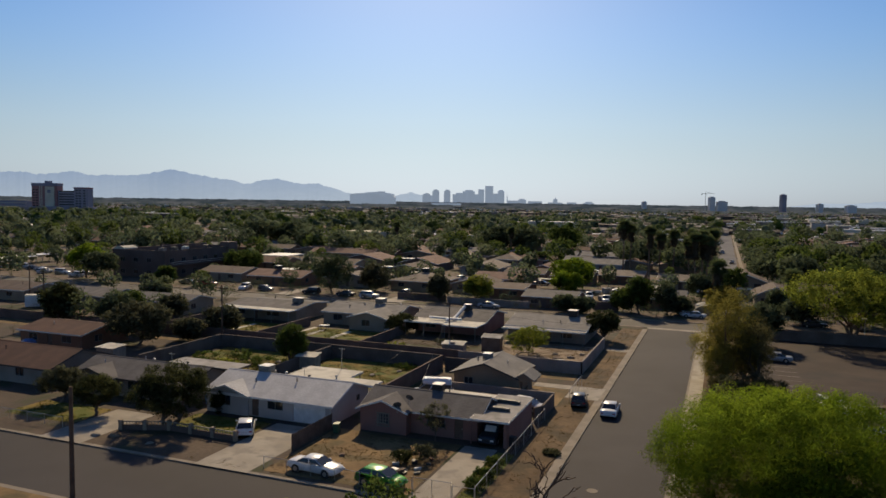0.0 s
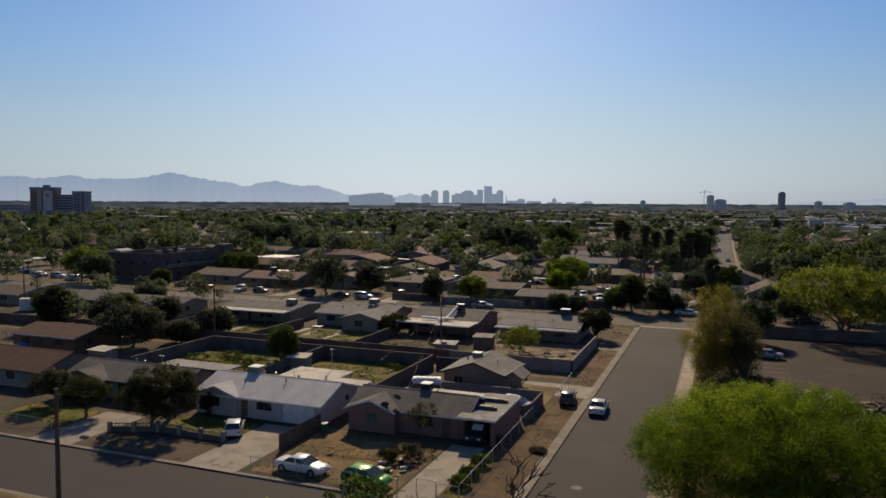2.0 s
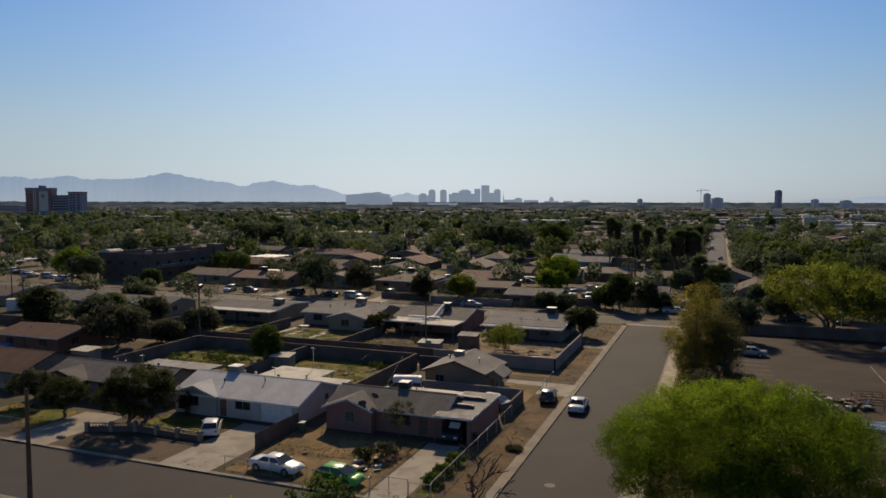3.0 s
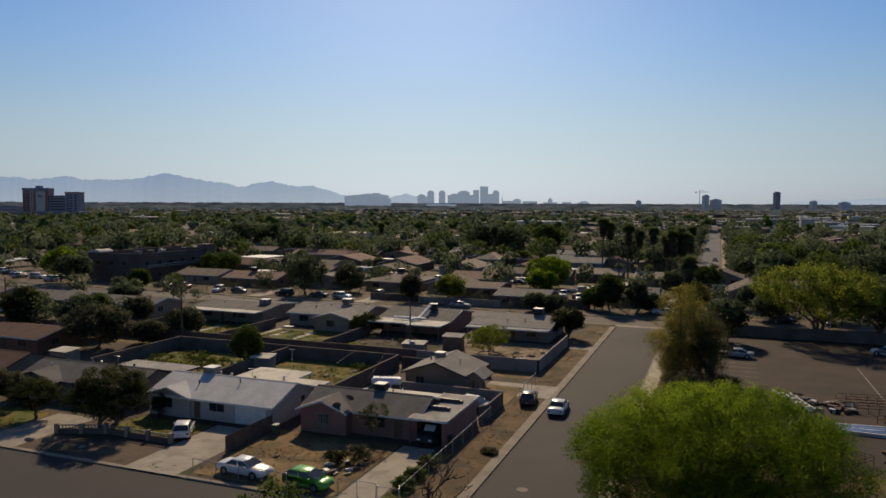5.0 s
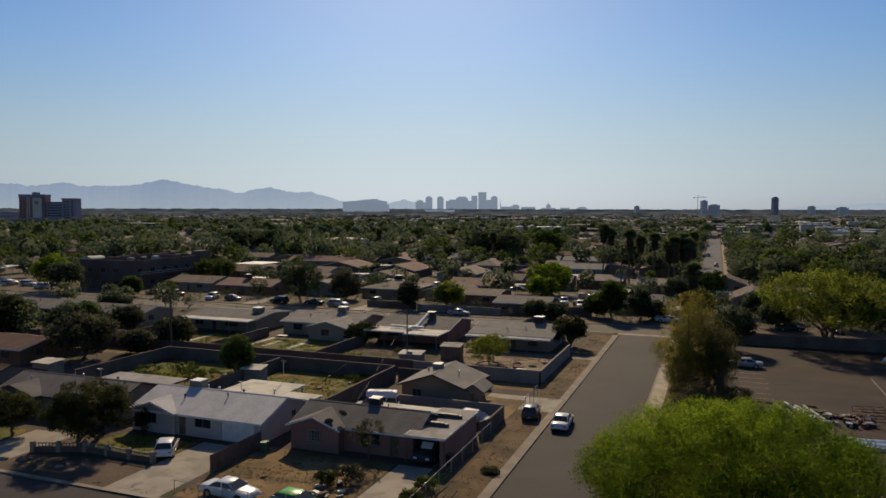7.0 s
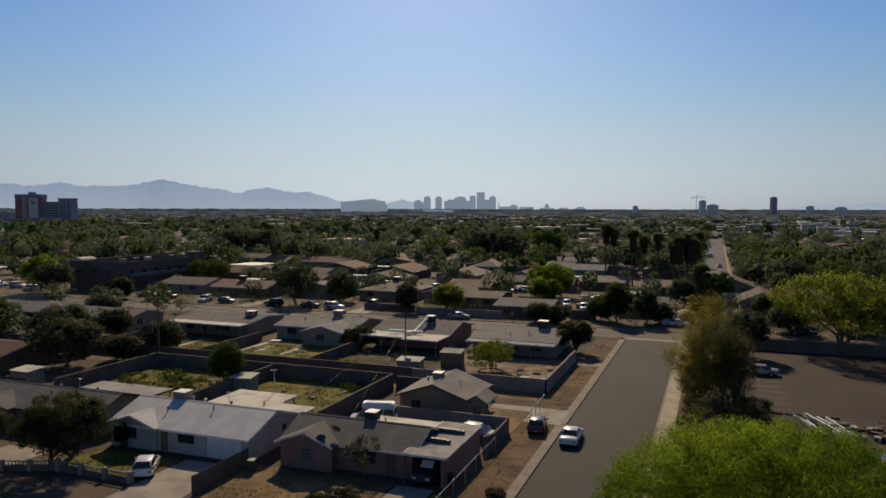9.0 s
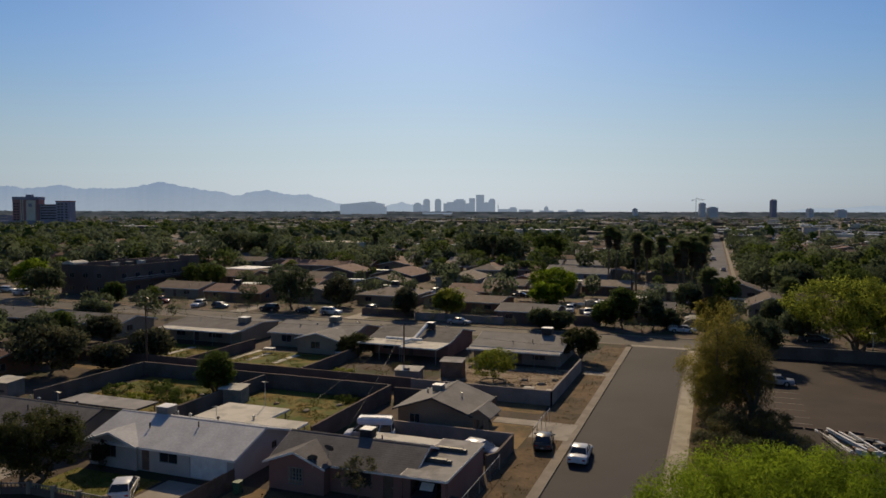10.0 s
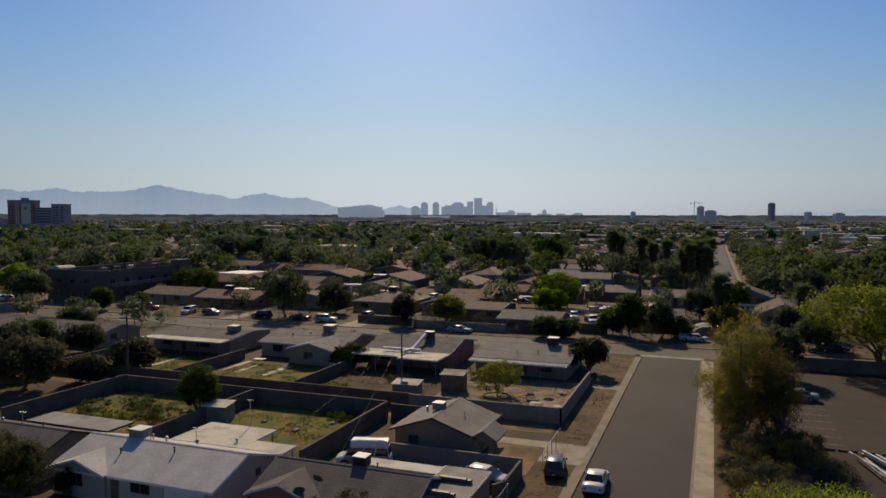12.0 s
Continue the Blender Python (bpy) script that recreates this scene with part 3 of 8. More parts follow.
def block_wall(name, pts, height, material, label, thick=0.2, z=G, cap=True, posts=0.0):
    """A masonry wall along points (x, y), with a coping and piers."""
    x, y = pts[0]
    t = thing(name, x, y, z, label, "wall", kind="structure", group="yard walls")
    for (ax, ay), (bx, by) in zip(pts, pts[1:]):
        d = Vector((bx - ax, by - ay, 0))
        m = Matrix.Translation((ax - x, ay - y, 0)) @ Matrix.Rotation(math.atan2(d.y, d.x), 4, "Z")
        b = boxes((-thick / 2, d.length + thick / 2, -thick / 2, thick / 2, -0.05, height), bevel=0.012)
        b.transform(m)
        part("wall_run", b, material, t)
        if cap:
            b = boxes((-thick / 2 - 0.02, d.length + thick / 2 + 0.02, -thick / 2 - 0.025, thick / 2 + 0.025, height, height + 0.06), bevel=0.012)
            b.transform(m)
            part("coping", b, material, t)
        if posts:
            for i in range(int(d.length / posts) + 1):
                b = boxes((i * posts - 0.2, i * posts + 0.2, -0.2, 0.2, -0.05, height + 0.15), bevel=0.02)
                b.transform(m)
                part("pier", b, material, t)
    return t


def board_fence(pts, height, material, label, z=G):
    """Upright boards on rails and posts along points."""
    x, y = pts[0]
    t = thing("board_fence", x, y, z, label, "fence", group="fences")
    proto = None
    for (ax, ay), (bx, by) in zip(pts, pts[1:]):
        d = Vector((bx - ax, by - ay, 0))
        m = Matrix.Translation((ax - x, ay - y, 0)) @ Matrix.Rotation(math.atan2(d.y, d.x), 4, "Z")
        for r in (0.35, height - 0.35):
            b = boxes((0, d.length, 0.02, 0.06, r - 0.05, r + 0.05))
            b.transform(m)
            part("rail", b, material, t)
        rr = random.Random(int(ax * 10))
        for i in range(int(d.length / 0.155)):
            if proto is None:
                proto = bpy.data.meshes.new("board")
                bb = boxes((0.0, 0.145, -0.012, 0.012, 0, height), bevel=0.004)
                bb.to_mesh(proto)
                bb.free()
                proto.materials.append(material)
            ob = new("board", proto)
            ob.parent = t
            ob.matrix_basis = m @ Matrix.Translation((i * 0.155, 0, rr.uniform(-0.03, 0.03)))
    return t


def chain_fence(pts, height, label, z=G, step=3.0, rail=True, mesh=True, material=None):
    """Chain-link: posts, a top rail and a lattice of thin wire."""
    x, y = pts[0]
    material = material or STEEL
    t = thing("chain_link_fence", x, y, z, label, "fence", group="fences")
    for (ax, ay), (bx, by) in zip(pts, pts[1:]):
        d = Vector((bx - ax, by - ay, 0))
        m = Matrix.Translation((ax - x, ay - y, 0)) @ Matrix.Rotation(math.atan2(d.y, d.x), 4, "Z")
        n = max(1, round(d.length / step))
        for i in range(n + 1):
            b = rod(bmesh.new(), (d.length * i / n, 0, -0.05), (d.length * i / n, 0, height + 0.06), 0.03, n=6)
            b.transform(m)
            part("post", b, material, t)
        if rail:
            b = rod(bmesh.new(), (0, 0, height), (d.length, 0, height), 0.024, n=6)
            b.transform(m)
            part("top_rail", b, material, t)
        if mesh:
            vs, fs, s, w = [], [], 0.14, 0.0035
            for i in range(int((d.length + height) / s)):
                for sg in (1, -1):
                    u0 = i * s if sg > 0 else i * s - height
                    a0, z0, a1, z1 = (u0 - height, 0.03, u0, height) if sg > 0 else (u0 + height, 0.03, u0, height)
                    if min(a0, a1) < 0 or max(a0, a1) > d.length:
                        continue
                    k = len(vs)
                    vs += [(a0 - w, 0.002 * sg, z0), (a0 + w, 0.002 * sg, z0), (a1 + w, 0.002 * sg, z1), (a1 - w, 0.002 * sg, z1)]
                    fs.append((k, k + 1, k + 2, k + 3))
            if fs:
                me = np_mesh("wire_mesh", vs, fs)
                me.transform(m)
                mesh_part("wire_mesh", me, material, t)
    return t

# ---- trees ----
def tube_arrays(paths, n=6):
    """Tapered tubes along paths of (x, y, z, r): corners and quads."""
    vs, fs = [], []
    ring = np.arange(n) * 2 * np.pi / n
    for path in paths:
        path = np.asarray(path, float)
        base = len(vs)
        for i, (x, y, z, r) in enumerate(path):
            a, b = path[max(i - 1, 0), :3], path[min(i + 1, len(path) - 1), :3]
            d = (b - a) / (np.linalg.norm(b - a) + 1e-9)
            side = np.cross(d, (0.31, 0.95, 0.05) if abs(d[2]) > 0.5 else (0, 0, 1))
            side /= np.linalg.norm(side) + 1e-9
            up = np.cross(d, side)
            for t in ring:
                vs.append(np.array((x, y, z)) + r * (np.cos(t) * side + np.sin(t) * up))
        for i in range(len(path) - 1):
            for j in range(n):
                k = (j + 1) % n
                fs.append((base + i * n + j, base + i * n + k, base + (i + 1) * n + k, base + (i + 1) * n + j))
    return np.array(vs), np.array(fs)


def limb(r, p, q, r0, r1, bend=0.12, n=5):
    """A crooked way from p to q with falling radius."""
    p, q = np.array(p, float), np.array(q, float)
    size = np.linalg.norm(q - p)
    out = []
    for i in range(n + 1):
        s = i / n
        w = (p + (q - p) * s) + r.normal(0, bend * size * 0.35, 3) * math.sin(math.pi * s)
        out.append((*w, r0 + (r1 - r0) * s))
    return out


def leaf_quads(r, centres, radii, per, size, long=2.0, droop=0.0, flat=0.75):
    """Small leaf blades scattered round clump centres."""
    n = len(centres) * per
    c = np.repeat(np.asarray(centres), per, 0)
    rad = np.repeat(np.asarray(radii), per)[:, None]
    d = r.normal(0, 1, (n, 3))
    d /= np.linalg.norm(d, axis=1, keepdims=True)
    p = c + d * rad * (r.random((n, 1)) ** 0.5) * (1, 1, flat)
    u = r.normal(0, 1, (n, 3))
    u[:, 2] -= droop
    u /= np.linalg.norm(u, axis=1, keepdims=True)
    v = np.cross(u, r.normal(0, 1, (n, 3)))
    v /= np.linalg.norm(v, axis=1, keepdims=True)
    s = size * r.uniform(0.6, 1.3, (n, 1))
    u, v = u * s * long / 2, v * s / 2
    vs = np.stack([p - u, p + v, p + u, p - v], 1).reshape(-1, 3)
    return vs, np.arange(4 * n).reshape(-1, 4)


def tree(x, y, h, rad, label, leaf, seed, base=0.35, clumps=120, per=60, size=0.16, trunks=1, name="tree", long=2.2, droop=0.0, bark=None,
         clump_r=0.9, rx=1.0, ry=1.0, z=G, lump=0.35, group="trees", thick=0.045, crown_flat=1.0, rz=0):
    """A tree: crooked trunk and limbs in one mesh, and a crown of clumped leaves with an uneven outline."""
    r = np.random.default_rng(seed)
    t = thing(name, x, y, z, label, "tree" if name != "shrub" else "shrub", rz=rz, group=group)
    mid, half = h * (1 + base) / 2, h * (1 - base) / 2
    lobes = r.normal(0, 1, (7, 3))
    lobes /= np.linalg.norm(lobes, axis=1, keepdims=True)
    cs, rs = [], []
    while len(cs) < clumps:
        d = r.normal(0, 1, 3)
        d /= np.linalg.norm(d)
        k = 1 - lump + lump * max(0.0, (lobes @ d).max()) * 1.15
        s = (0.35 + 0.65 * r.random() ** 0.45) * k
        if d[2] < -0.45 and r.random() < 0.6:
            continue
        cs.append((d[0] * rad * rx * s, d[1] * rad * ry * s, mid + d[2] * half * s * crown_flat))
        rs.append(clump_r * r.uniform(0.6, 1.25))
    paths = []
    fork = h * base * 0.8
    for k in range(trunks):
        off = r.normal(0, 0.25 if trunks > 1 else 0.02, 2) * (trunks > 1)
        top = np.array((r.normal(0, rad * 0.12) + off[0] * 3, r.normal(0, rad * 0.12) + off[1] * 3, fork))
        paths.append(limb(r, (off[0], off[1], -0.1), top, h * thick, h * thick * 0.7))
        for j in range(5 if trunks == 1 else 3):
            a = 2 * math.pi * (j + r.random() * 0.7) / (5 if trunks == 1 else 3)
            end = np.array((math.cos(a) * rad * rx * 0.55, math.sin(a) * rad * ry * 0.55, fork + (h - fork) * r.uniform(0.35, 0.75)))
            path = limb(r, top, end, h * thick * 0.55, h * thick * 0.16)
            paths.append(path)
            for _ in range(3):
                s = path[r.integers(2, 5)]
                tip = cs[r.integers(0, len(cs))]
                if np.linalg.norm(np.array(tip) - np.array(s[:3])) < rad * 0.8:
                    paths.append(limb(r, s[:3], tip, s[3] * 0.6, 0.015, n=3))
    vs, fs = tube_arrays(paths)
    me = np_mesh("trunk", vs, fs)
    me.polygons.foreach_set("use_smooth", [True] * len(me.polygons))
    mesh_part("trunk", me, bark or BARK, t)
    vs, fs = leaf_quads(r, cs, rs, per, size, long, droop)
    me = np_mesh("crown", vs, fs)
    # leaves turn their faces outwards from their clump and from the crown
    mids = vs.reshape(-1, 4, 3).mean(1)
    out = mids - (0, 0, mid - 0.35 * half)
    near = mids - np.repeat(np.asarray(cs), per, 0)
    nn = out / (np.linalg.norm(out, axis=1, keepdims=True) + 1e-9) + 0.7 * near / (np.linalg.norm(near, axis=1, keepdims=True) + 1e-9) + r.normal(0, 0.3, mids.shape)
    nn = np.repeat(nn / (np.linalg.norm(nn, axis=1, keepdims=True) + 1e-9), 4, 0)
    me.normals_split_custom_set_from_vertices(nn.tolist())
    mesh_part("crown", me, leaf, t)
    return t


def bare_tree(x, y, h, rad, label, seed, z=G, depth=4):
    """A leafless tree: limbs that fork and fork again into thin crooked twigs."""
    r = np.random.default_rng(seed)
    t = thing("bare_tree", x, y, z, label, "tree", group="trees")
    paths = []

    def grow(p, d, size, r0, level):
        q = p + d * size
        path = limb(r, p, q, r0, r0 * 0.55, 0.22, 4)
        paths.append(path)
        if level:
            for i in range(r.integers(2, 4)):
                e = d + r.normal(0, 0.55, 3)
                e[2] = e[2] * 0.8 + 0.12
                e /= np.linalg.norm(e)
                s = path[r.integers(2, 5)]
                grow(np.array(s[:3]), e, size * r.uniform(0.5, 0.75), max(s[3] * 0.85, 0.035), level - 1)
    paths.append(limb(r, (0, 0, -0.1), (0.2, 0.1, h * 0.4), 0.2, 0.15))
    for k in range(4):
        a = 2 * math.pi * k / 4 + 0.5
        d = np.array((math.cos(a) * rad / h * 1.3, math.sin(a) * rad / h * 1.3, 0.75))
        grow(np.array((0.2, 0.1, h * 0.38)), d / np.linalg.norm(d), h * 0.34, 0.13, depth)
    vs, fs = tube_arrays(paths, 5)
    mesh_part("trunk", np_mesh("trunk", vs, fs), BARK_D, t)
    return t


def palm(x, y, h, label, seed, z=G, name="palm_tree", skirt=3.0):
    """A fan palm: slim trunk, a skirt of dead fronds and a head of folded fans."""
    r = np.random.default_rng(seed)
    t = thing(name, x, y, z, label, "palm tree", group="palms")
    vs, fs = tube_arrays([limb(r, (0, 0, -0.1), (r.normal(0, 0.3), r.normal(0, 0.3), h - 1), 0.28, 0.2, 0.02, 6)], 8)
    mesh_part("trunk", np_mesh("trunk", vs, fs), BARK, t)
    tip = np.array((0, 0, h - 0.8))

    def fans(count, low, high, at, reach, sag):
        """Folded fan leaves from a place on the trunk, between two angles above level."""
        vs, fs = [], []
        for i in range(count):
            a, e = r.uniform(0, 2 * math.pi), r.uniform(low, high)
            d = np.array((math.cos(a) * math.cos(e), math.sin(a) * math.cos(e), math.sin(e)))
            side = np.array((-math.sin(a), math.cos(a), 0))
            up = np.cross(d, side)
            stem = at - np.array((0, 0, r.uniform(0, sag))) + d * 0.7
            for k in range(7):
                w = (k - 3) * 0.30
                dd = d * math.cos(w) + side * math.sin(w)
                end = stem + dd * r.uniform(0.7, 1.05) * reach - np.array((0, 0, 0.25))
                m = stem + dd * 0.6 + up * 0.06 * (-1) ** k
                s2 = np.cross(dd, up) * 0.15
                b = len(vs)
                vs += [stem, m - s2, end, m + s2]
                fs.append((b, b + 1, b + 2, b + 3))
        return np_mesh("crown", np.array(vs), np.array(fs))
    mesh_part("crown", fans(85, -0.5, 1.35, tip, 2.1, 0.6), PALM, t)
    mesh_part("dead_frond_skirt", fans(80, -1.45, -0.85, tip, 1.5, skirt), DEAD_FROND, t, "shaggy brown skirt of dead fronds")
    return t


# ---- vehicles ----
CAR_FORMS = {
    # length, width, belt z, roof z, hood front z, cabin base (rear, front), cabin roof (rear, front), rear deck z
    "sedan": (4.95, 1.82, 0.92, 1.42, 0.80, (-1.55, 1.25), (-0.85, 0.40), 0.93),
    "hatch": (4.25, 1.75, 0.98, 1.48, 0.85, (-2.00, 1.20), (-1.35, 0.30), 0.98),
    "suv": (4.75, 1.90, 1.10, 1.78, 1.00, (-2.25, 1.10), (-1.95, 0.45), 1.10),
    "pickup": (5.5, 1.95, 1.10, 1.80, 1.02, (-0.65, 1.30), (-0.45, 0.70), 1.02),
    "van": (5.1, 1.95, 1.15, 1.95, 1.00, (-2.45, 1.65), (-2.35, 0.85), 1.15),
}


def car(x, y, rz, form, colour, label, z=0.0, group="parked cars", name="car"):
    """A parked car, front along its +x: body, glass, wheels, lamps, bumpers, mirrors, plates."""
    L, W, belt, top, hood, (cr, cf), (rr, rf), deck = CAR_FORMS[form]
    t = thing(name, x, y, z, label, "car" if form not in ("pickup", "van") else {"pickup": "pickup truck", "van": "van"}[form], rz=rz, group=group)
    h, w = L / 2, W / 2
    body = bmesh.new()
    low = 0.24
    # the shell's way from tail to nose: x, half width, sill z, shoulder z
    rows = [(-h, w * 0.80, 0.44, deck - 0.20), (-h + 0.05, w * 0.90, 0.36, deck - 0.09), (-h + 0.18, w * 0.96, 0.29, deck - 0.02), (-h + 0.6, w, low, deck), (cr, w, low, belt),
            (cf, w, low, belt), (h - 1.0, w, low, hood + 0.06), (h - 0.5, w * 0.98, low, hood + 0.01), (h - 0.2, w * 0.93, 0.28, hood - 0.06), (h - 0.06, w * 0.87, 0.34, hood - 0.15), (h, w * 0.78, 0.42, hood - 0.25)]
    rings = []
    for px, hw, zb, zt in rows:
        half = [(0.90, zb), (0.985, zb + 0.10), (1.0, zb + (zt - zb) * 0.55), (0.985, zt - 0.10), (0.94, zt - 0.035), (0.62, zt + 0.022), (0.22, zt + 0.04)]
        pts = [(-u * hw, zz) for u, zz in half] + [(u * hw, zz) for u, zz in half[::-1]]
        rings.append([body.verts.new((px, a, b)) for a, b in pts])
    for a, b in zip(rings, rings[1:]):
        for i in range(14):
            j = (i + 1) % 14
            body.faces.new((a[i], a[j], b[j], b[i])).smooth = True
    body.faces.new(rings[0][::-1]), body.faces.new(rings[-1])
    # cabin
    wb, wt = w * 0.93, w * 0.76
    shell = body
    body = bmesh.new()
    base = [body.verts.new(p) for p in ((cr, -wb, belt - 0.02), (cf, -wb, belt - 0.02), (cf, wb, belt - 0.02), (cr, wb, belt - 0.02))]
    mid = [body.verts.new(p) for p in ((rr, -wt, top - 0.06), (rf, -wt, top - 0.06), (rf, wt, top - 0.06), (rr, wt, top - 0.06))]
    cap = [body.verts.new(p) for p in ((rr + 0.12, -wt + 0.1, top), (rf - 0.12, -wt + 0.1, top), (rf - 0.12, wt - 0.1, top), (rr + 0.12, wt - 0.1, top))]
    for a, b in ((base, mid), (mid, cap)):
        for i in range(4):
            j = (i + 1) % 4
            body.faces.new((a[i], a[j], b[j], b[i]))
    body.faces.new(cap)
    bmesh.ops.recalc_face_normals(body, faces=body.faces)
    bmesh.ops.bevel(body, geom=body.edges[:], offset=0.05, segments=3, affect="EDGES", clamp_overlap=True)
    for f in body.faces:
        f.smooth = True
    part("cabin", body, colour, t)
    body = shell
    bmesh.ops.recalc_face_normals(body, faces=body.faces)
    part("body", body, colour, t)

    def pane(nm, quad, push):
        """A glass sheet inset in a cabin face, pushed out a little."""
        q = [Vector(p) for p in quad]
        c = sum(q, Vector()) / 4
        nrm = (q[1] - q[0]).cross(q[3] - q[0]).normalized()
        if nrm.dot(Vector(push)) < 0:
            nrm = -nrm
        g = bmesh.new()
        lo = [g.verts.new(c + (p - c) * 0.91 + nrm * 0.002) for p in q]
        hi = [g.verts.new(c + (p - c) * 0.90 + nrm * 0.014) for p in q]
        g.faces.new(hi), g.faces.new(lo[::-1])
        for i in range(4):
            j = (i + 1) % 4
            g.faces.new((lo[i], lo[j], hi[j], hi[i]))
        bmesh.ops.recalc_face_normals(g, faces=g.faces)
        part(nm, g, GLASS, t)
    B, M = [v for v in ((cr, -wb, belt), (cf, -wb, belt), (cf, wb, belt), (cr, wb, belt))], [v for v in ((rr, -wt, top - 0.06), (rf, -wt, top - 0.06), (rf, wt, top - 0.06), (rr, wt, top - 0.06))]
    pane("windscreen", (B[1], B[2], M[2], M[1]), (1, 0, 0.5))
    pane("rear_window", (B[0], B[3], M[3], M[0]), (-1, 0, 0.5))
    n = 2 if form in ("sedan", "hatch") else (3 if form in ("suv", "van") else 1)
    for s, (i, j) in ((-1, (0, 1)), (1, (3, 2))):
        for k in range(n):
            f0, f1 = k / n, (k + 1) / n
            lerp = lambda a, b, f: tuple(a[q] + (b[q] - a[q]) * f for q in range(3))
            pane("side_window", (lerp(B[i], B[j], f0), lerp(B[i], B[j], f1), lerp(M[i], M[j], f1), lerp(M[i], M[j], f0)), (0, s, 0.2))
    if form == "pickup":
        part("truck_bed", boxes((-h + 0.12, cr - 0.1, -w * 0.82, w * 0.82, deck - 0.02, deck + 0.006)), BLACK, t)
        part("tailgate", boxes((-h + 0.02, -h + 0.1, -w * 0.85, w * 0.85, deck - 0.1, deck + 0.16), (-h + 0.1, cr - 0.05, -w * 0.93, -w * 0.83, deck - 0.05, deck + 0.16), (-h + 0.1, cr - 0.05, w * 0.83, w * 0.93, deck - 0.05, deck + 0.16), bevel=0.015), colour, t)
    R = 0.33 if form in ("sedan", "hatch") else 0.38
    for px in (-h + 0.95, h - 0.95):
        for s in (-1, 1):
            arch = bmesh.new()
            rod(arch, (px, s * (w - 0.25), R), (px, s * (w + 0.005), R), R + 0.075, n=20)
            part("wheel_arch", arch, BLACK, t)
            ty = bmesh.new()
            rod(ty, (px, s * (w - 0.2), R), (px, s * (w + 0.015), R), R, n=20)
            tob = part("wheel", ty, RUBBER, t)
            rim = bmesh.new()
            rod(rim, (px, s * (w - 0.1), R), (px, s * (w + 0.025), R), R * 0.62, n=14)
            part("rim", rim, CHROME, tob)
    part("front_bumper", boxes((h - 0.09, h + 0.04, -w * 0.88, w * 0.88, 0.38, 0.55), bevel=0.02), colour, t)
    part("rear_bumper", boxes((-h - 0.04, -h + 0.09, -w * 0.88, w * 0.88, 0.40, 0.58), bevel=0.02), colour, t)
    part("grille", boxes((h - 0.08, h + 0.012, -w * 0.42, w * 0.42, 0.57, hood - 0.24)), BLACK, t)
    part("number_plate", boxes((-h - 0.055, -h - 0.035, -0.16, 0.16, 0.45, 0.54)), TRIM_W, t)
    for s in (-1, 1):
        part("headlight", boxes((h - 0.12, h + 0.008, s * w * 0.62 - 0.17, s * w * 0.62 + 0.17, 0.59, hood - 0.24), bevel=0.01), LENS, t)
        part("tail_light", boxes((-h - 0.006, -h + 0.1, s * w * 0.70 - 0.14, s * w * 0.70 + 0.14, deck - 0.34, deck - 0.2), bevel=0.01), TAIL, t)
        part("door_mirror", boxes((cf - 0.5, cf - 0.35, s * (w + 0.09) - 0.09, s * (w + 0.09) + 0.09, belt - 0.02, belt + 0.12), bevel=0.02), colour, t)
    return t


# ---- fittings ----
def cooler(x, y, z, label, material=None, w=0.95, h=1.0, duct=None, rz=0):
    """An evaporative cooler on its stand: a cabinet with louvred sides."""
    t = thing("evaporative_cooler", x, y, z, label, "cooler", rz=rz, group="roof coolers")
    m = material or COOLER
    part("cabinet", boxes((-w / 2, w / 2, -w / 2, w / 2, 0.12, 0.12 + h), bevel=0.03), m, t)
    part("lid", boxes((-w / 2 - 0.04, w / 2 + 0.04, -w / 2 - 0.04, w / 2 + 0.04, 0.12 + h, 0.18 + h), bevel=0.02), TRIM_W, t)
    for a in (-1, 1):
        for k in range(6):
            zz = 0.25 + k * (h - 0.25) / 6
            part("louvre", boxes((-w * 0.38, w * 0.38, a * (w / 2 + 0.012) - 0.012, a * (w / 2 + 0.012) + 0.012, zz, zz + 0.07)), m, t)
            part("louvre", boxes((a * (w / 2 + 0.012) - 0.012, a * (w / 2 + 0.012) + 0.012, -w * 0.38, w * 0.38, zz, zz + 0.07)), m, t)
        for b in (-1, 1):
            part("leg", boxes((a * w * 0.42 - 0.03, a * w * 0.42 + 0.03, b * w * 0.42 - 0.03, b * w * 0.42 + 0.03, -0.4, 0.12)), STEEL, t)
    return t


def utility_pole(x, y, h, label, arms=1, z=G, rz=0, r=0.16):
    t = thing("utility_pole", x, y, z, label, "utility pole", rz=rz, group="utility poles")
    part("pole", rod(bmesh.new(), (0, 0, -0.1), (0, 0, h), r, r * 0.65, 10), POLE, t, smooth=False)
    for k in range(arms):
        zz = h - 0.5 - 0.9 * k
        arm = part("crossarm", boxes((-1.2, 1.2, -0.19, -0.08, zz - 0.06, zz + 0.06)), POLE, t)
        for u in (-1.05, -0.45, 0.45, 1.05):
            part("insulator", rod(bmesh.new(), (u, -0.13, zz + 0.06), (u, -0.13, zz + 0.22), 0.05, 0.03, 8), STEEL, arm)
    return t


def cable(p, q, sag, label, r=0.013):
    """A sagging wire between two places."""
    p, q = np.array(p, float), np.array(q, float)
    pts = []
    for i in range(13):
        s = i / 12
        c = (q - p) * s
        pts.append((c[0], c[1], c[2] - sag * 4 * s * (1 - s), r))
    vs, fs = tube_arrays([pts], 4)
    ob = mesh_part("power_cable", np_mesh("power_cable", vs, fs), BLACK)
    ob.location = p
    return tagged(ob, label, "cable", "overhead wires")

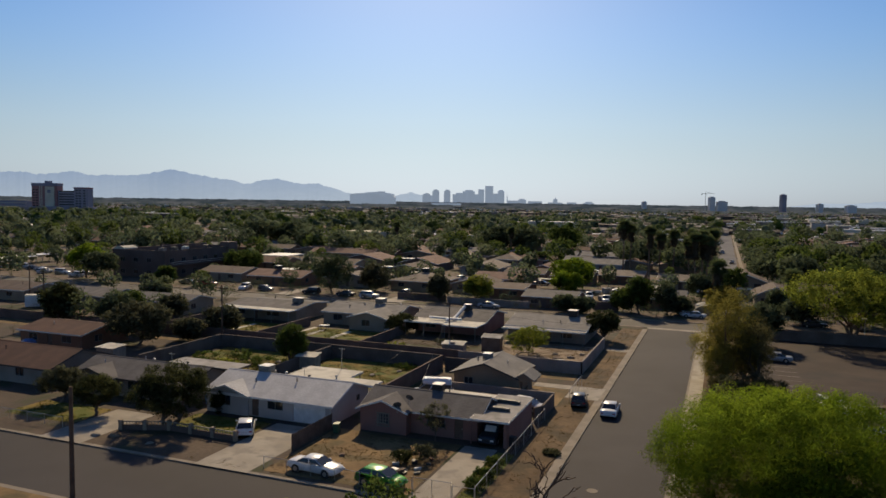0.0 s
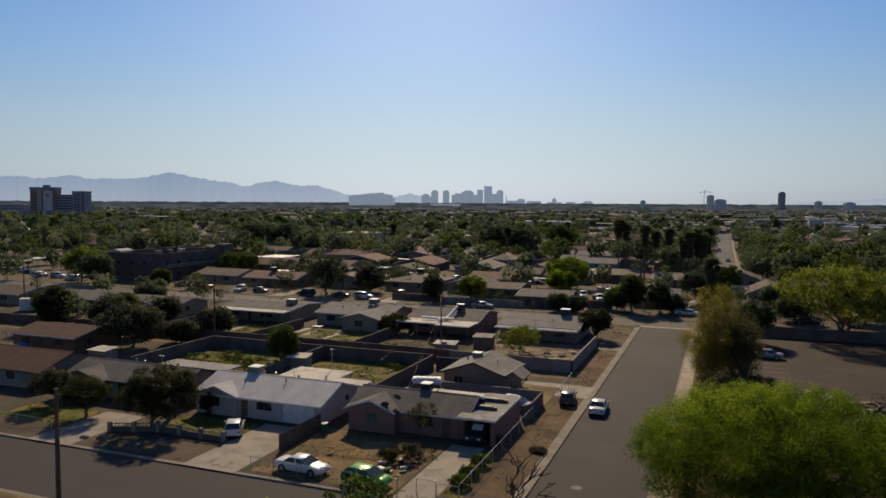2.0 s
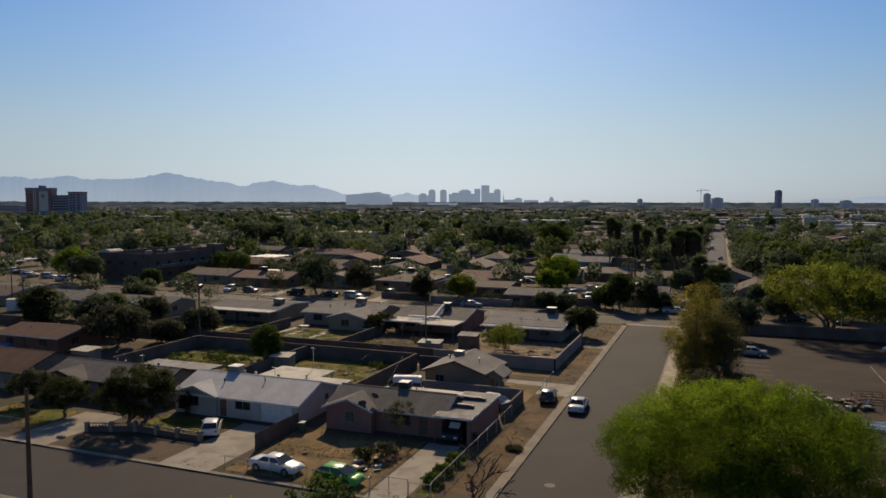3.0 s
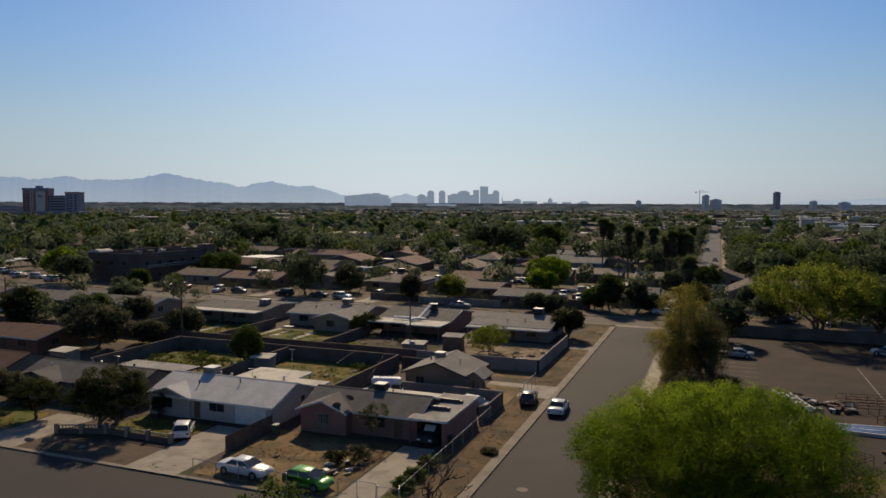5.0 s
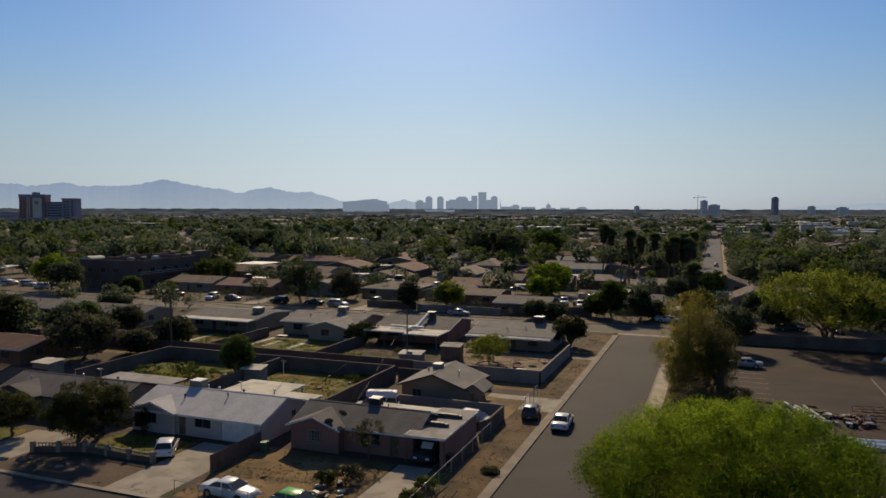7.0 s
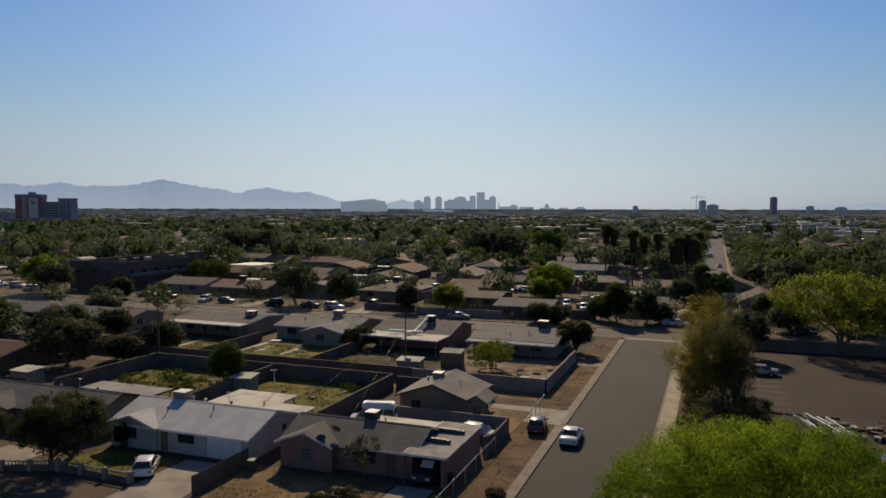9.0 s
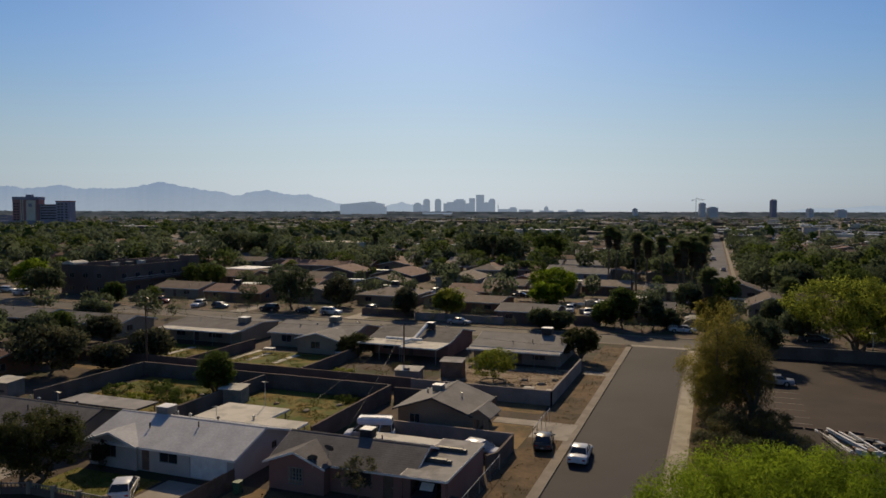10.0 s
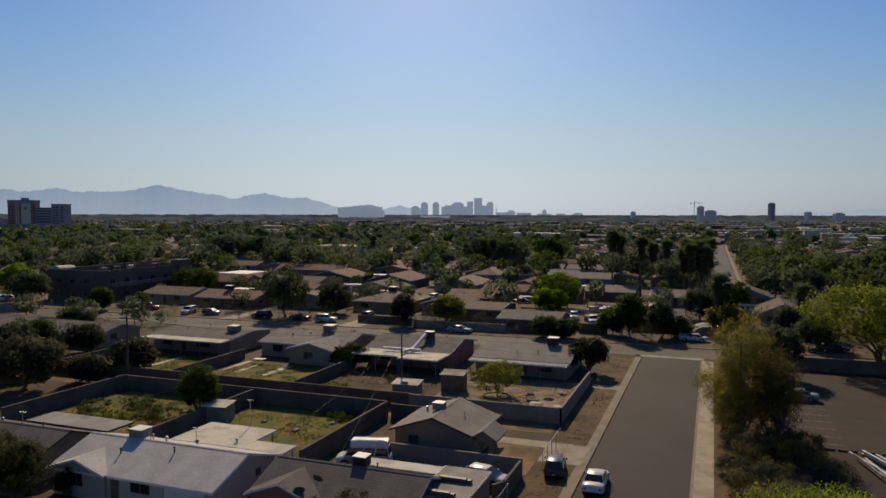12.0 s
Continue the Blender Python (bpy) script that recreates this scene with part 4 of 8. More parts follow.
def at_far(px, depth, lateral=0.0):
    """Ground place on a bearing from the flight's start, that far ahead."""
    a = radians(21.14)
    s = (px - 784) / 1284.5 * depth
    return 12.8 - math.sin(a) * depth + math.cos(a) * s, -0.8 + math.cos(a) * depth + math.sin(a) * s


# ---- ground, streets, blocks ----
ring_n, radii = 96, [0, 60, 140, 300, 600, 1200, 2400, 4950]
gv, gf = [(0.0, 0.0, 0.0)], []
for rr_ in radii[1:]:
    gv += [(rr_ * math.cos(2 * math.pi * i / ring_n), rr_ * math.sin(2 * math.pi * i / ring_n), 0.0) for i in range(ring_n)]
gb = bmesh.new()
gvs = [gb.verts.new(p) for p in gv]
for k in range(len(radii) - 1):
    for i in range(ring_n):
        j = (i + 1) % ring_n
        if k == 0:
            gb.faces.new((gvs[0], gvs[1 + i], gvs[1 + j]))
        else:
            a, b = 1 + (k - 1) * ring_n, 1 + k * ring_n
            gb.faces.new((gvs[a + i], gvs[b + i], gvs[b + j], gvs[a + j]))
ground = part("ground", gb, DESERT)
ground.location = (0, 100, -0.06)
tagged(ground, "flat dry town ground reaching the horizon", "ground", kind="structure")

slab("road", 0, 9.1, -60, 153.2, 0.0, ASPHALT, "grey asphalt residential street running away from the viewer", category="road")
slab("road", -420, -0.0, 40.6, 50.4, 0.004, ASPHALT, "grey asphalt cross street in front of the houses", category="road")
slab("road", 9.1, 200, 40.6, 50.4, 0.004, ASPHALT, "grey asphalt cross street beside the parking lot", category="road")
slab("road", -420, 220, 143.8, 153.2, 0.006, GLANCE_ROAD, "asphalt street behind the mid row of houses, paled for glancing sun", category="road")
slab("gutter", -0.4, 9.5, 142.6, 144.3, 0.012, CONC, "pale concrete valley gutter across the street's mouth", category="gutter", thick=0.05)
# kerbs and pavements: real steps above the road
slab("kerb", -0.95, 0.0, 52.0, 141.5, G + 0.004, KERB, "worn concrete kerb and gutter along the street", 0.2, "kerb")
slab("kerb", 9.1, 9.35, 52.0, 141.5, G + 0.006, KERB, "worn concrete kerb along the street", 0.2, "kerb")
slab("pavement", 9.35, 11.0, 52.0, 141.5, G + 0.004, PAVE, "pale concrete footpath along the street", 0.2, "pavement")
slab("kerb", -420, -1.5, 50.4, 50.85, G + 0.004, KERB, "low concrete kerb along the cross street", 0.2, "kerb")
slab("kerb", -420, -1.5, 40.1, 40.6, G + 0.004, KERB, "low concrete kerb along the cross street", 0.2, "kerb")
slab("kerb", -420, -1.5, 143.4, 143.8, G + 0.004, KERB, "low concrete kerb along the far street", 0.2, "kerb")
slab("kerb", -420, 11, 153.2, 153.7, G + 0.004, KERB, "low concrete kerb along the far street", 0.2, "kerb")
slab("yard_ground", -420, -0.95, 50.85, 143.4, G, YARD, "dry yard soil of the housing block", 0.2)
slab("yard_ground", -420, -0.95, -40, 40.1, G, DIRT, "dry bare ground on the near side of the street", 0.2)
slab("verge", 11.0, 220, 50.4, 143.8, G, PARKWAY, "dusty verge beside the street", 0.2)
slab("verge", 9.35, 220, -40, 40.6, G, DIRT, "bare ground on the near side of the street", 0.2)
slab("parking_lot", 18.0, 95, 72, 139.5, G + 0.02, LOT, "worn brown-grey asphalt parking lot", 0.1, "parking lot")

# patches on the yards, each 4 mm or more above the last
slab("parkway", -4.6, -0.95, 54, 141, G + 0.006, PARKWAY, "bare brown dirt parkway beside the street", 0.05)
slab("driveway", -49.6, -44.2, 50.4, 60.6, G + 0.012, CONC, "pale concrete driveway", 0.1, "driveway")
slab("driveway", -30.6, -24.9, 50.4, 63.4, G + 0.012, CONC, "pale concrete driveway before the white house", 0.1, "driveway")
slab("driveway", -9.9, -6.6, 50.4, 64.6, G + 0.012, CONC, "pale concrete drive to the pink house's carport", 0.1, "driveway")
slab("driveway", -9.6, -0.5, 90.2, 92.2, G + 0.012, CONC, "pale concrete strip to the beige house", 0.1, "driveway")
slab("driveway", -4.6, -0.6, 86.2, 92.0, G + 0.016, CONC, "pale concrete driveway apron at the kerb", 0.1, "driveway")
slab("driveway", -4.4, -0.6, 117.2, 119.4, G + 0.012, CONC, "short concrete path across the dirt parkway", 0.1, "driveway")
slab("lawn", -40.5, -31.0, 57.3, 63.0, G + 0.01, LAWN, "patchy yellow-green front lawn", 0.05, "lawn")
slab("lawn", -60.0, -50.0, 54.8, 60.2, G + 0.01, LAWN, "patchy front lawn going yellow", 0.05, "lawn")
slab("lawn", -41.0, -25.0, 80.0, 94.0, G + 0.01, LAWN, "patchy yellow-green back lawn", 0.05, "lawn")
slab("lawn", -60.5, -43.0, 78.0, 94.0, G + 0.01, LAWN, "patchy green back yard", 0.05, "lawn")
slab("bare_yard", -24.0, -10.2, 51.5, 64.6, G + 0.008, DIRT, "bare tan dirt front yard with dry weeds", 0.05)
slab("bare_yard", -10.0, -4.7, 82.0, 90.0, G + 0.008, DIRT, "bare orange-brown dirt beside the beige house", 0.05)
slab("lawn", -6.4, -4.7, 52.5, 64.0, G + 0.01, LAWN, "strip of rough green weeds by the fence", 0.05, "lawn")
slab("bare_yard", -22.5, -5.2, 99.3, 119.2, G + 0.008, SAND, "pale sandy back yard with raked edges", 0.05)
slab("lawn", -58.0, -40.0, 103.5, 116.0, G + 0.01, LAWN, "patchy back yard grass", 0.05, "lawn")
slab("lawn", -78.0, -60.0, 103.5, 116.0, G + 0.01, LAWN, "green back yard grass", 0.05, "lawn")
slab("alley", -200, -5.2, 94.9, 98.9, G + 0.006, DIRT, "unpaved service alley between back walls", 0.05)
cover = part("manhole_cover", rod(bmesh.new(), (0, 0, -0.05), (0, 0, 0.012), 0.48, n=24), KERB)
cover.location = (3.4, 58.6, 0.0)
tagged(cover, "pale round manhole cover in the road", "manhole", kind="structure")
for ly in (115.9, 112.9, 110.1, 107.2, 104.1, 101.4):
    slab("parking_line", 18.6, 23.4, ly, ly + 0.12, G + 0.027, LINE, "faded white parking bay line", 0.006, "road marking")
slab("parking_line", 36.7, 36.84, 96, 118.4, G + 0.027, LINE, "faded white lane line in the lot", 0.006, "road marking")

# ---- the front row ----
W_, D_, GA = "window", "door", "garage"
white_house = house(-40.35, -24.75, 64.5, 73.0, 2.4, 3.95, "x", STUCCO_W, ROOF_W, "white stucco house with a white-coated shingle roof and garage",
                    south=[(W_, -38.6, -37.2, 0.9, 2.1), (W_, -32.6, -30.6, 1.0, 2.0), (D_, -34.6, -33.7, 0.05, 2.1), (GA, -29.3, -25.4, 0.05, 2.15)],
                    east=[(W_, 70.2, 71.0, 1.3, 2.0)], wings=[(-40.35, -34.9, 64.22, 3.45)],
                    flat=[(-36.2, -28.6, 73.3, 79.2, 2.5, FLAT_W, "posts"), (-28.55, -24.2, 73.3, 75.7, 2.5, FLAT_W, "posts")], seed=3, vents=3)
pink_house = house(-21.6, -9.2, 66.2, 72.6, 2.5, 3.85, "x", STUCCO_P, ROOF_G, "low pink stucco house with grey shingles and a flat carport",
                   south=[(W_, -19.5, -18.4, 0.9, 2.0), (W_, -14.6, -12.6, 0.9, 2.0), (D_, -11.6, -10.7, 0.05, 2.1)], wings=[(-21.6, -16.4, 65.1, 3.6)],
                   flat=[(-9.6, -5.7, 65.0, 74.8, 2.8, FLAT_G, "walls"), (-16.2, -9.7, 72.95, 74.7, 2.7, FLAT_W, "posts")], seed=5, vents=1)
grey_house = house(-60.6, -43.6, 64.9, 72.4, 2.4, 3.85, "x", STUCCO_G, ROOF_G, "grey stucco house with a dull grey shingle roof",
                   south=[(W_, -58.6, -56.9, 0.9, 2.0), (W_, -52.5, -50.5, 0.9, 2.0), (D_, -49.0, -48.1, 0.05, 2.1)], wings=[(-60.6, -54.0, 64.0, 3.5)],
                   flat=[(-53.5, -43.0, 72.6, 76.0, 2.7, FLAT_G, "posts")], trim=TRIM_D, seed=7, vents=3)
brown_house = house(-86.0, -64.6, 64.5, 74.0, 2.4, 4.1, "x", STUCCO_G, ROOF_RD, "long house with a dark red-brown shingle roof",
                    south=[(W_, -70.5, -69.0, 0.9, 2.0), (W_, -76, -74, 0.9, 2.0)], east=[(W_, 67.5, 68.5, 1.0, 2.0)], trim=TRIM_D, seed=9, vents=2)
beige_house = house(-18.2, -10.2, 83.9, 91.3, 2.5, 4.0, "y", STUCCO_B, ROOF_LG, "small beige block house with a pale grey gable roof",
                    south=[(W_, -16.9, -15.7, 0.9, 1.9)], east=[(D_, 86.2, 87.1, 0.05, 2.1)], trim=TRIM_D, seed=11, vents=3)

porch = bmesh.new()
prism(porch, chevron(4.0, 6.2, 2.62 - G, 3.3 - G, 0.25, 0.12), "y", -4.3, -0.4)
part("porch_roof", porch, ROOF_LG, beige_house)
porch = bmesh.new()
wall_panel(porch, "x", -4.0, 4.02, 6.1, 0, 2.45 - G, 0.15, [(4.5, 5.6, 0.0, 2.05)])
prism(porch, [(4.06, 2.45 - G), (5.1, 3.1 - G), (6.06, 2.45 - G)], "y", -4.0, -3.85)
part("porch_wall", porch, STUCCO_B, beige_house)

lattice = boxes((-4.3, -2.8, -4.42, -4.38, 0.66, 0.74), (-4.3, -2.8, -4.42, -4.38, 2.0, 2.08))
for k in range(5):
    box(lattice, -4.2 + 0.3 * k, -4.1 + 0.3 * k, -4.42, -4.38, 0.74, 2.0)
for k in range(3):
    box(lattice, -4.3, -2.8, -4.44, -4.42, 0.98 + 0.3 * k, 1.06 + 0.3 * k)
part("window_lattice", lattice, COOLER, pink_house, "pale window lattice")
cooler(-36.0, 69.4, 3.72, "beige evaporative cooler on the white roof's ridge", w=1.35, h=0.75)
cooler(-14.9, 70.2, 3.55, "black and white evaporative cooler on the shingle roof", BLACK, 1.1, 0.75)
cooler(-14.9, 87.4, 3.66, "dull metal evaporative cooler on the gable ridge", w=1.1, h=0.65)


def elbow_duct(x, y, z, w, label):
    """A square duct that lies along a flat roof and turns down."""
    t = thing("roof_duct", x, y, z, label, "duct", group="roof ducts")
    part("run", boxes((-w, 0, -0.22, 0.22, 0.0, 0.36), bevel=0.03), DUCT_D, t)
    part("elbow", boxes((0, 0.4, -0.22, 0.22, 0.0, 0.30), bevel=0.05), DUCT_D, t)
    for k in range(3):
        part("joint_band", boxes((-w + 0.3 + k * w / 3.2, -w + 0.36 + k * w / 3.2, -0.24, 0.24, 0.0, 0.38)), DUCT_D, t)
    return t


elbow_duct(-7.0, 68.6, 2.8, 2.0, "dull sheet-metal duct lying on the flat roof")
elbow_duct(-6.7, 71.6, 2.8, 2.2, "dull sheet-metal duct lying on the flat roof")

# sat dishes, antenna, tank, camper
def dish(x, y, z, label, rz=0, r=0.42):
    t = thing("satellite_dish", x, y, z, label, "satellite dish", rz=rz, group="satellite dishes")
    b = bmesh.new()
    bmesh.ops.create_cone(b, cap_ends=True, segments=18, radius1=r * 0.35, radius2=r, depth=0.14)
    b.transform(Matrix.Translation((0, 0.12, 0.55)) @ Matrix.Rotation(radians(-55), 4, "X"))
    part("reflector", b, DUCT_D, t, smooth=False)
    part("mast", rod(bmesh.new(), (0, 0, -0.2), (0, 0, 0.5), 0.03), STEEL, t)
    part("arm", rod(bmesh.new(), (0, 0.05, 0.35), (0, 0.65, 0.65), 0.02), STEEL, t)
    return t


dish(-16.6, 66.2, 3.1, "grey satellite dish on the roof's edge")
dish(-17.3, 64.9, 2.6, "grey satellite dish by the gable", 30)

def shed(x, y, w, d, h, label, wall_m, roof_m, rz=0):
    t = thing("shed", x, y, G, label, "shed", rz=rz, group="garden sheds")
    b = bmesh.new()
    wall_panel(b, "x", -d / 2, -w / 2, w / 2, 0, h - 0.1, 0.08, [(-0.4, 0.4, 0, 1.8)])
    wall_panel(b, "x", d / 2 - 0.08, -w / 2, w / 2, 0, h - 0.1, 0.08)
    wall_panel(b, "y", -w / 2, -d / 2 + 0.08, d / 2 - 0.08, 0, h - 0.1, 0.08)
    wall_panel(b, "y", w / 2 - 0.08, -d / 2 + 0.08, d / 2 - 0.08, 0, h - 0.1, 0.08)
    part("wall", b, wall_m, t)
    part("door", boxes((-0.4, 0.4, -d / 2 + 0.02, -d / 2 + 0.06, 0.02, 1.8)), wall_m, t)
    n = int(w / 0.45)
    for i in range(n):
        b = bmesh.new()
        u = -w / 2 - 0.15 + i * (w + 0.3) / n
        prism(b, [(-d / 2 - 0.2, h - 0.08), (d / 2 + 0.2, h + 0.12), (d / 2 + 0.2, h + 0.16), (-d / 2 - 0.2, h - 0.04)], "x", u, u + (w + 0.3) / n - 0.03)
        part("roof_sheet", b, roof_m, t)
    return t


shed(-21.2, 109.6, 3.0, 2.4, 2.3, "brown timber garden shed with a light roof", FENCE, FLAT_G, 6)
shed(-26.2, 105.6, 3.4, 2.2, 1.5, "low lean-to with a slatted pale roof", BLOCK_W, FLAT_W, 6)
shed(-41.2, 86.8, 2.8, 2.2, 1.9, "small shed with a patched pale sheet roof", COOLER, FLAT_W, 10)
shed(-70.0, 79.5, 3.2, 2.4, 2.0, "small shed with a pale flat roof", COOLER, FLAT_W, 0)

# ---- walls and fences of the yards ----
block_wall("yard_wall", [(-62.3, 77.0), (-62.3, 94.6), (-24.0, 94.6)], 1.85, BLOCK, "dark grey block wall round the back yards")
block_wall("yard_wall", [(-24.0, 94.6), (-24.0, 76.0)], 1.85, BLOCK_B, "brown block wall between two back yards")
block_wall("yard_wall", [(-42.0, 94.6), (-42.0, 74.5)], 1.7, BLOCK, "dark block wall between two back yards")
block_wall("yard_wall", [(-160.0, 99.2), (-23.0, 99.2)], 1.75, BLOCK_B, "brown block wall along the alley")
block_wall("yard_wall", [(-23.0, 98.9), (-4.9, 98.9), (-4.9, 119.0)], 1.75, BLOCK_W, "pale painted block wall round the corner yard")
block_wall("yard_wall", [(-5.0, 81.6), (-19.0, 81.6)], 1.6, BLOCK_W, "pale block wall behind the flat-roofed house")
block_wall("yard_wall", [(-23.4, 94.6), (-10.5, 94.6)], 1.6, BLOCK, "grey block wall along the alley")
block_wall("yard_wall", [(-5.0, 81.6), (-5.0, 76.0), (-5.6, 75.0)], 1.5, BLOCK, "grey block wall beside the carport")
for wx in (-40.0, -59.5, -80.0):
    block_wall("yard_wall", [(wx, 99.4), (wx, 117.0)], 1.6, BLOCK_B, "brown block wall between two yards")
block_wall("lot_wall", [(13.5, 139.8), (110.0, 139.8)], 1.9, BLOCK, "dark block wall at the back of the parking lot")
board_fence([(-24.4, 56.6), (-24.4, 64.3)], 1.6, FENCE, "dark board fence between two front yards")
stop_rail = thing("parking_rail", 18.6, 99.3, G + 0.02, "low dark rail along the end of the parking bays", "rail")
for k in range(5):
    part("rail", boxes((k * 1.9, k * 1.9 + 1.7, -0.1, 0.1, 0, 0.22), bevel=0.03), FENCE, stop_rail)
low = block_wall("garden_wall", [(-43.8, 55.2), (-39.2, 57.0), (-31.0, 56.9)], 0.5, BLOCK_B, "low brown garden wall with pale railing and piers")
for (ax_, ay_), (bx_, by_) in (((-43.8, 55.2), (-39.2, 57.0)), ((-39.2, 57.0), (-31.0, 56.9))):
    run = Vector((bx_ - ax_, by_ - ay_, 0))
    turn = Matrix.Translation((ax_ + 43.8, ay_ - 55.2, 0)) @ Matrix.Rotation(math.atan2(run.y, run.x), 4, "Z")
    piers = max(1, round(run.length / 2.7))
    for k in range(piers + 1):
        b = boxes((run.length * k / piers - 0.19, run.length * k / piers + 0.19, -0.19, 0.19, 0, 1.05), bevel=0.02)
        b.transform(turn)
        part("pier", b, STUCCO_T, low)
    b = boxes((0.1, run.length - 0.1, -0.06, 0.06, 0.84, 0.92), bevel=0.01)
    b.transform(turn)
    part("top_rail", b, COOLER, low)
    for k in range(int(run.length / 0.32)):
        b = boxes((0.25 + 0.32 * k, 0.31 + 0.32 * k, -0.03, 0.03, 0.55, 0.84))
        b.transform(turn)
        part("baluster", b, COOLER, low)
chain_fence([(-4.7, 52.2), (-4.7, 76.0)], 1.3, "galvanised chain-link fence beside the dirt parkway")
chain_fence([(-24.2, 51.9), (-10.0, 51.9)], 1.1, "thin wire fence along the front yard", step=2.4)
chain_fence([(-6.5, 51.9), (-4.7, 52.0)], 1.2, "chain-link fence beside the gate", step=1.8)
gate = chain_fence([(-9.9, 51.9), (-6.6, 51.9)], 1.4, "double chain-link driveway gate", step=1.65)
gate.name = "driveway_gate"
chain_fence([(-60.0, 53.6), (-50.0, 53.6)], 1.0, "thin wire fence before the lawn", step=2.5)
chain_fence([(-3.6, 92.0), (-3.6, 84.0)], 1.6, "leaning chain-link fence by the driveway", step=2.0)

# ---- the middle row ----
flat_house = house(-80.0, -64.0, 119.5, 131.0, 2.6, 3.3, "x", STUCCO_T, ROOF_G, "low house with a pale flat patio roof on posts",
                   south=[(W_, -78, -76, 0.8, 2.0), (D_, -74, -73, 0.05, 2.1), (W_, -71, -68, 0.8, 2.0)],
                   flat=[(-79.6, -63.6, 116.2, 120.0, 2.65, FLAT_W, "posts")], seed=13, vents=2)
gable_house = house(-58.6, -43.5, 120.5, 132.0, 2.5, 3.85, "x", STUCCO_T, ROOF_LG, "tan house with pale grey shingles and a rear gable",
                    south=[(W_, -56.5, -54.5, 0.8, 2.0), (W_, -48.5, -46.8, 0.8, 2.0)], wings=[(-51.0, -43.5, 116.8, 3.6)], seed=15, vents=4)
duct_house = house(-39.5, -26.2, 121.0, 133.5, 2.55, 3.9, "x", STUCCO_P, ROOF_G, "brown-pink house with grey shingles and pale patio roof",
                   south=[(W_, -37.5, -35.5, 0.8, 2.0), (D_, -33.0, -32.1, 0.05, 2.1)],
                   flat=[(-39.8, -32.2, 116.2, 121.2, 2.65, FLAT_W, "posts"), (-32.0, -25.8, 115.2, 121.2, 2.62, FLAT_W, "posts")], seed=17, vents=2)
corner_house = house(-21.8, -8.3, 120.8, 133.0, 2.5, 3.8, "x", STUCCO_G, ROOF_LG, "grey corner house with a pale roof and back porch",
                     south=[(W_, -20.5, -18.5, 0.8, 2.0), (D_, -15.0, -14.1, 0.05, 2.1), (W_, -12.5, -10.5, 0.8, 2.0)],
                     flat=[(-22.2, -8.0, 118.4, 121.0, 2.45, FLAT_G, "posts")], seed=19, vents=2)
cooler(-31.0, 125.8, 3.65, "black evaporative cooler with a white duct", BLACK, 1.3, 1.1)
cooler(-49.3, 126.6, 3.85, "dull evaporative cooler on a shingle roof", w=1.7, h=0.8)
cooler(-11.6, 127.2, 3.75, "dark evaporative cooler with a white lid", BLACK, 1.6, 1.0)
cooler(-66.5, 124.0, 3.1, "grey evaporative cooler on a low roof", w=1.7, h=0.9)
big_duct = thing("roof_duct", -31.6, 121.2, 2.75, "white sheet-metal duct down the slope and along the patio roof", "duct", group="roof ducts")
part("slope_run", rod(bmesh.new(), (-0.1, -0.6, 0.2), (0.2, 3.9, 1.8), 0.3, n=8), DUCT, big_duct)
part("side_run", rod(bmesh.new(), (-4.6, -1.6, 0.28), (1.6, -1.6, 0.28), 0.24, n=8), DUCT, big_duct)
part("spur", rod(bmesh.new(), (-0.8, -3.4, 0.26), (0.0, -0.6, 0.3), 0.24, n=8), DUCT, big_duct)

# ---- vehicles ----
P_WHITE, P_GREEN, P_SILVER, P_DARK = paint("white_car_paint", (0.70, 0.71, 0.73)), paint("lime_green_car_paint", (0.10, 0.44, 0.045)), paint("silver_car_paint", (0.30, 0.31, 0.33)), paint("dark_car_paint", (0.035, 0.037, 0.045))
P_GREY = paint("grey_car_paint", (0.065, 0.066, 0.07))
P_RED, P_BLUE, P_TAN = paint("red_car_paint", (0.28, 0.025, 0.02)), paint("blue_car_paint", (0.05, 0.09, 0.22)), paint("tan_car_paint", (0.36, 0.30, 0.22))
car(-19.6, 53.0, -4, "sedan", P_WHITE, "white four-door sedan parked at the kerb", z=G)
car(-13.1, 52.6, -6, "hatch", P_GREEN, "lime green hatchback parked at the kerb", z=G)
drive_car = car(-31.7, 59.5, 122, "hatch", P_WHITE, "white sport utility parked on the concrete drive", z=G + 0.012)
car(-2.4, 83.8, 98, "hatch", P_GREY, "dark grey hatchback parked on the dirt verge", z=G + 0.006)
car(1.5, 81.9, 92, "sedan", P_WHITE, "white sedan parked along the kerb", z=0.0)
car(20.8, 120.1, 178, "sedan", P_SILVER, "silver car with a pale bonnet in the lot", z=G + 0.02)
car(42.5, 130.0, 160, "hatch", P_WHITE, "white car at the back of the lot", z=G + 0.02)
car(-18.1, 181.0, -80, "pickup", P_WHITE, "white pickup truck facing the street", z=G)
car(-13.2, 176.4, -80, "pickup", P_WHITE, "white pickup truck in a front yard", z=G)

van = car(-19.3, 79.3, 196, "van", P_WHITE, "white high-top conversion van in the side yard", z=G)
top_b = bmesh.new()
prism(top_b, [(-0.80, 1.88), (-0.78, 2.25), (-0.62, 2.5), (0.62, 2.5), (0.78, 2.25), (0.80, 1.88)], "x", -2.3, 1.1)
bmesh.ops.bevel(top_b, geom=top_b.edges[:], offset=0.09, segments=2, affect="EDGES")
part("raised_roof", top_b, P_WHITE, van, "raised white fibreglass roof")
for s_ in (-0.5, 0.5):
    part("roof_rail", rod(bmesh.new(), (-2.0, s_, 2.54), (0.7, s_, 2.54), 0.03), STEEL, van)
car(-7.5, 79.0, -10, "hatch", P_WHITE, "white hatchback behind the carport wall", z=G)

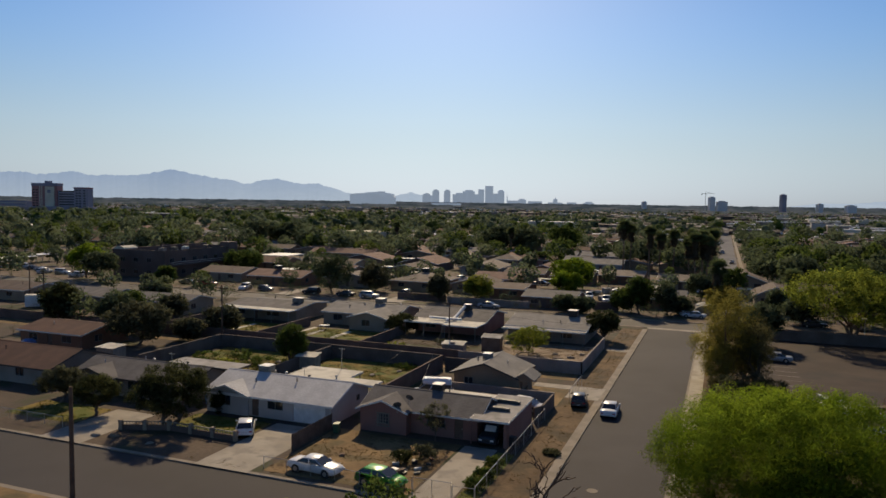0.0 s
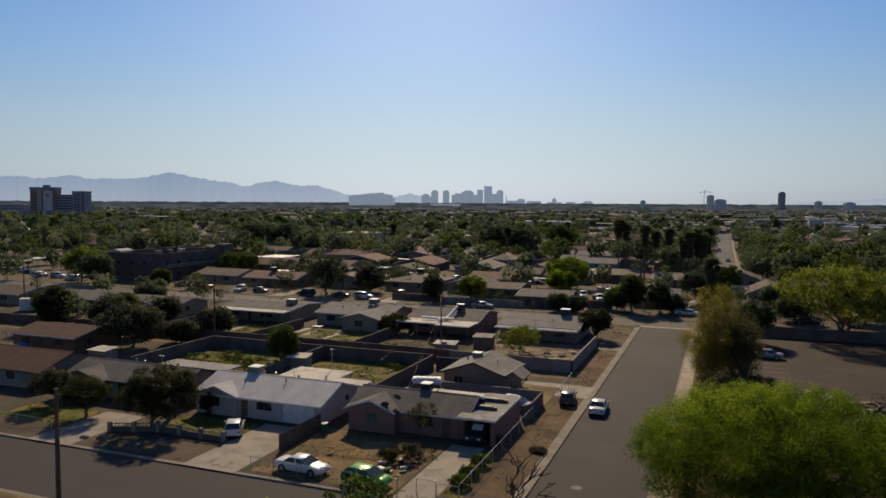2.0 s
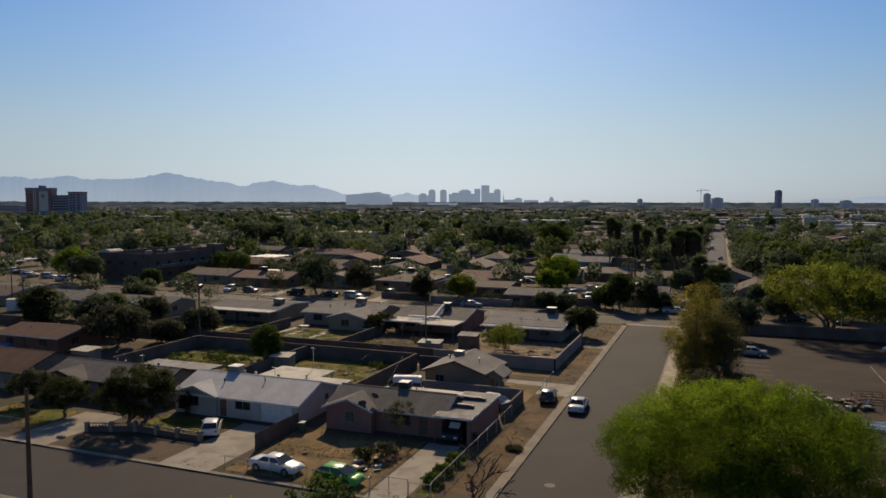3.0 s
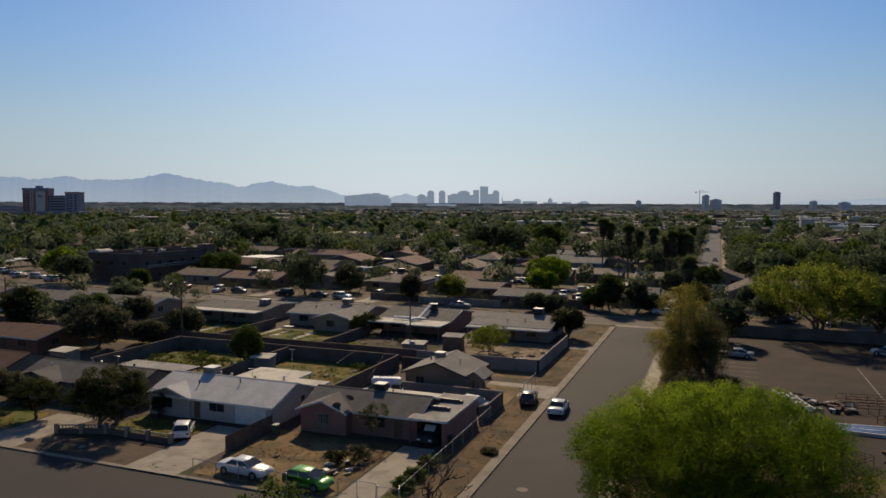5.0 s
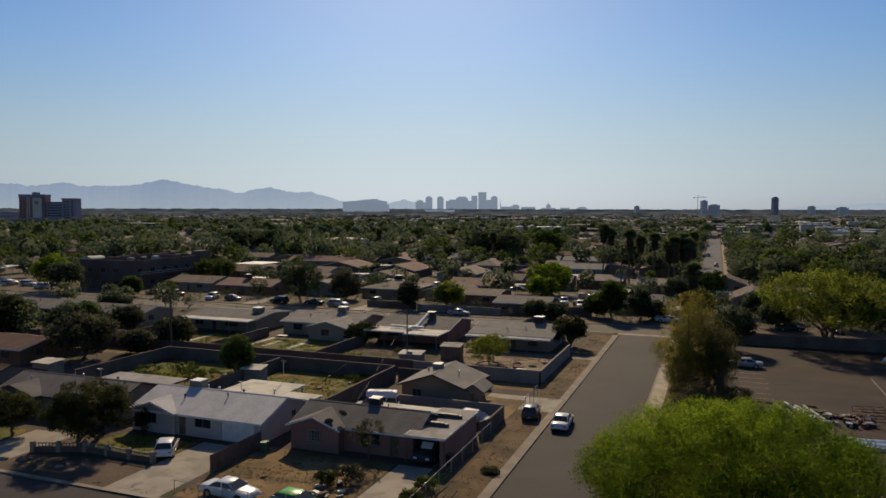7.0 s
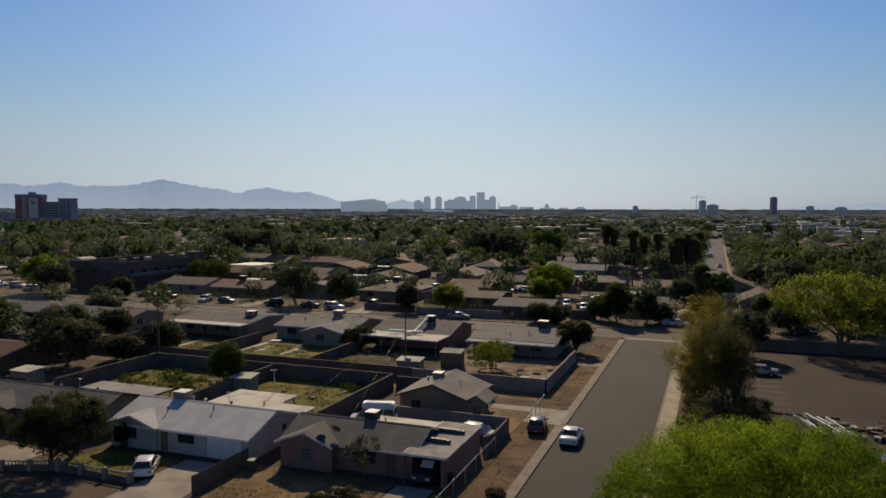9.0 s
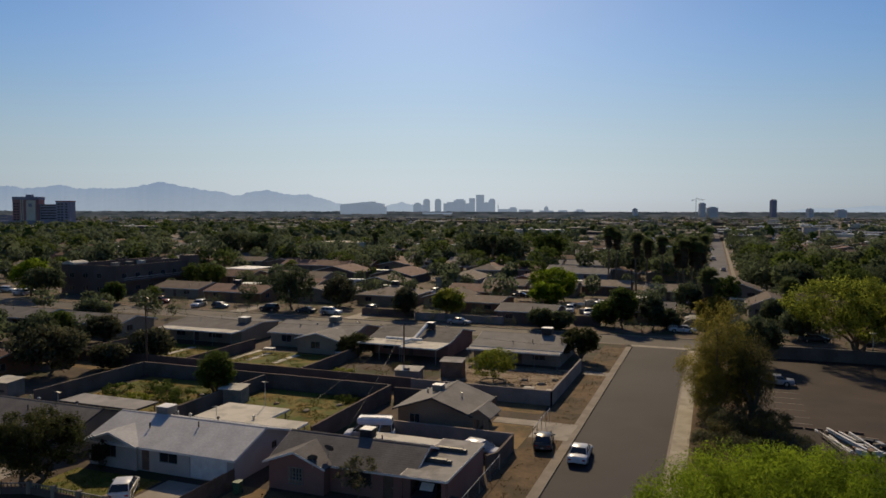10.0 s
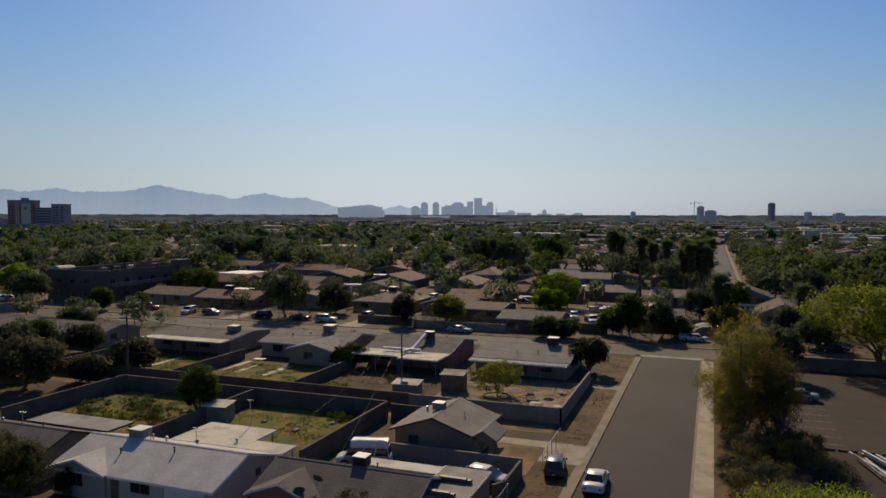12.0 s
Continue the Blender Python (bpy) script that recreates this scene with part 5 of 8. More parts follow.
carport_car = car(-7.9, 67.3, -90, "suv", P_DARK, "dark sport utility in the carport with a white windscreen shade", z=G + 0.012)
_, _, sb_, st_, _, (_, sc_), (_, sf_), _ = CAR_FORMS["suv"]
shade_b = bmesh.new()
prism(shade_b, [(sc_ - 0.02, sb_ + 0.1), (sc_ + 0.02, sb_ + 0.1), (sf_ + 0.11, st_ - 0.14), (sf_ + 0.07, st_ - 0.14)], "y", -0.55, 0.55)
part("sun_shade", shade_b, TRIM_W, carport_car, "white windscreen sun shade")
car(12.5, 176.5, -60, "sedan", P_DARK, "dark sedan parked beside a house", z=G)
car(7.6, 160.5, 175, "sedan", P_WHITE, "white sedan in a front yard", z=G)
car(-84.0, 157.6, 178, "suv", P_DARK, "dark sport utility at the far kerb", z=G)
car(-74.5, 158.2, 178, "sedan", P_DARK, "dark sedan at the far kerb", z=G)
car(-61.0, 164.0, -90, "suv", P_DARK, "dark van in a driveway", z=G)
car(-98.0, 158.0, 0, "hatch", P_SILVER, "silver hatchback at the far kerb", z=G)
car(-118.0, 160.0, 0, "pickup", P_RED, "red pickup truck by the apartments", z=G)
car(-126.0, 161.5, 20, "sedan", P_TAN, "tan sedan by the apartments", z=G)

# ---- the scrap yard in the lot ----
ZL = G + 0.02
def beam(x, y, size, rz, label, material, w=0.32, lift=0.0):
    """A channel-section beam lying on the ground."""
    t = thing("steel_beam", x, y, ZL + lift, label, "beam", rz=rz, group="scrap beams")
    part("web", boxes((-size / 2, size / 2, -0.03, 0.03, 0.0, w)), material, t)
    part("flange", boxes((-size / 2, size / 2, -w / 2, w / 2, 0.0, 0.04)), material, t)
    part("flange", boxes((-size / 2, size / 2, -w / 2, w / 2, w, w + 0.04)), material, t)
    return t


sr = random.Random(4)
for k in range(10):
    beam(24.2 + 0.38 * k + sr.uniform(-0.2, 0.2), 95.0 + sr.uniform(-0.8, 0.8), sr.uniform(5.0, 7.5), 107 + sr.uniform(-7, 7), "pale painted steel beam on the asphalt", DUCT if k % 3 else COOLER, sr.uniform(0.16, 0.28), 0.0 if k % 4 else 0.34)


def crate(x, y, sx_, sy_, sz_, rz, material, label, name="crate", lift=0.0):
    t = thing(name, x, y, ZL + lift, label, "crate", rz=rz, group="scrap heap")
    part("box", boxes((-sx_ / 2, sx_ / 2, -sy_ / 2, sy_ / 2, 0, sz_), bevel=0.03), material, t)
    part("lid", boxes((-sx_ / 2 - 0.03, sx_ / 2 + 0.03, -sy_ / 2 - 0.03, sy_ / 2 + 0.03, sz_, sz_ + 0.06)), material, t)
    return t


SCRAP = (KERB, BLACK, RUST, DUCT, BLACK, WOOD, STEEL, RUST, FENCE)
for k in range(70):
    fx, fy = sr.uniform(0, 1), sr.uniform(0, 1)
    x_, y_ = 26.4 + 6.4 * fx, 92.0 + 4.6 * fy
    crate(x_, y_, sr.uniform(0.3, 1.1), sr.uniform(0.15, 0.55), sr.uniform(0.1, 0.5), sr.uniform(0, 180), SCRAP[k % 9], "piece of mixed scrap in the heap on the lot", "scrap_box")
for k in range(12):
    crate(26.4 + sr.uniform(-1.2, 1.6), 77.6 + sr.uniform(-2, 2), sr.uniform(0.4, 1.4), sr.uniform(0.3, 0.8), sr.uniform(0.2, 0.9), sr.uniform(0, 180), SCRAP[(k * 2) % 9], "piece of scrap beside the lot", "scrap_box")


def rack(x, y, w, d, h, rz, material, label):
    """A welded pipe frame: uprights with rails along and across."""
    t = thing("pipe_rack", x, y, ZL, label, "rack", rz=rz, group="pipe racks")
    for a in np.linspace(-w / 2, w / 2, 6):
        for c in (-d / 2, d / 2):
            part("upright", rod(bmesh.new(), (a, c, 0), (a, c, h), 0.035), material, t)
        part("cross_rail", rod(bmesh.new(), (a, -d / 2, h), (a, d / 2, h), 0.035), material, t)
    for c in np.linspace(-d / 2, d / 2, 4):
        part("long_rail", rod(bmesh.new(), (-w / 2, c, h), (w / 2, c, h), 0.035), material, t)
        part("long_rail", rod(bmesh.new(), (-w / 2, c, h * 0.5), (w / 2, c, h * 0.5), 0.035), material, t)
    return t


rack(34.2, 95.2, 5.5, 4.0, 1.2, 8, RUST, "rusty red-brown pipe rack on the lot")
rack(36.5, 88.5, 4.0, 3.0, 0.9, 20, RUST, "rusty low pipe rack on the lot")
rack(29.0, 75.0, 4.0, 2.2, 1.0, -40, RUST, "leaning rusty pipe rack by the tree")
for k in range(7):
    beam(31.6 + sr.uniform(-0.6, 0.8), 84.4 + k * 0.42, sr.uniform(5.5, 7.5), sr.uniform(-5, 5), "blue-painted steel section in a stack", BLUE if k % 3 else STEEL, 0.3)
for k in range(5):
    beam(34.5 + sr.uniform(-1, 3), 77.0 + k * 1.3, sr.uniform(3.5, 6), sr.uniform(-30, 30), "rusty steel section on the asphalt", RUST, 0.2)
lamp = thing("lot_lamp", 36.0, 140.6, 0.1, "pale lamp on a thin post behind the wall", "lamp post")
part("post", rod(bmesh.new(), (0, 0, 0), (0, 0, 4.6), 0.07), STEEL, lamp)
part("head", boxes((-0.5, 0.5, -0.2, 0.2, 4.6, 4.8), bevel=0.03), TRIM_W, lamp)

# ---- trees and shrubs ----
tree(18.3, 53.4, 10.7, 9.2, "large bright green palo verde tree in full leaf", LEAF_PV, 1, base=0.12, clumps=900, per=290, size=0.045, clump_r=1.15, lump=0.36, trunks=3, long=5.0, droop=0.3, thick=0.025)
tree(34.8, 143.2, 13.2, 11.5, "broad green mesquite tree behind the wall", LEAF_MQ, 2, base=0.24, clumps=380, per=85, size=0.18, clump_r=1.35, trunks=3, z=0.0, thick=0.03, lump=0.38)
tree(44.6, 145.0, 10.5, 8.0, "dark green mesquite tree behind the wall", LEAF_DKF, 3, base=0.22, clumps=300, per=80, size=0.2, clump_r=1.3, trunks=3, z=0.0, thick=0.03)
tree(60.0, 147.0, 11.0, 8.0, "broad green mesquite tree behind the wall", LEAF_MD, 53, base=0.22, clumps=260, per=70, size=0.22, clump_r=1.4, trunks=3, z=0.0, thick=0.03)
tree(19.4, 132.5, 7.4, 3.6, "dark dense round tree in the lot's corner", LEAF_DKF, 54, base=0.1, clumps=170, per=80, size=0.16, clump_r=0.85, trunks=2, thick=0.03)
tree(13.9, 102.6, 12.4, 3.7, "tall thin olive feathery tree by the footpath", LEAF_OL, 4, base=0.02, clumps=210, per=95, size=0.045, clump_r=1.05, droop=1.1, long=7.5, lump=0.55, thick=0.014, trunks=2)
tree(11.9, 103.4, 8.6, 2.5, "thin olive feathery tree leaning over the footpath", LEAF_OL, 14, base=0.03, clumps=110, per=90, size=0.045, clump_r=0.95, droop=1.1, long=7.5, lump=0.5, thick=0.014)
tree(17.3, 100.8, 9.0, 2.2, "dark olive feathery tree with a thick trunk", LEAF_OD, 15, base=0.1, clumps=110, per=95, size=0.05, clump_r=1.0, droop=1.0, long=7.0, lump=0.45, thick=0.045)
tree(15.2, 104.4, 9.2, 2.4, "dark olive feathery tree behind the pole", LEAF_OD, 5, base=0.04, clumps=130, per=90, size=0.05, clump_r=1.0, droop=1.0, long=7.0, lump=0.45, thick=0.016)
tree(12.8, 99.4, 5.6, 2.0, "low olive feathery tree at the footpath's edge", LEAF_OL, 55, base=0.0, clumps=80, per=90, size=0.045, clump_r=0.9, droop=1.1, long=7.5, lump=0.45, thick=0.014)
tree(16.2, 103.0, 6.4, 2.4, "low olive feathery tree by the pole", LEAF_OL, 56, base=0.0, clumps=100, per=90, size=0.045, clump_r=0.95, droop=1.1, long=7.5, lump=0.45, thick=0.014)
tree(-40.2, 57.6, 6.4, 4.4, "dark dense spreading tree in the front yard", LEAF_DK, 6, base=0.2, clumps=230, per=110, size=0.085, long=3.0, clump_r=0.7, lump=0.5, trunks=2)
tree(-50.0, 58.0, 4.4, 2.6, "dark grey-green front yard tree", LEAF_DK, 7, base=0.25, clumps=120, per=90, size=0.085, long=3.0, clump_r=0.7)
tree(-57.5, 60.0, 4.2, 2.3, "small olive front yard tree", LEAF_GR, 8, base=0.25, clumps=110, per=90, size=0.085, long=3.0, clump_r=0.65)
tree(-44.2, 87.2, 6.0, 2.2, "round green back yard tree", LEAF_MD, 9, base=0.05, clumps=140, per=100, size=0.09, long=3.0, clump_r=0.7)
tree(-15.0, 108.4, 4.8, 3.3, "small bright green umbrella-shaped tree", LEAF_YG, 10, base=0.14, clumps=160, per=55, size=0.1, clump_r=0.6, trunks=3, thick=0.014)
tree(-6.3, 126.0, 5.2, 3.0, "dark green round tree at the house corner", LEAF_DK, 11, base=0.12, clumps=110, per=70, size=0.17, clump_r=0.8)
tree(-13.0, 64.6, 3.8, 1.7, "thin half-bare shrub before the pink house", LEAF_GR, 12, base=0.3, clumps=30, per=40, size=0.1, clump_r=0.5, thick=0.02)
tree(-41.0, 117.5, 3.4, 3.2, "dark green shrubs beside the patio", LEAF_DK, 13, base=0.05, clumps=90, per=60, size=0.16, clump_r=0.7, name="shrub", group="shrubs")
bare_tree(4.9, 34.4, 10.0, 5.2, "bare dark leafless tree with crooked twigs", 21)
tree(-5.3, 35.4, 7.7, 2.4, "thin green tree top on the near side of the street", LEAF_MD, 22, base=0.4, clumps=60, per=50, size=0.12, clump_r=0.6)
tree(-13.0, 35.2, 5.2, 2.4, "pale yellow-green tree top on the near side", LEAF_YG, 23, base=0.4, clumps=50, per=50, size=0.12, clump_r=0.6)
tree(-38.3, 63.6, 2.6, 0.8, "dark narrow shrub against the white wall", LEAF_DK, 24, base=0.05, clumps=30, per=60, size=0.1, clump_r=0.4, name="shrub", group="shrubs")
for k, (sx, sy, sh, sr) in enumerate(((12.4, 88.5, 1.9, 1.5), (13.9, 91.0, 2.0, 1.8), (15.6, 87.2, 2.2, 2.0), (13.0, 84.4, 1.8, 1.6), (16.2, 92.4, 1.8, 1.6), (14.6, 80.0, 2.0, 1.9), (17.0, 82.5, 2.0, 1.8), (13.4, 95.4, 2.6, 1.9), (16.4, 96.6, 3.0, 2.4), (19.2, 96.2, 2.6, 2.0), (14.8, 93.0, 3.0, 2.2), (18.4, 92.2, 2.8, 2.2), (20.6, 89.4, 2.2, 2.0), (12.8, 98.6, 1.6, 1.3))):
    tree(sx, sy, sh, sr, "scrubby grey-brown bush on the verge", LEAF_OD if k % 2 else LEAF_GR, 30 + k, base=0.02, clumps=int(14 + 11 * sr * sr), per=70, size=0.05, long=4.5, clump_r=0.55, name="shrub", group="shrubs")
for k, (sx, sy, sh, sr, lf) in enumerate(((-5.5, 55.0, 0.9, 0.9, LEAF_MD), (-5.6, 57.4, 0.8, 0.8, LEAF_MD), (-5.5, 60.0, 0.9, 0.9, LEAF_MD), (-12.0, 59.2, 1.6, 1.1, LEAF_GR), (-13.6, 58.0, 1.2, 0.9, LEAF_DK), (-1.6, 65.5, 0.28, 0.7, LEAF_GR), (-50.5, 86.0, 1.2, 2.2, LEAF_MD), (-54.0, 88.5, 1.0, 2.0, LEAF_MD), (-47.5, 84.5, 1.3, 2.4, LEAF_MD), (-52.5, 82.5, 1.1, 2.2, LEAF_YG), (-57.5, 85.0, 1.2, 2.2, LEAF_MD), (-28.5, 92.4, 0.7, 1.6, LEAF_MD), (-36.0, 104.5, 0.8, 2.0, LEAF_YG), (-30.5, 112.0, 0.7, 1.8, LEAF_GR))):
    tree(sx, sy, sh, sr, "low weedy green shrub", lf, 40 + k, base=0.02, clumps=26, per=50, size=0.1, clump_r=0.4, name="shrub", group="shrubs")

# ---- poles and wires ----
utility_pole(-34.4, 40.9, 8.8, "brown timber utility pole at the kerb", arms=0, r=0.21)
utility_pole(-27.6, 107.0, 7.6, "dark timber pole behind the alley wall", arms=0, r=0.13)
utility_pole(13.5, 101.2, 9.6, "dark bare timber pole beside the footpath", arms=0, r=0.12)
utility_pole(-2.8, 166.5, 11.5, "dark timber utility pole beside a dark house", arms=1)
utility_pole(9.4, 250.0, 12.0, "dark timber utility pole at the far corner", arms=1)
utility_pole(-131.0, 116.0, 9.0, "dark timber pole among low houses", arms=1)
utility_pole(-64.0, 97.0, 9.5, "dark timber utility pole in the alley", arms=1)
utility_pole(-104.0, 97.0, 9.5, "dark timber utility pole in the alley", arms=1)
for z_, dx in ((9.2, -1.0), (9.2, 1.0)):
    cable((-27.6, 107, 7.4), (-64 + dx * 0.4, 97, z_), 0.9, "thin dark overhead wire along the alley")
    cable((-64 + dx * 0.4, 97, z_), (-104 + dx * 0.4, 97, z_), 0.9, "thin dark overhead wire along the alley")
cable((-27.6, 107, 7.3), (-24.6, 73, 3.6), 0.5, "service wire from the pole to the white house")
cable((-27.6, 107, 7.3), (-17, 70, 3.9), 0.5, "service wire from the pole to the pink house")
cable((-27.6, 107, 7.4), (-9, 121, 3.4), 0.4, "service wire from the pole to the corner house")
cable((-27.6, 107, 7.4), (-44, 120, 3.6), 0.4, "service wire from the pole to a back house")


# ---- weeds and dry grass on the yards ----
def grass(name, rects, per_m2, height, leaf, seed, label):
    """Upright blades in tufts over rectangles (x0, x1, y0, y1)."""
    r = np.random.default_rng(seed)
    V = []
    for x0, x1, y0, y1 in rects:
        n = int((x1 - x0) * (y1 - y0) * per_m2)
        tx, ty = r.uniform(x0, x1, n), r.uniform(y0, y1, n)
        keep = np.array([noise.noise((a * 0.35, b * 0.35, seed)) > -0.12 for a, b in zip(tx, ty)])
        tx, ty = tx[keep], ty[keep]
        for _ in range(5):
            a = r.uniform(0, 2 * np.pi, len(tx))
            px, py = tx + r.normal(0, 0.08, len(tx)), ty + r.normal(0, 0.08, len(tx))
            h = height * r.uniform(0.5, 1.3, len(tx))
            w = 0.022
            lx, ly = r.normal(0, 0.5, len(tx)) * h, r.normal(0, 0.5, len(tx)) * h
            z0 = np.full(len(tx), G)
            V.append(np.stack([np.stack([px - w * np.cos(a), py - w * np.sin(a), z0], 1), np.stack([px + w * np.cos(a), py + w * np.sin(a), z0], 1),
                               np.stack([px + lx + 0.3 * w, py + ly, z0 + h], 1), np.stack([px + lx - 0.3 * w, py + ly, z0 + h * 0.96], 1)], 1).reshape(-1, 3))
    V = np.concatenate(V)
    return tagged(mesh_part(name, np_mesh(name, V, np.arange(len(V)).reshape(-1, 4)), leaf), label, "grass", kind="stuff")


WEED_DRY = leaf_mat("dry_weeds", (0.10, 0.072, 0.03), (0.17, 0.125, 0.055), 0.3)
WEED_GR = leaf_mat("green_weeds", (0.055, 0.07, 0.012), (0.13, 0.135, 0.028), 0.4)
grass("dry_weeds", [(-24, -10.4, 52.4, 64.0), (-41, -25, 80, 94), (-60, -43, 78, 94), (-22, -5.6, 100, 118), (-40, -24, 100, 115)], 7.0, 0.11, WEED_DRY, 3, "dry yellow weeds on the bare yards")
grass("green_weeds", [(-40.5, -31, 57.3, 63), (-60, -50, 54.8, 60), (-33, -25, 84, 94), (-60, -46, 80, 92), (-58, -41, 104, 115), (-78, -61, 104, 115), (-6.3, -4.8, 52.6, 64)], 11.0, 0.14, WEED_GR, 4, "rough green grass on the lawns")
grass("dry_weeds", [(-4.4, -1.1, 54, 141), (11.1, 17.8, 70, 138), (-36, -1.5, 50.9, 52.4)], 2.5, 0.12, WEED_DRY, 5, "sparse dry weeds along the verges")

# ---- small things in the back yards ----
for (sx0, sx1, sy0, sy1) in ((-58.0, -57.2, 108.5, 116.0), (-55.3, -54.4, 108.5, 114.6), (-50.2, -49.2, 108.0, 114.6), (-70.3, -69.5, 107.5, 114.4)):
    slab("garden_path", sx0, sx1, sy0, sy1, G + 0.03, FLAT_W, "pale concrete strip across the back yard", 0.05, "path")
ring = thing("planter_ring", -15.0, 108.4, G + 0.008, "low stone ring round the small tree", "planter")
for k in range(22):
    a = 2 * math.pi * k / 22
    b = boxes((-0.2, 0.2, -0.1, 0.1, 0, 0.16), bevel=0.03)
    b.transform(Matrix.Translation((1.7 * math.cos(a), 1.7 * math.sin(a), 0)) @ Matrix.Rotation(a + math.pi / 2, 4, "Z"))
    part("edging_stone", b, KERB, ring)


def rock(x, y, r, label, seed, material, name="rock", flat=0.6):
    rr = random.Random(seed)
    b = bmesh.new()
    bmesh.ops.create_icosphere(b, subdivisions=2, radius=r)
    for v in b.verts:
        v.co *= 1 + 0.35 * noise.noise(v.co * 1.7 / r + Vector((seed, 0, 0)))
        v.co.z = max(v.co.z * flat, -0.1 * r)
        v.co.x *= 1.3
    b.transform(Matrix.Rotation(rr.uniform(0, 3), 4, "Z"))
    ob = part(name, b, material, None)
    ob.location = (x, y, G + 0.05)
    return tagged(ob, label, name, group="yard clutter")


for k, (rx_, ry_, rr_) in enumerate(((-10.2, 107.6, 0.7), (-8.4, 109.0, 0.5), (-12.4, 104.4, 0.6), (-9.0, 104.0, 0.8), (-11.2, 110.6, 0.45), (-7.2, 112.0, 0.5), (-18.6, 105.0, 0.4), (-13.4, 102.6, 0.5), (-47.0, 88.0, 0.4), (-36.0, 88.0, 0.35), (-31.0, 86.5, 0.4), (-28.6, 90.0, 0.35), (-19.5, 57.5, 0.3), (-12.8, 56.2, 0.35), (-44.6, 52.8, 0.4), (-42.8, 53.4, 0.5), (-38.0, 53.0, 0.3))):
    rock(rx_, ry_, rr_, "rough brown boulder in the yard", k, WOOD if k % 3 == 0 else KERB)


for k, (rx_, ry_, rr_) in enumerate(((-9.4, 106.2, 0.8), (-7.8, 103.4, 0.9), (-6.6, 106.0, 0.5), (-11.6, 103.0, 0.6))):
    rock(rx_, ry_, rr_, "pale flat stone slab on the sandy yard", 40 + k, FLAT_W, flat=0.3)


def antenna(x, y, z, h, label):
    t = thing("antenna_mast", x, y, z, label, "antenna", group="roof antennas")
    part("mast", rod(bmesh.new(), (0, 0, 0), (0, 0, h), 0.035), STEEL, t)
    part("boom", rod(bmesh.new(), (-0.4, 0, h - 0.1), (0.4, 0, h - 0.1), 0.02), STEEL, t)
    for k in range(6):
        part("element", rod(bmesh.new(), (-0.35 + k * 0.14, -0.16, h - 0.1), (-0.35 + k * 0.14, 0.16, h - 0.1), 0.01), STEEL, t)
    return t


antenna(-31.8, 79.5, G, 5.0, "thin bent antenna mast behind the patio roof")
antenna(-34.0, 74.2, 2.5, 1.1, "short antenna on the flat patio roof")
antenna(-49.5, 69.0, 3.6, 1.3, "thin pipe mast on the grey roof")
for k, (vx, vy, vz) in enumerate(((-33.9, 70.2, 3.45), (-31.6, 71.4, 3.05), (-29.8, 74.6, 2.5), (-47.6, 69.6, 3.5), (-52.6, 69.4, 3.5), (-54.5, 123.5, 3.2), (-52.0, 125.0, 3.4), (-47.4, 124.6, 3.3), (-45.2, 127.0, 3.6))):
    t = thing("turbine_vent", vx, vy, vz, "small round metal roof vent", "roof vent", group="roof vents")
    part("collar", rod(bmesh.new(), (0, 0, -0.25), (0, 0, 0.22), 0.1, n=10), STEEL, t)
    b = bmesh.new()
    bmesh.ops.create_uvsphere(b, u_segments=12, v_segments=7, radius=0.17)
    b.transform(Matrix.Translation((0, 0, 0.3)) @ Matrix.Diagonal((1, 1, 0.8, 1)))
    part("turbine", b, DUCT_D if k % 2 else STEEL, t)


def bin_(x, y, rz, material, label):
    t = thing("wheeled_bin", x, y, G, label, "bin", rz=rz, group="wheeled bins")
    b = bmesh.new()
    lo = [b.verts.new(p) for p in ((-0.24, -0.3, 0.08), (0.24, -0.3, 0.08), (0.24, 0.3, 0.08), (-0.24, 0.3, 0.08))]
    hi = [b.verts.new(p) for p in ((-0.31, -0.38, 1.0), (0.31, -0.38, 1.0), (0.31, 0.38, 1.0), (-0.31, 0.38, 1.0))]
    b.faces.new(lo[::-1]), b.faces.new(hi)
    for i in range(4):
        j = (i + 1) % 4
        b.faces.new((lo[i], lo[j], hi[j], hi[i]))
    part("tub", b, material, t)
    part("lid", boxes((-0.33, 0.33, -0.42, 0.4, 1.0, 1.07), bevel=0.02), material, t)
    for sgn in (-1, 1):
        part("wheel", rod(bmesh.new(), (sgn * 0.2, 0.3, 0.13), (sgn * 0.28, 0.3, 0.13), 0.13, n=10), RUBBER, t)
    return t


bin_(-23.2, 63.0, 10, GREEN_T, "dark green wheeled bin by the fence")
bin_(-5.6, 66.0, 80, BLACK, "black wheeled bin by the carport")
bin_(-42.0, 66.5, 20, BLUE, "blue wheeled bin between houses")
bin_(-29.0, 100.6, 0, GREEN_T, "dark green wheeled bin in the alley")
bin_(-46.0, 96.0, 40, BLACK, "black wheeled bin in the alley")


heap = random.Random(77)
for k in range(16):
    jx, jy = -12.6 + heap.uniform(-1.7, 1.7), 57.6 + heap.uniform(-2.2, 2.2)
    jt = thing("yard_junk", jx, jy, G + 0.008, "piece of junk in the front yard heap", "clutter", rz=heap.uniform(0, 180), group="yard clutter")
    jw, jd, jh = heap.uniform(0.2, 0.7), heap.uniform(0.12, 0.35), heap.uniform(0.1, 0.32)
    m_ = (TRIM_W, BLACK, RUST, COOLER, WOOD, DUCT_D)[k % 6]
    part("body", boxes((-jw / 2, jw / 2, -jd / 2, jd / 2, 0, jh), bevel=0.03), m_, jt)
    part("rim", boxes((-jw / 2 - 0.02, jw / 2 + 0.02, -jd / 2 - 0.02, jd / 2 + 0.02, jh, jh + 0.03)), m_, jt)


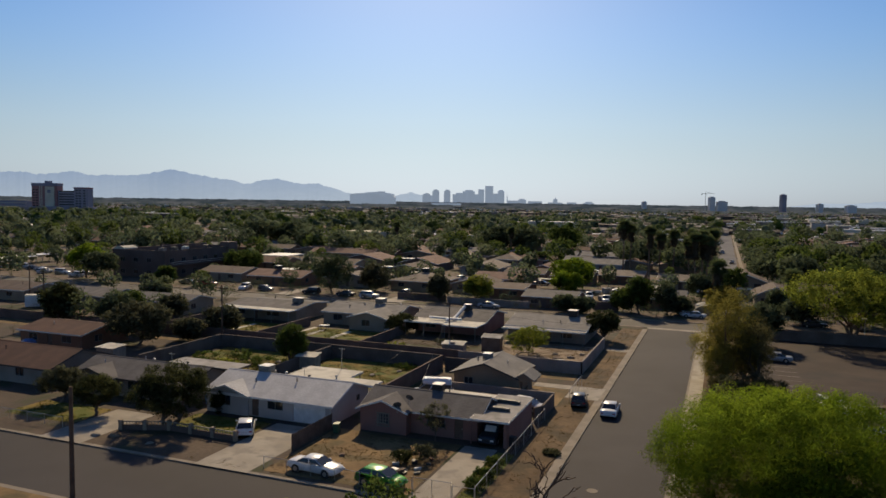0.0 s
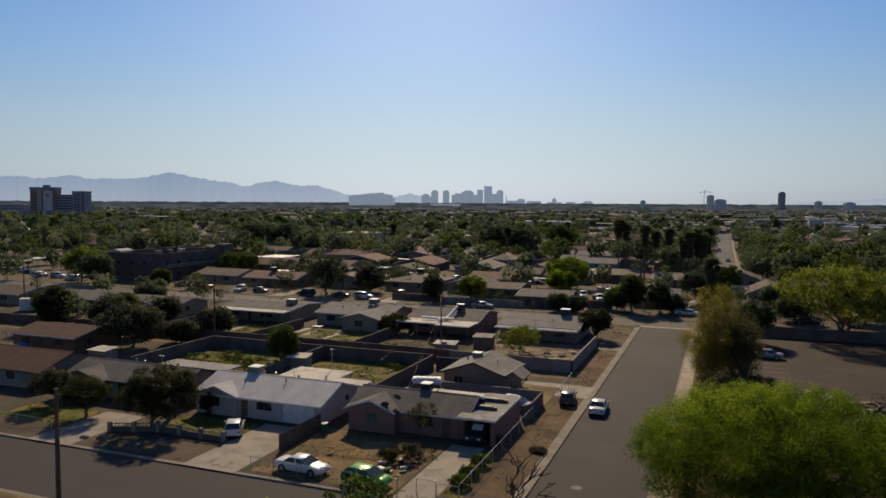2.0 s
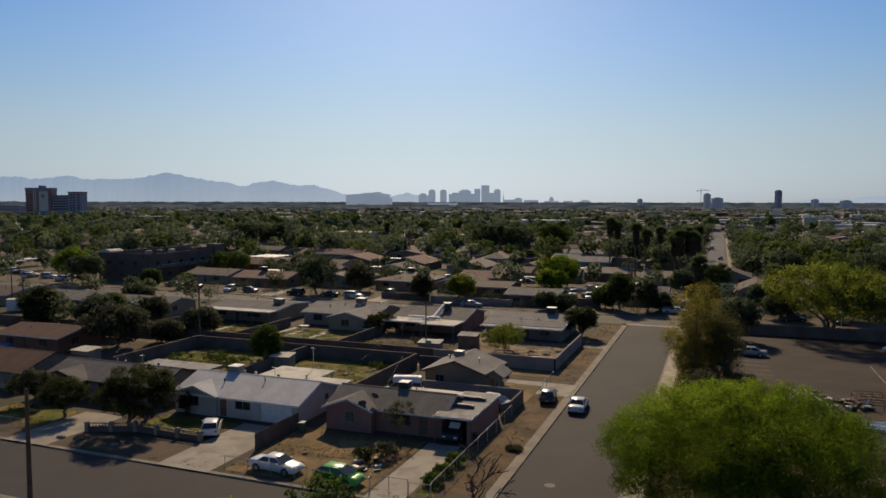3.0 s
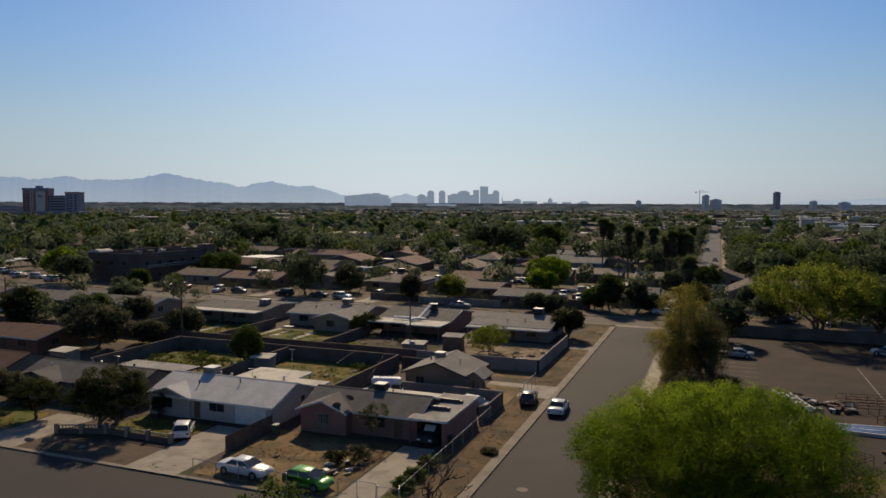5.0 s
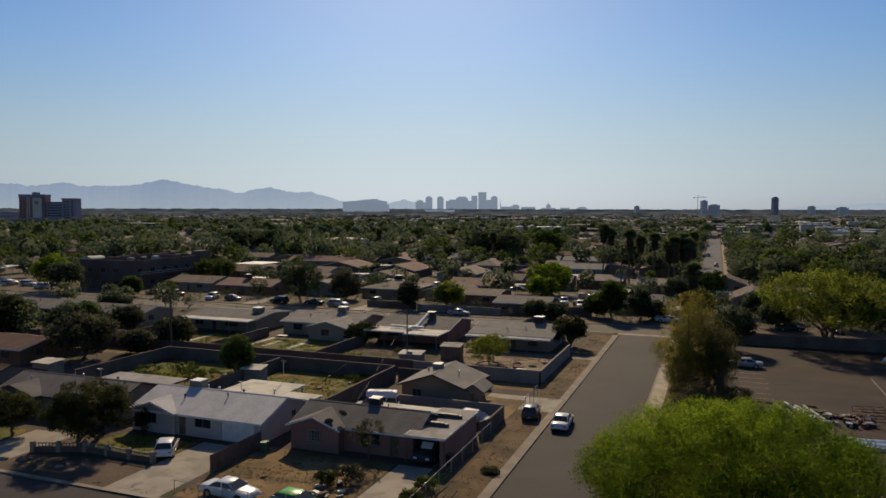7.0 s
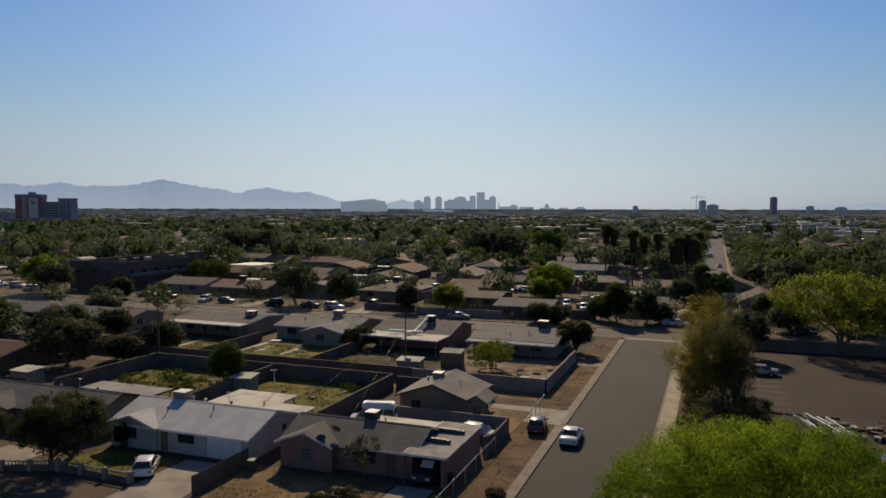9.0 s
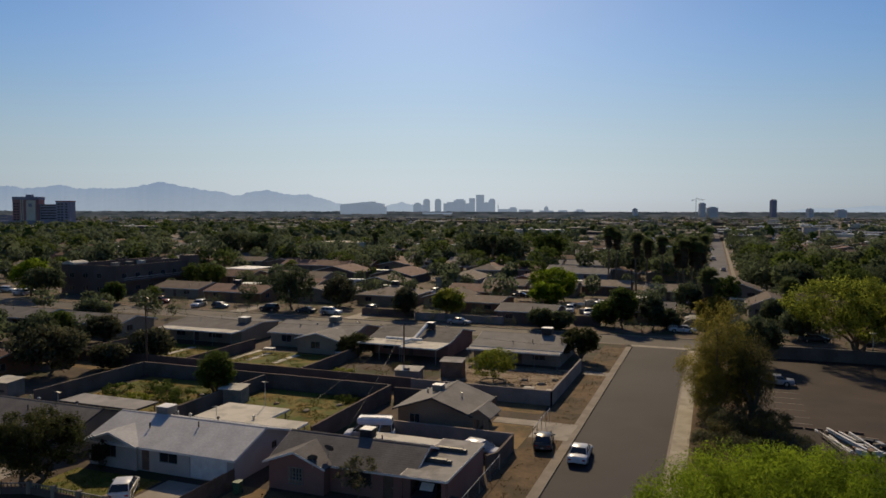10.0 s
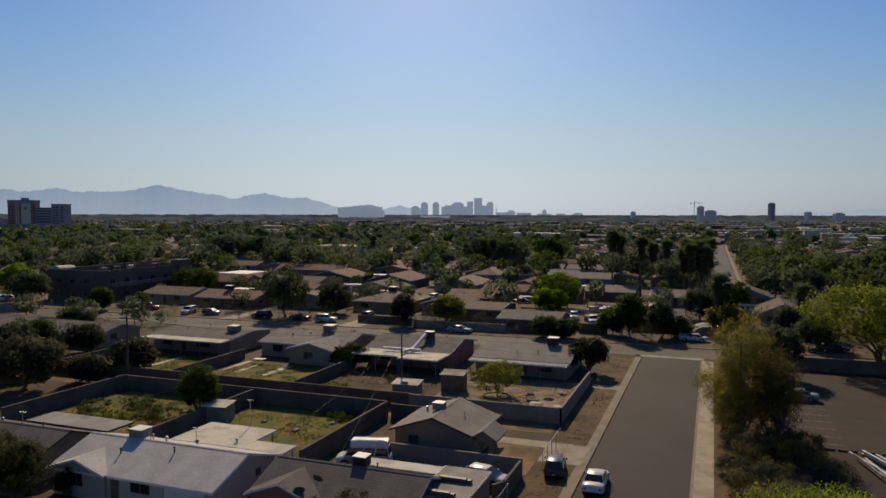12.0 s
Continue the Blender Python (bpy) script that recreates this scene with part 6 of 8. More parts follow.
def table(x, y, rz, label):
    t = thing("patio_table", x, y, G, label, "table", rz=rz, group="patio tables")
    part("tabletop", boxes((-0.9, 0.9, -0.5, 0.5, 0.7, 0.75), bevel=0.01), TRIM_W, t)
    for ax_ in (-0.8, 0.8):
        for ay_ in (-0.4, 0.4):
            part("leg", boxes((ax_ - 0.03, ax_ + 0.03, ay_ - 0.03, ay_ + 0.03, 0, 0.7)), STEEL, t)
    return t


table(-55.2, 115.0, 5, "white patio table behind the house")
table(-42.5, 116.0, 30, "white patio table by the shrubs")
table(-76.0, 114.6, 0, "white patio table on the grass")
table(-40.2, 97.0, 20, "pale broken table lying in the alley")
sail = thing("boat", -45.6, 97.0, G, "pale upturned boat in the alley", "boat", rz=8)
b = bmesh.new()
prism(b, [(-0.75, 0.0), (-0.6, 0.45), (0, 0.6), (0.6, 0.45), (0.75, 0.0)], "x", -2.0, 1.6)
part("hull", b, COOLER, sail)
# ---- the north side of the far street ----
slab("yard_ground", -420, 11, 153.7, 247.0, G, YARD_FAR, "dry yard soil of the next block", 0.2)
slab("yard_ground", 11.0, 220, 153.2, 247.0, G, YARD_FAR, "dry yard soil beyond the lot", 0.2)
N_ROWS = (
    (-112, -95, 170, 181, 2.5, 4.0, "x", STUCCO_R, ROOF_RB, "house with a red-brown hip-like shingle roof"),
    (-91, -76, 176, 190, 2.5, 4.0, "y", STUCCO_T, ROOF_TN, "tan house half hidden by trees"),
    (-44.0, -32.5, 171.5, 185, 2.6, 3.5, "x", STUCCO_R, ROOF_BR, "rust-coloured house with a low tan roof"),
    (-29.5, -17.6, 160.0, 171, 2.6, 3.7, "x", STUCCO_D, ROOF_G, "dark house behind a wall and trees"),
    (-5.0, 5.0, 170, 183, 2.5, 4.0, "x", STUCCO_B, ROOF_G, "brown stone-fronted house with grey shingles"),
    (20.2, 29.4, 186, 199, 2.7, 4.9, "y", STUCCO_T, ROOF_BR, "tan house with a brown gable facing the street"),
    (-131, -116, 172, 184, 2.5, 3.9, "x", STUCCO_T, ROOF_BR, "tan house with brown shingles"),
    (-86.0, -73.0, 205, 217, 2.6, 4.4, "y", STUCCO_D, ROOF_BR, "dark house with a wide brown gable"),
    (-68.0, -55.0, 224, 240, 2.6, 4.4, "y", STUCCO_BL, ROOF_TN, "blue-grey house with a tan gable roof"),
    (-92.0, -78.0, 228, 245, 2.7, 4.7, "y", STUCCO_D, ROOF_RB, "house with a broad red-brown roof"),
    (-117, -100, 232, 246, 2.7, 4.8, "y", STUCCO_D, ROOF_RB, "large house with a broad red-brown roof"),
    (-34.5, -20.0, 258, 268, 2.7, 4.3, "x", STUCCO_BL, ROOF_LG, "pale blue-grey house with a light roof"),
    (-146, -118, 258, 268, 2.7, 4.4, "x", STUCCO_B, ROOF_RB, "long low building with a red-brown roof"),
    (-45.5, -36.5, 227, 240, 2.6, 4.3, "y", STUCCO_R, ROOF_RB, "rust-coloured house with a red-brown gable"),
    (14.3, 24.5, 221, 233, 2.6, 4.6, "y", STUCCO_B, ROOF_BR, "brown gabled house with white fascia boards"),
    (-53.5, -43.5, 178, 190, 2.5, 4.0, "y", STUCCO_B, ROOF_BR, "brown house with a brown gable roof"),
    (-106, -92, 192, 203, 2.5, 4.0, "x", STUCCO_B, ROOF_RB, "house with a red-brown shingle roof"),
    (-53.0, -39.0, 194, 205, 2.5, 4.0, "x", STUCCO_T, ROOF_RB, "tan house with a red-brown roof"),
    (-140, -126, 208, 220, 2.5, 4.2, "x", STUCCO_B, ROOF_RD, "house with a red-brown roof"),
    (-34.5, -22.5, 211, 221, 2.5, 4.0, "x", STUCCO_B, ROOF_BR, "brown house with a low brown roof"),
    (37.5, 50.0, 186, 198, 2.6, 4.2, "x", STUCCO_B, ROOF_BR, "brown house beyond the trees"),
    (-49.0, -37.0, 212, 222, 2.6, 4.0, "x", STUCCO_T, ROOF_BR, "tan house with brown shingles"),
    (-22.0, -9.0, 219, 231, 2.6, 3.9, "x", STUCCO_R, ROOF_TN, "long rust-coloured house with a pale roof"),
    (-120, -100, 208, 222, 2.6, 4.4, "x", STUCCO_T, ROOF_BR, "wide house with a brown roof"),
    (-4.0, 8.0, 212, 223, 2.6, 4.0, "x", STUCCO_T, ROOF_TN, "tan house with a pale shingle roof"),
    (-106, -89, 116.5, 126, 2.5, 3.7, "x", STUCCO_T, ROOF_G, "low tan house with a grey roof"),
    (-128, -110, 117, 128, 2.5, 3.7, "x", STUCCO_G, ROOF_G, "low grey stucco house with a dull roof"),
    (-152, -134, 117, 128, 2.5, 3.8, "x", STUCCO_T, ROOF_BR, "low tan house with a brown roof"),
    (-92.0, -79.0, 82.5, 92, 2.5, 3.6, "x", STUCCO_R, ROOF_RD, "low building with a red-brown roof"),
    (-116, -98, 66, 76, 2.4, 3.9, "x", STUCCO_T, ROOF_RD, "house with a red-brown shingle roof"),
    (-146, -126, 66, 76, 2.4, 3.9, "x", STUCCO_T, ROOF_BR, "house with a brown shingle roof"),
)
for k, (a, b_, c, d_, e, f_, ax, wm, rm, lab) in enumerate(N_ROWS):
    wide = b_ - a
    house(a, b_, c, d_, e, f_, ax, wm, rm, lab, seed=50 + k, vents=2,
          south=[(W_, a + wide * 0.14, a + wide * 0.14 + 1.8, 0.9, 2.0), (D_, a + wide * 0.45, a + wide * 0.45 + 0.95, 0.05, 2.1), (W_, a + wide * 0.68, a + wide * 0.68 + 2.0, 0.9, 2.0)],
          east=[(W_, c + 2.5, c + 4.0, 0.9, 2.0)])

hip_house(-70.5, -56.5, 176, 191, 2.6, 4.5, STUCCO_B, ROOF_TN, "brown house with a broad pale tan hipped roof")
hip_house(26.0, 38.0, 203, 213, 2.6, 4.2, STUCCO_T, ROOF_BR, "tan house with a brown hipped roof")
hip_house(-68.0, -58.5, 260, 269, 2.7, 4.6, STUCCO_T, ROOF_TN, "small pale house with a hipped roof")
hip_house(-100.5, -89.0, 181, 190, 2.6, 4.3, STUCCO_T, ROOF_TN, "tan house with a low hipped roof behind trees")
cooler(-63.6, 184.0, 4.3, "dark evaporative cooler on a hipped roof", BLACK, 1.6, 1.0)
cooler(-105.5, 175.0, 3.95, "dark evaporative cooler on a red-brown roof", BLACK, 1.6, 1.0)


def umbrella(x, y, label, r=1.7, h=2.5):
    """A garden umbrella: a pole on a foot and an eight-sided canopy."""
    t = thing("garden_umbrella", x, y, G, label, "umbrella")
    part("foot", rod(bmesh.new(), (0, 0, 0), (0, 0, 0.1), 0.3, 0.26, n=12), STEEL, t)
    part("pole", rod(bmesh.new(), (0, 0, 0.1), (0, 0, h), 0.025, n=8), STEEL, t)
    c = bmesh.new()
    ring = lambda q, z: [c.verts.new((q * math.cos(math.pi * k / 4), q * math.sin(math.pi * k / 4), z)) for k in range(8)]
    rows = [ring(r, h - 0.75), ring(r, h - 0.55), ring(r * 0.55, h - 0.2), ring(0.06, h)]
    for lo, hi in zip(rows, rows[1:]):
        for k in range(8):
            c.faces.new((lo[k], lo[(k + 1) % 8], hi[(k + 1) % 8], hi[k]))
    c.faces.new(rows[-1]), c.faces.new(rows[0][::-1])
    bmesh.ops.recalc_face_normals(c, faces=c.faces)
    part("canopy", c, FLAT_W, t)
    return t


umbrella(9.2, 168.0, "pale garden umbrella open in a front yard")

# two-storey apartment block
apt = thing("apartment_block", -150.0, 184.5, G, "dark two-storey apartment block with a flat roof", "apartment building")
b = bmesh.new()
holes_e = [(-14.5 + 5 * i, -12.7 + 5 * i, z0, z0 + 1.3) for i in range(6) for z0 in (1.0, 4.6)]
holes_s = [(-7 + 5 * i, -5.2 + 5 * i, z0, z0 + 1.3) for i in range(3) for z0 in (1.0, 4.6)]
wall_panel(b, "y", 9.7, -16.5, 16.5, 0, 8.2, 0.3, holes_e)
wall_panel(b, "y", -10, -16.5, 16.5, 0, 8.2, 0.3)
wall_panel(b, "x", -16.5, -9.7, 9.7, 0, 8.2, 0.3, holes_s)
wall_panel(b, "x", 16.2, -9.7, 9.7, 0, 8.2, 0.3)
part("wall", b, STUCCO_D, apt)
part("roof", boxes((-9.7, 9.7, -16.2, 16.2, 6.9, 7.1)), ROOF_BR, apt)
part("roof_screen", boxes((-1.2, -0.9, -15.5, 15.5, 7.1, 8.9), bevel=0.02), STUCCO_D, apt)
part("roof_screen", boxes((-9.4, 9.4, 3.0, 3.3, 7.1, 8.8), bevel=0.02), STUCCO_D, apt)
part("stair_tower", boxes((7.0, 10.6, 12.0, 16.8, 0, 9.6), bevel=0.05), STUCCO_D, apt)
vault = bmesh.new()
prism(vault, [(-7.6 + 2.2 * math.cos(math.pi * k / 10), 8.2 + 0.9 * math.sin(math.pi * k / 10)) for k in range(11)], "y", -16.4, -11.0)
part("vaulted_canopy", vault, FLAT_W, apt, "pale vaulted canopy")
for k in range(5):
    part("roof_unit", boxes((2.5, 4.3, -11 + 5 * k, -9.4 + 5 * k, 7.1, 8.6), bevel=0.04), (COOLER, DUCT_D, STEEL)[k % 3], apt)
part("walkway", boxes((10.0, 11.4, -15, 15, 3.6, 3.8)), STUCCO_D, apt)
part("railing", boxes((11.3, 11.36, -15, 15, 4.75, 4.82), (11.3, 11.36, -15, 15, 4.2, 4.25)), TRIM_W, apt)
for u0, u1, z0, z1 in holes_e:
    window(apt, "y", 9.95, u0, u1, z0, z1, 1)
for u0, u1, z0, z1 in holes_s:
    window(apt, "x", -16.45, u0, u1, z0, z1, -1)

# ---- the town beyond: streets, houses, trees ----
for k in range(1, 5):
    y = 247.0 + 103 * (k - 1)
    slab("road", -900, 260, y, y + 9, 0.006, ASPHALT, "far asphalt street", category="road")
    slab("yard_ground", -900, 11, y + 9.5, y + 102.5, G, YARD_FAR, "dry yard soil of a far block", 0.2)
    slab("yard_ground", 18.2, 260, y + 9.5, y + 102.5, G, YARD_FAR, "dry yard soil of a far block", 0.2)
slab("pavement", 19.1, 20.4, 256, 1100, G + 0.01, KERB, "pale concrete footpath beside the far street", 0.1, "pavement")
slab("road", 10.6, 18.6, 256, 1100, 0.014, FAR_ROAD, "pale grey street running far into the town", category="road", thick=0.05)

KINDS = []
for k, (w_, d_, ax, wm, rm, lab) in enumerate(((14, 10, "x", STUCCO_T, ROOF_BR, "far tan house with a brown roof"), (12, 13, "y", STUCCO_B, ROOF_TN, "far brown house with a tan gable roof"),
                                               (15, 9, "x", STUCCO_W, ROOF_LG, "far white house with a pale roof"), (13, 10, "x", STUCCO_P, ROOF_RD, "far house with a red-brown roof"),
                                               (14, 11, "y", STUCCO_B, ROOF_RB, "far house with a red-brown gable roof"))):
    KINDS.append((w_, d_, ax, wm, rm, lab))


def in_view(x, y, pad=25):
    """Roughly within the sweep that the camera's flight looks over."""
    u, v = x - 14, y + 5
    ahead, side = -0.36 * u + 0.93 * v, 0.93 * u + 0.36 * v
    return ahead > 20 and abs(side) < 0.63 * ahead + pad


protos = {}
far_rng = random.Random(11)
used = [(a, b_, c, d_) for a, b_, c, d_, *_ in N_ROWS]
for row in range(1, 4):
    y = 256.5 + 103 * (row - 1)
    for side in (18, 46, 80):
        for i in range(-34, 12):
            x = i * 17.0 + far_rng.uniform(-1.5, 1.5)
            yy = y + side + far_rng.uniform(-3, 3)
            if not in_view(x, yy) or 3 < x < 27:
                continue
            k = far_rng.randrange(5)
            if k not in protos:
                w_, d_, ax, wm, rm, lab = KINDS[k]
                protos[k] = house(x - w_ / 2, x + w_ / 2, yy - d_ / 2, yy + d_ / 2, 2.6, 4.1, ax, wm, rm, lab, vents=1, seed=90 + k, group="far houses",
                                  south=[(W_, x - w_ * 0.3, x - w_ * 0.3 + 1.8, 0.9, 2.0), (W_, x + w_ * 0.15, x + w_ * 0.15 + 1.8, 0.9, 2.0)])
            else:
                copy_thing(protos[k], pose(x, yy, G, 0, 0, far_rng.choice((0, 0, 0, 180))))

# far districts: simple gabled boxes, too far to tell apart
def far_buildings():
    r = np.random.default_rng(5)
    vs, fs = [], []
    for _ in range(1000):
        ahead = 560 * (3000 / 560) ** r.random()
        side = r.uniform(-0.64, 0.64) * ahead
        x, y = 14 - 0.36 * ahead + 0.93 * side, -5 + 0.93 * ahead + 0.36 * side
        if y < 560 or 8 < x < 21:
            continue
        w, d, h = r.uniform(6, 12), r.uniform(4, 8), r.uniform(2.5, 3.5)
        if r.random() < 0.12:
            w, d, h = r.uniform(12, 35), r.uniform(10, 20), r.uniform(4, 8)
        top = h + (1.6 if w < 12 else 0.3)
        b = len(vs)
        vs += [(x - w, y - d, 0), (x + w, y - d, 0), (x + w, y + d, 0), (x - w, y + d, 0), (x - w, y - d, h), (x + w, y - d, h), (x + w, y + d, h), (x - w, y + d, h), (x - w, y, top), (x + w, y, top)]
        fs += [(b, b + 1, b + 5, b + 4), (b + 1, b + 2, b + 6, b + 5), (b + 2, b + 3, b + 7, b + 6), (b + 3, b, b + 4, b + 7), (b + 4, b + 5, b + 9, b + 8), (b + 6, b + 7, b + 8, b + 9), (b + 5, b + 6, b + 9, b + 9), (b + 7, b + 4, b + 8, b + 8)]
    me = bpy.data.meshes.new("far_rooftops")
    me.from_pydata(vs, [], [tuple(dict.fromkeys(f)) for f in fs])
    ob = mesh_part("far_rooftops", me, FAR_ROOF)
    return tagged(ob, "distant low rooftops of the town", "buildings", kind="stuff")


FAR_ROOF = mat("far_roof_mix", (0.085, 0.065, 0.055), (0.30, 0.285, 0.27), 0.9, 0.035, 0.5, 0.0, grain=0.2, lo=0.48, hi=0.6)
far_buildings()


def far_glints():
    """Cars and small sheet roofs scattered through the far town, too far to tell apart."""
    r = np.random.default_rng(17)
    vs, fs = [], []
    for _ in range(900):
        ahead = 420 * (2600 / 420) ** r.random()
        side = r.uniform(-0.62, 0.62) * ahead
        x, y = 14 - 0.36 * ahead + 0.93 * side, -5 + 0.93 * ahead + 0.36 * side
        if y < 300 or 9 < x < 21:
            continue
        w, d = (r.uniform(1.0, 3.5), r.uniform(0.9, 2.4))
        z, h = (0, 1.5) if r.random() < 0.4 else (r.uniform(2.6, 4.5), 0.5)
        b = len(vs)
        vs += [(x - w, y - d, z), (x + w, y - d, z), (x + w, y + d, z), (x - w, y + d, z), (x - w * 0.9, y - d * 0.9, z + h), (x + w * 0.9, y - d * 0.9, z + h), (x + w * 0.9, y + d * 0.9, z + h), (x - w * 0.9, y + d * 0.9, z + h)]
        fs += [(b, b + 1, b + 5, b + 4), (b + 1, b + 2, b + 6, b + 5), (b + 2, b + 3, b + 7, b + 6), (b + 3, b, b + 4, b + 7), (b + 4, b + 5, b + 6, b + 7)]
    return tagged(mesh_part("far_sheds_and_cars", np_mesh("far_sheds_and_cars", vs, fs), TRIM_W), "distant white cars and small pale sheds", "town clutter", kind="stuff")


far_glints()


def far_trees(name, count, near, far, quads, size, leaf, seed, label, hmin=4.5, hmax=9.5, clear=(), west=None, band=None, clumps=0):
    """Many far trees in one mesh: a short trunk and a ragged crown of leaf sprays each."""
    r = np.random.default_rng(seed)
    V, F, N, n = [], [], [], 0
    g = np.linspace(-1, 1, 3)
    pts = [(a, b, c) for a in g for b in g for c in g if max(abs(a), abs(b), abs(c)) == 1]
    place = {p: i for i, p in enumerate(pts)}
    cube = []
    for axis in range(3):
        for s in (-1.0, 1.0):
            for a0 in (-1.0, 0.0):
                for b0 in (-1.0, 0.0):
                    ring = [(a0, b0), (a0 + 1, b0), (a0 + 1, b0 + 1), (a0, b0 + 1)]
                    q = [place[tuple(np.insert(np.array(p), axis, s))] for p in ring]
                    cube.append(q if (s > 0) != (axis == 1) else q[::-1])
    cube, ball = np.array(cube), np.array(pts)
    ball = ball / np.linalg.norm(ball, axis=1, keepdims=True)
    made = 0
    while made < count:
        ahead = near * (far / near) ** (r.random() ** 0.8)
        side = r.uniform(-0.66, 0.66) * ahead
        x, y = 14 - 0.36 * ahead + 0.93 * side, -5 + 0.93 * ahead + 0.36 * side
        if band and not (band[0] < x < band[1] and band[2] < y < band[3]):
            continue
        if name == "town_trees" and side > 0.2 * ahead and r.random() < 0.55:
            continue
        if west is not None and x > west:
            continue
        if 9.0 < x < 21.5 and y > 244:
            continue
        if any(a - 1 < x < b + 1 and c - 1.5 < y < d + 1 for a, b, c, d in clear) or any(0 < (y - s) < 9.5 for s in (144, 247, 350, 453, 556)):
            continue
        h = r.uniform(hmin, hmax)
        rad = h * r.uniform(0.32, 0.6)
        c = r.normal(0, 1, (quads, 3))
        c /= np.linalg.norm(c, axis=1, keepdims=True)
        lob = r.normal(0, 1, (4, 3))
        lob /= np.linalg.norm(lob, axis=1, keepdims=True)
        k = 0.55 + 0.5 * np.clip((c @ lob.T).max(1), 0, 1)
        c = c * (k * (0.45 + 0.55 * r.random(quads) ** 0.5))[:, None] * (rad, rad, h * 0.40) + (x, y, h * 0.6)
        u, v = r.normal(0, 1, (quads, 3)), r.normal(0, 1, (quads, 3))
        u /= np.linalg.norm(u, axis=1, keepdims=True)
        v = np.cross(u, v)
        v /= np.linalg.norm(v, axis=1, keepdims=True)
        s = size * h / 7 * r.uniform(0.6, 1.3, (quads, 1))
        V.append(np.stack([c - u * s, c + v * s * 0.7, c + u * s, c - v * s * 0.7], 1).reshape(-1, 3))
        t = 0.14 * h / 7
        V.append(np.array([(x - t, y, 0), (x + t, y, 0), (x + t * 0.6, y, h * 0.6), (x - t * 0.6, y, h * 0.6), (x, y - t, 0), (x, y + t, 0), (x, y + t * 0.6, h * 0.6), (x, y - t * 0.6, h * 0.6)]))
        F.append(np.arange(n, n + 4 * quads + 8).reshape(-1, 4))
        out = np.concatenate([np.repeat(c, 4, 0), V[-1]]) - (x, y, h * 0.45)
        N.append(out / (np.linalg.norm(out, axis=1, keepdims=True) + 1e-9) + (0, 0, 1.0))
        n += 4 * quads + 8
        for k_ in range(clumps):
            d = r.normal(0, 1, 3)
            d /= np.linalg.norm(d)
            cr = rad * r.uniform(0.32, 0.5)
            lump = ball * r.uniform(0.72, 1.22, (len(ball), 1)) * (cr, cr, cr * 0.85)
            V.append(lump + (x + d[0] * rad * 0.5, y + d[1] * rad * 0.5, h * (0.58 + 0.18 * d[2])))
            F.append(cube + n)
            N.append(ball + (0, 0, 0.35))
            n += len(ball)
        made += 1
    me = np_mesh(name, np.concatenate(V), np.concatenate(F))
    nn = np.concatenate(N)
    me.normals_split_custom_set_from_vertices((nn / (np.linalg.norm(nn, axis=1, keepdims=True) + 1e-9)).tolist())
    ob = mesh_part(name, me, leaf)
    return tagged(ob, label, "trees", kind="stuff")


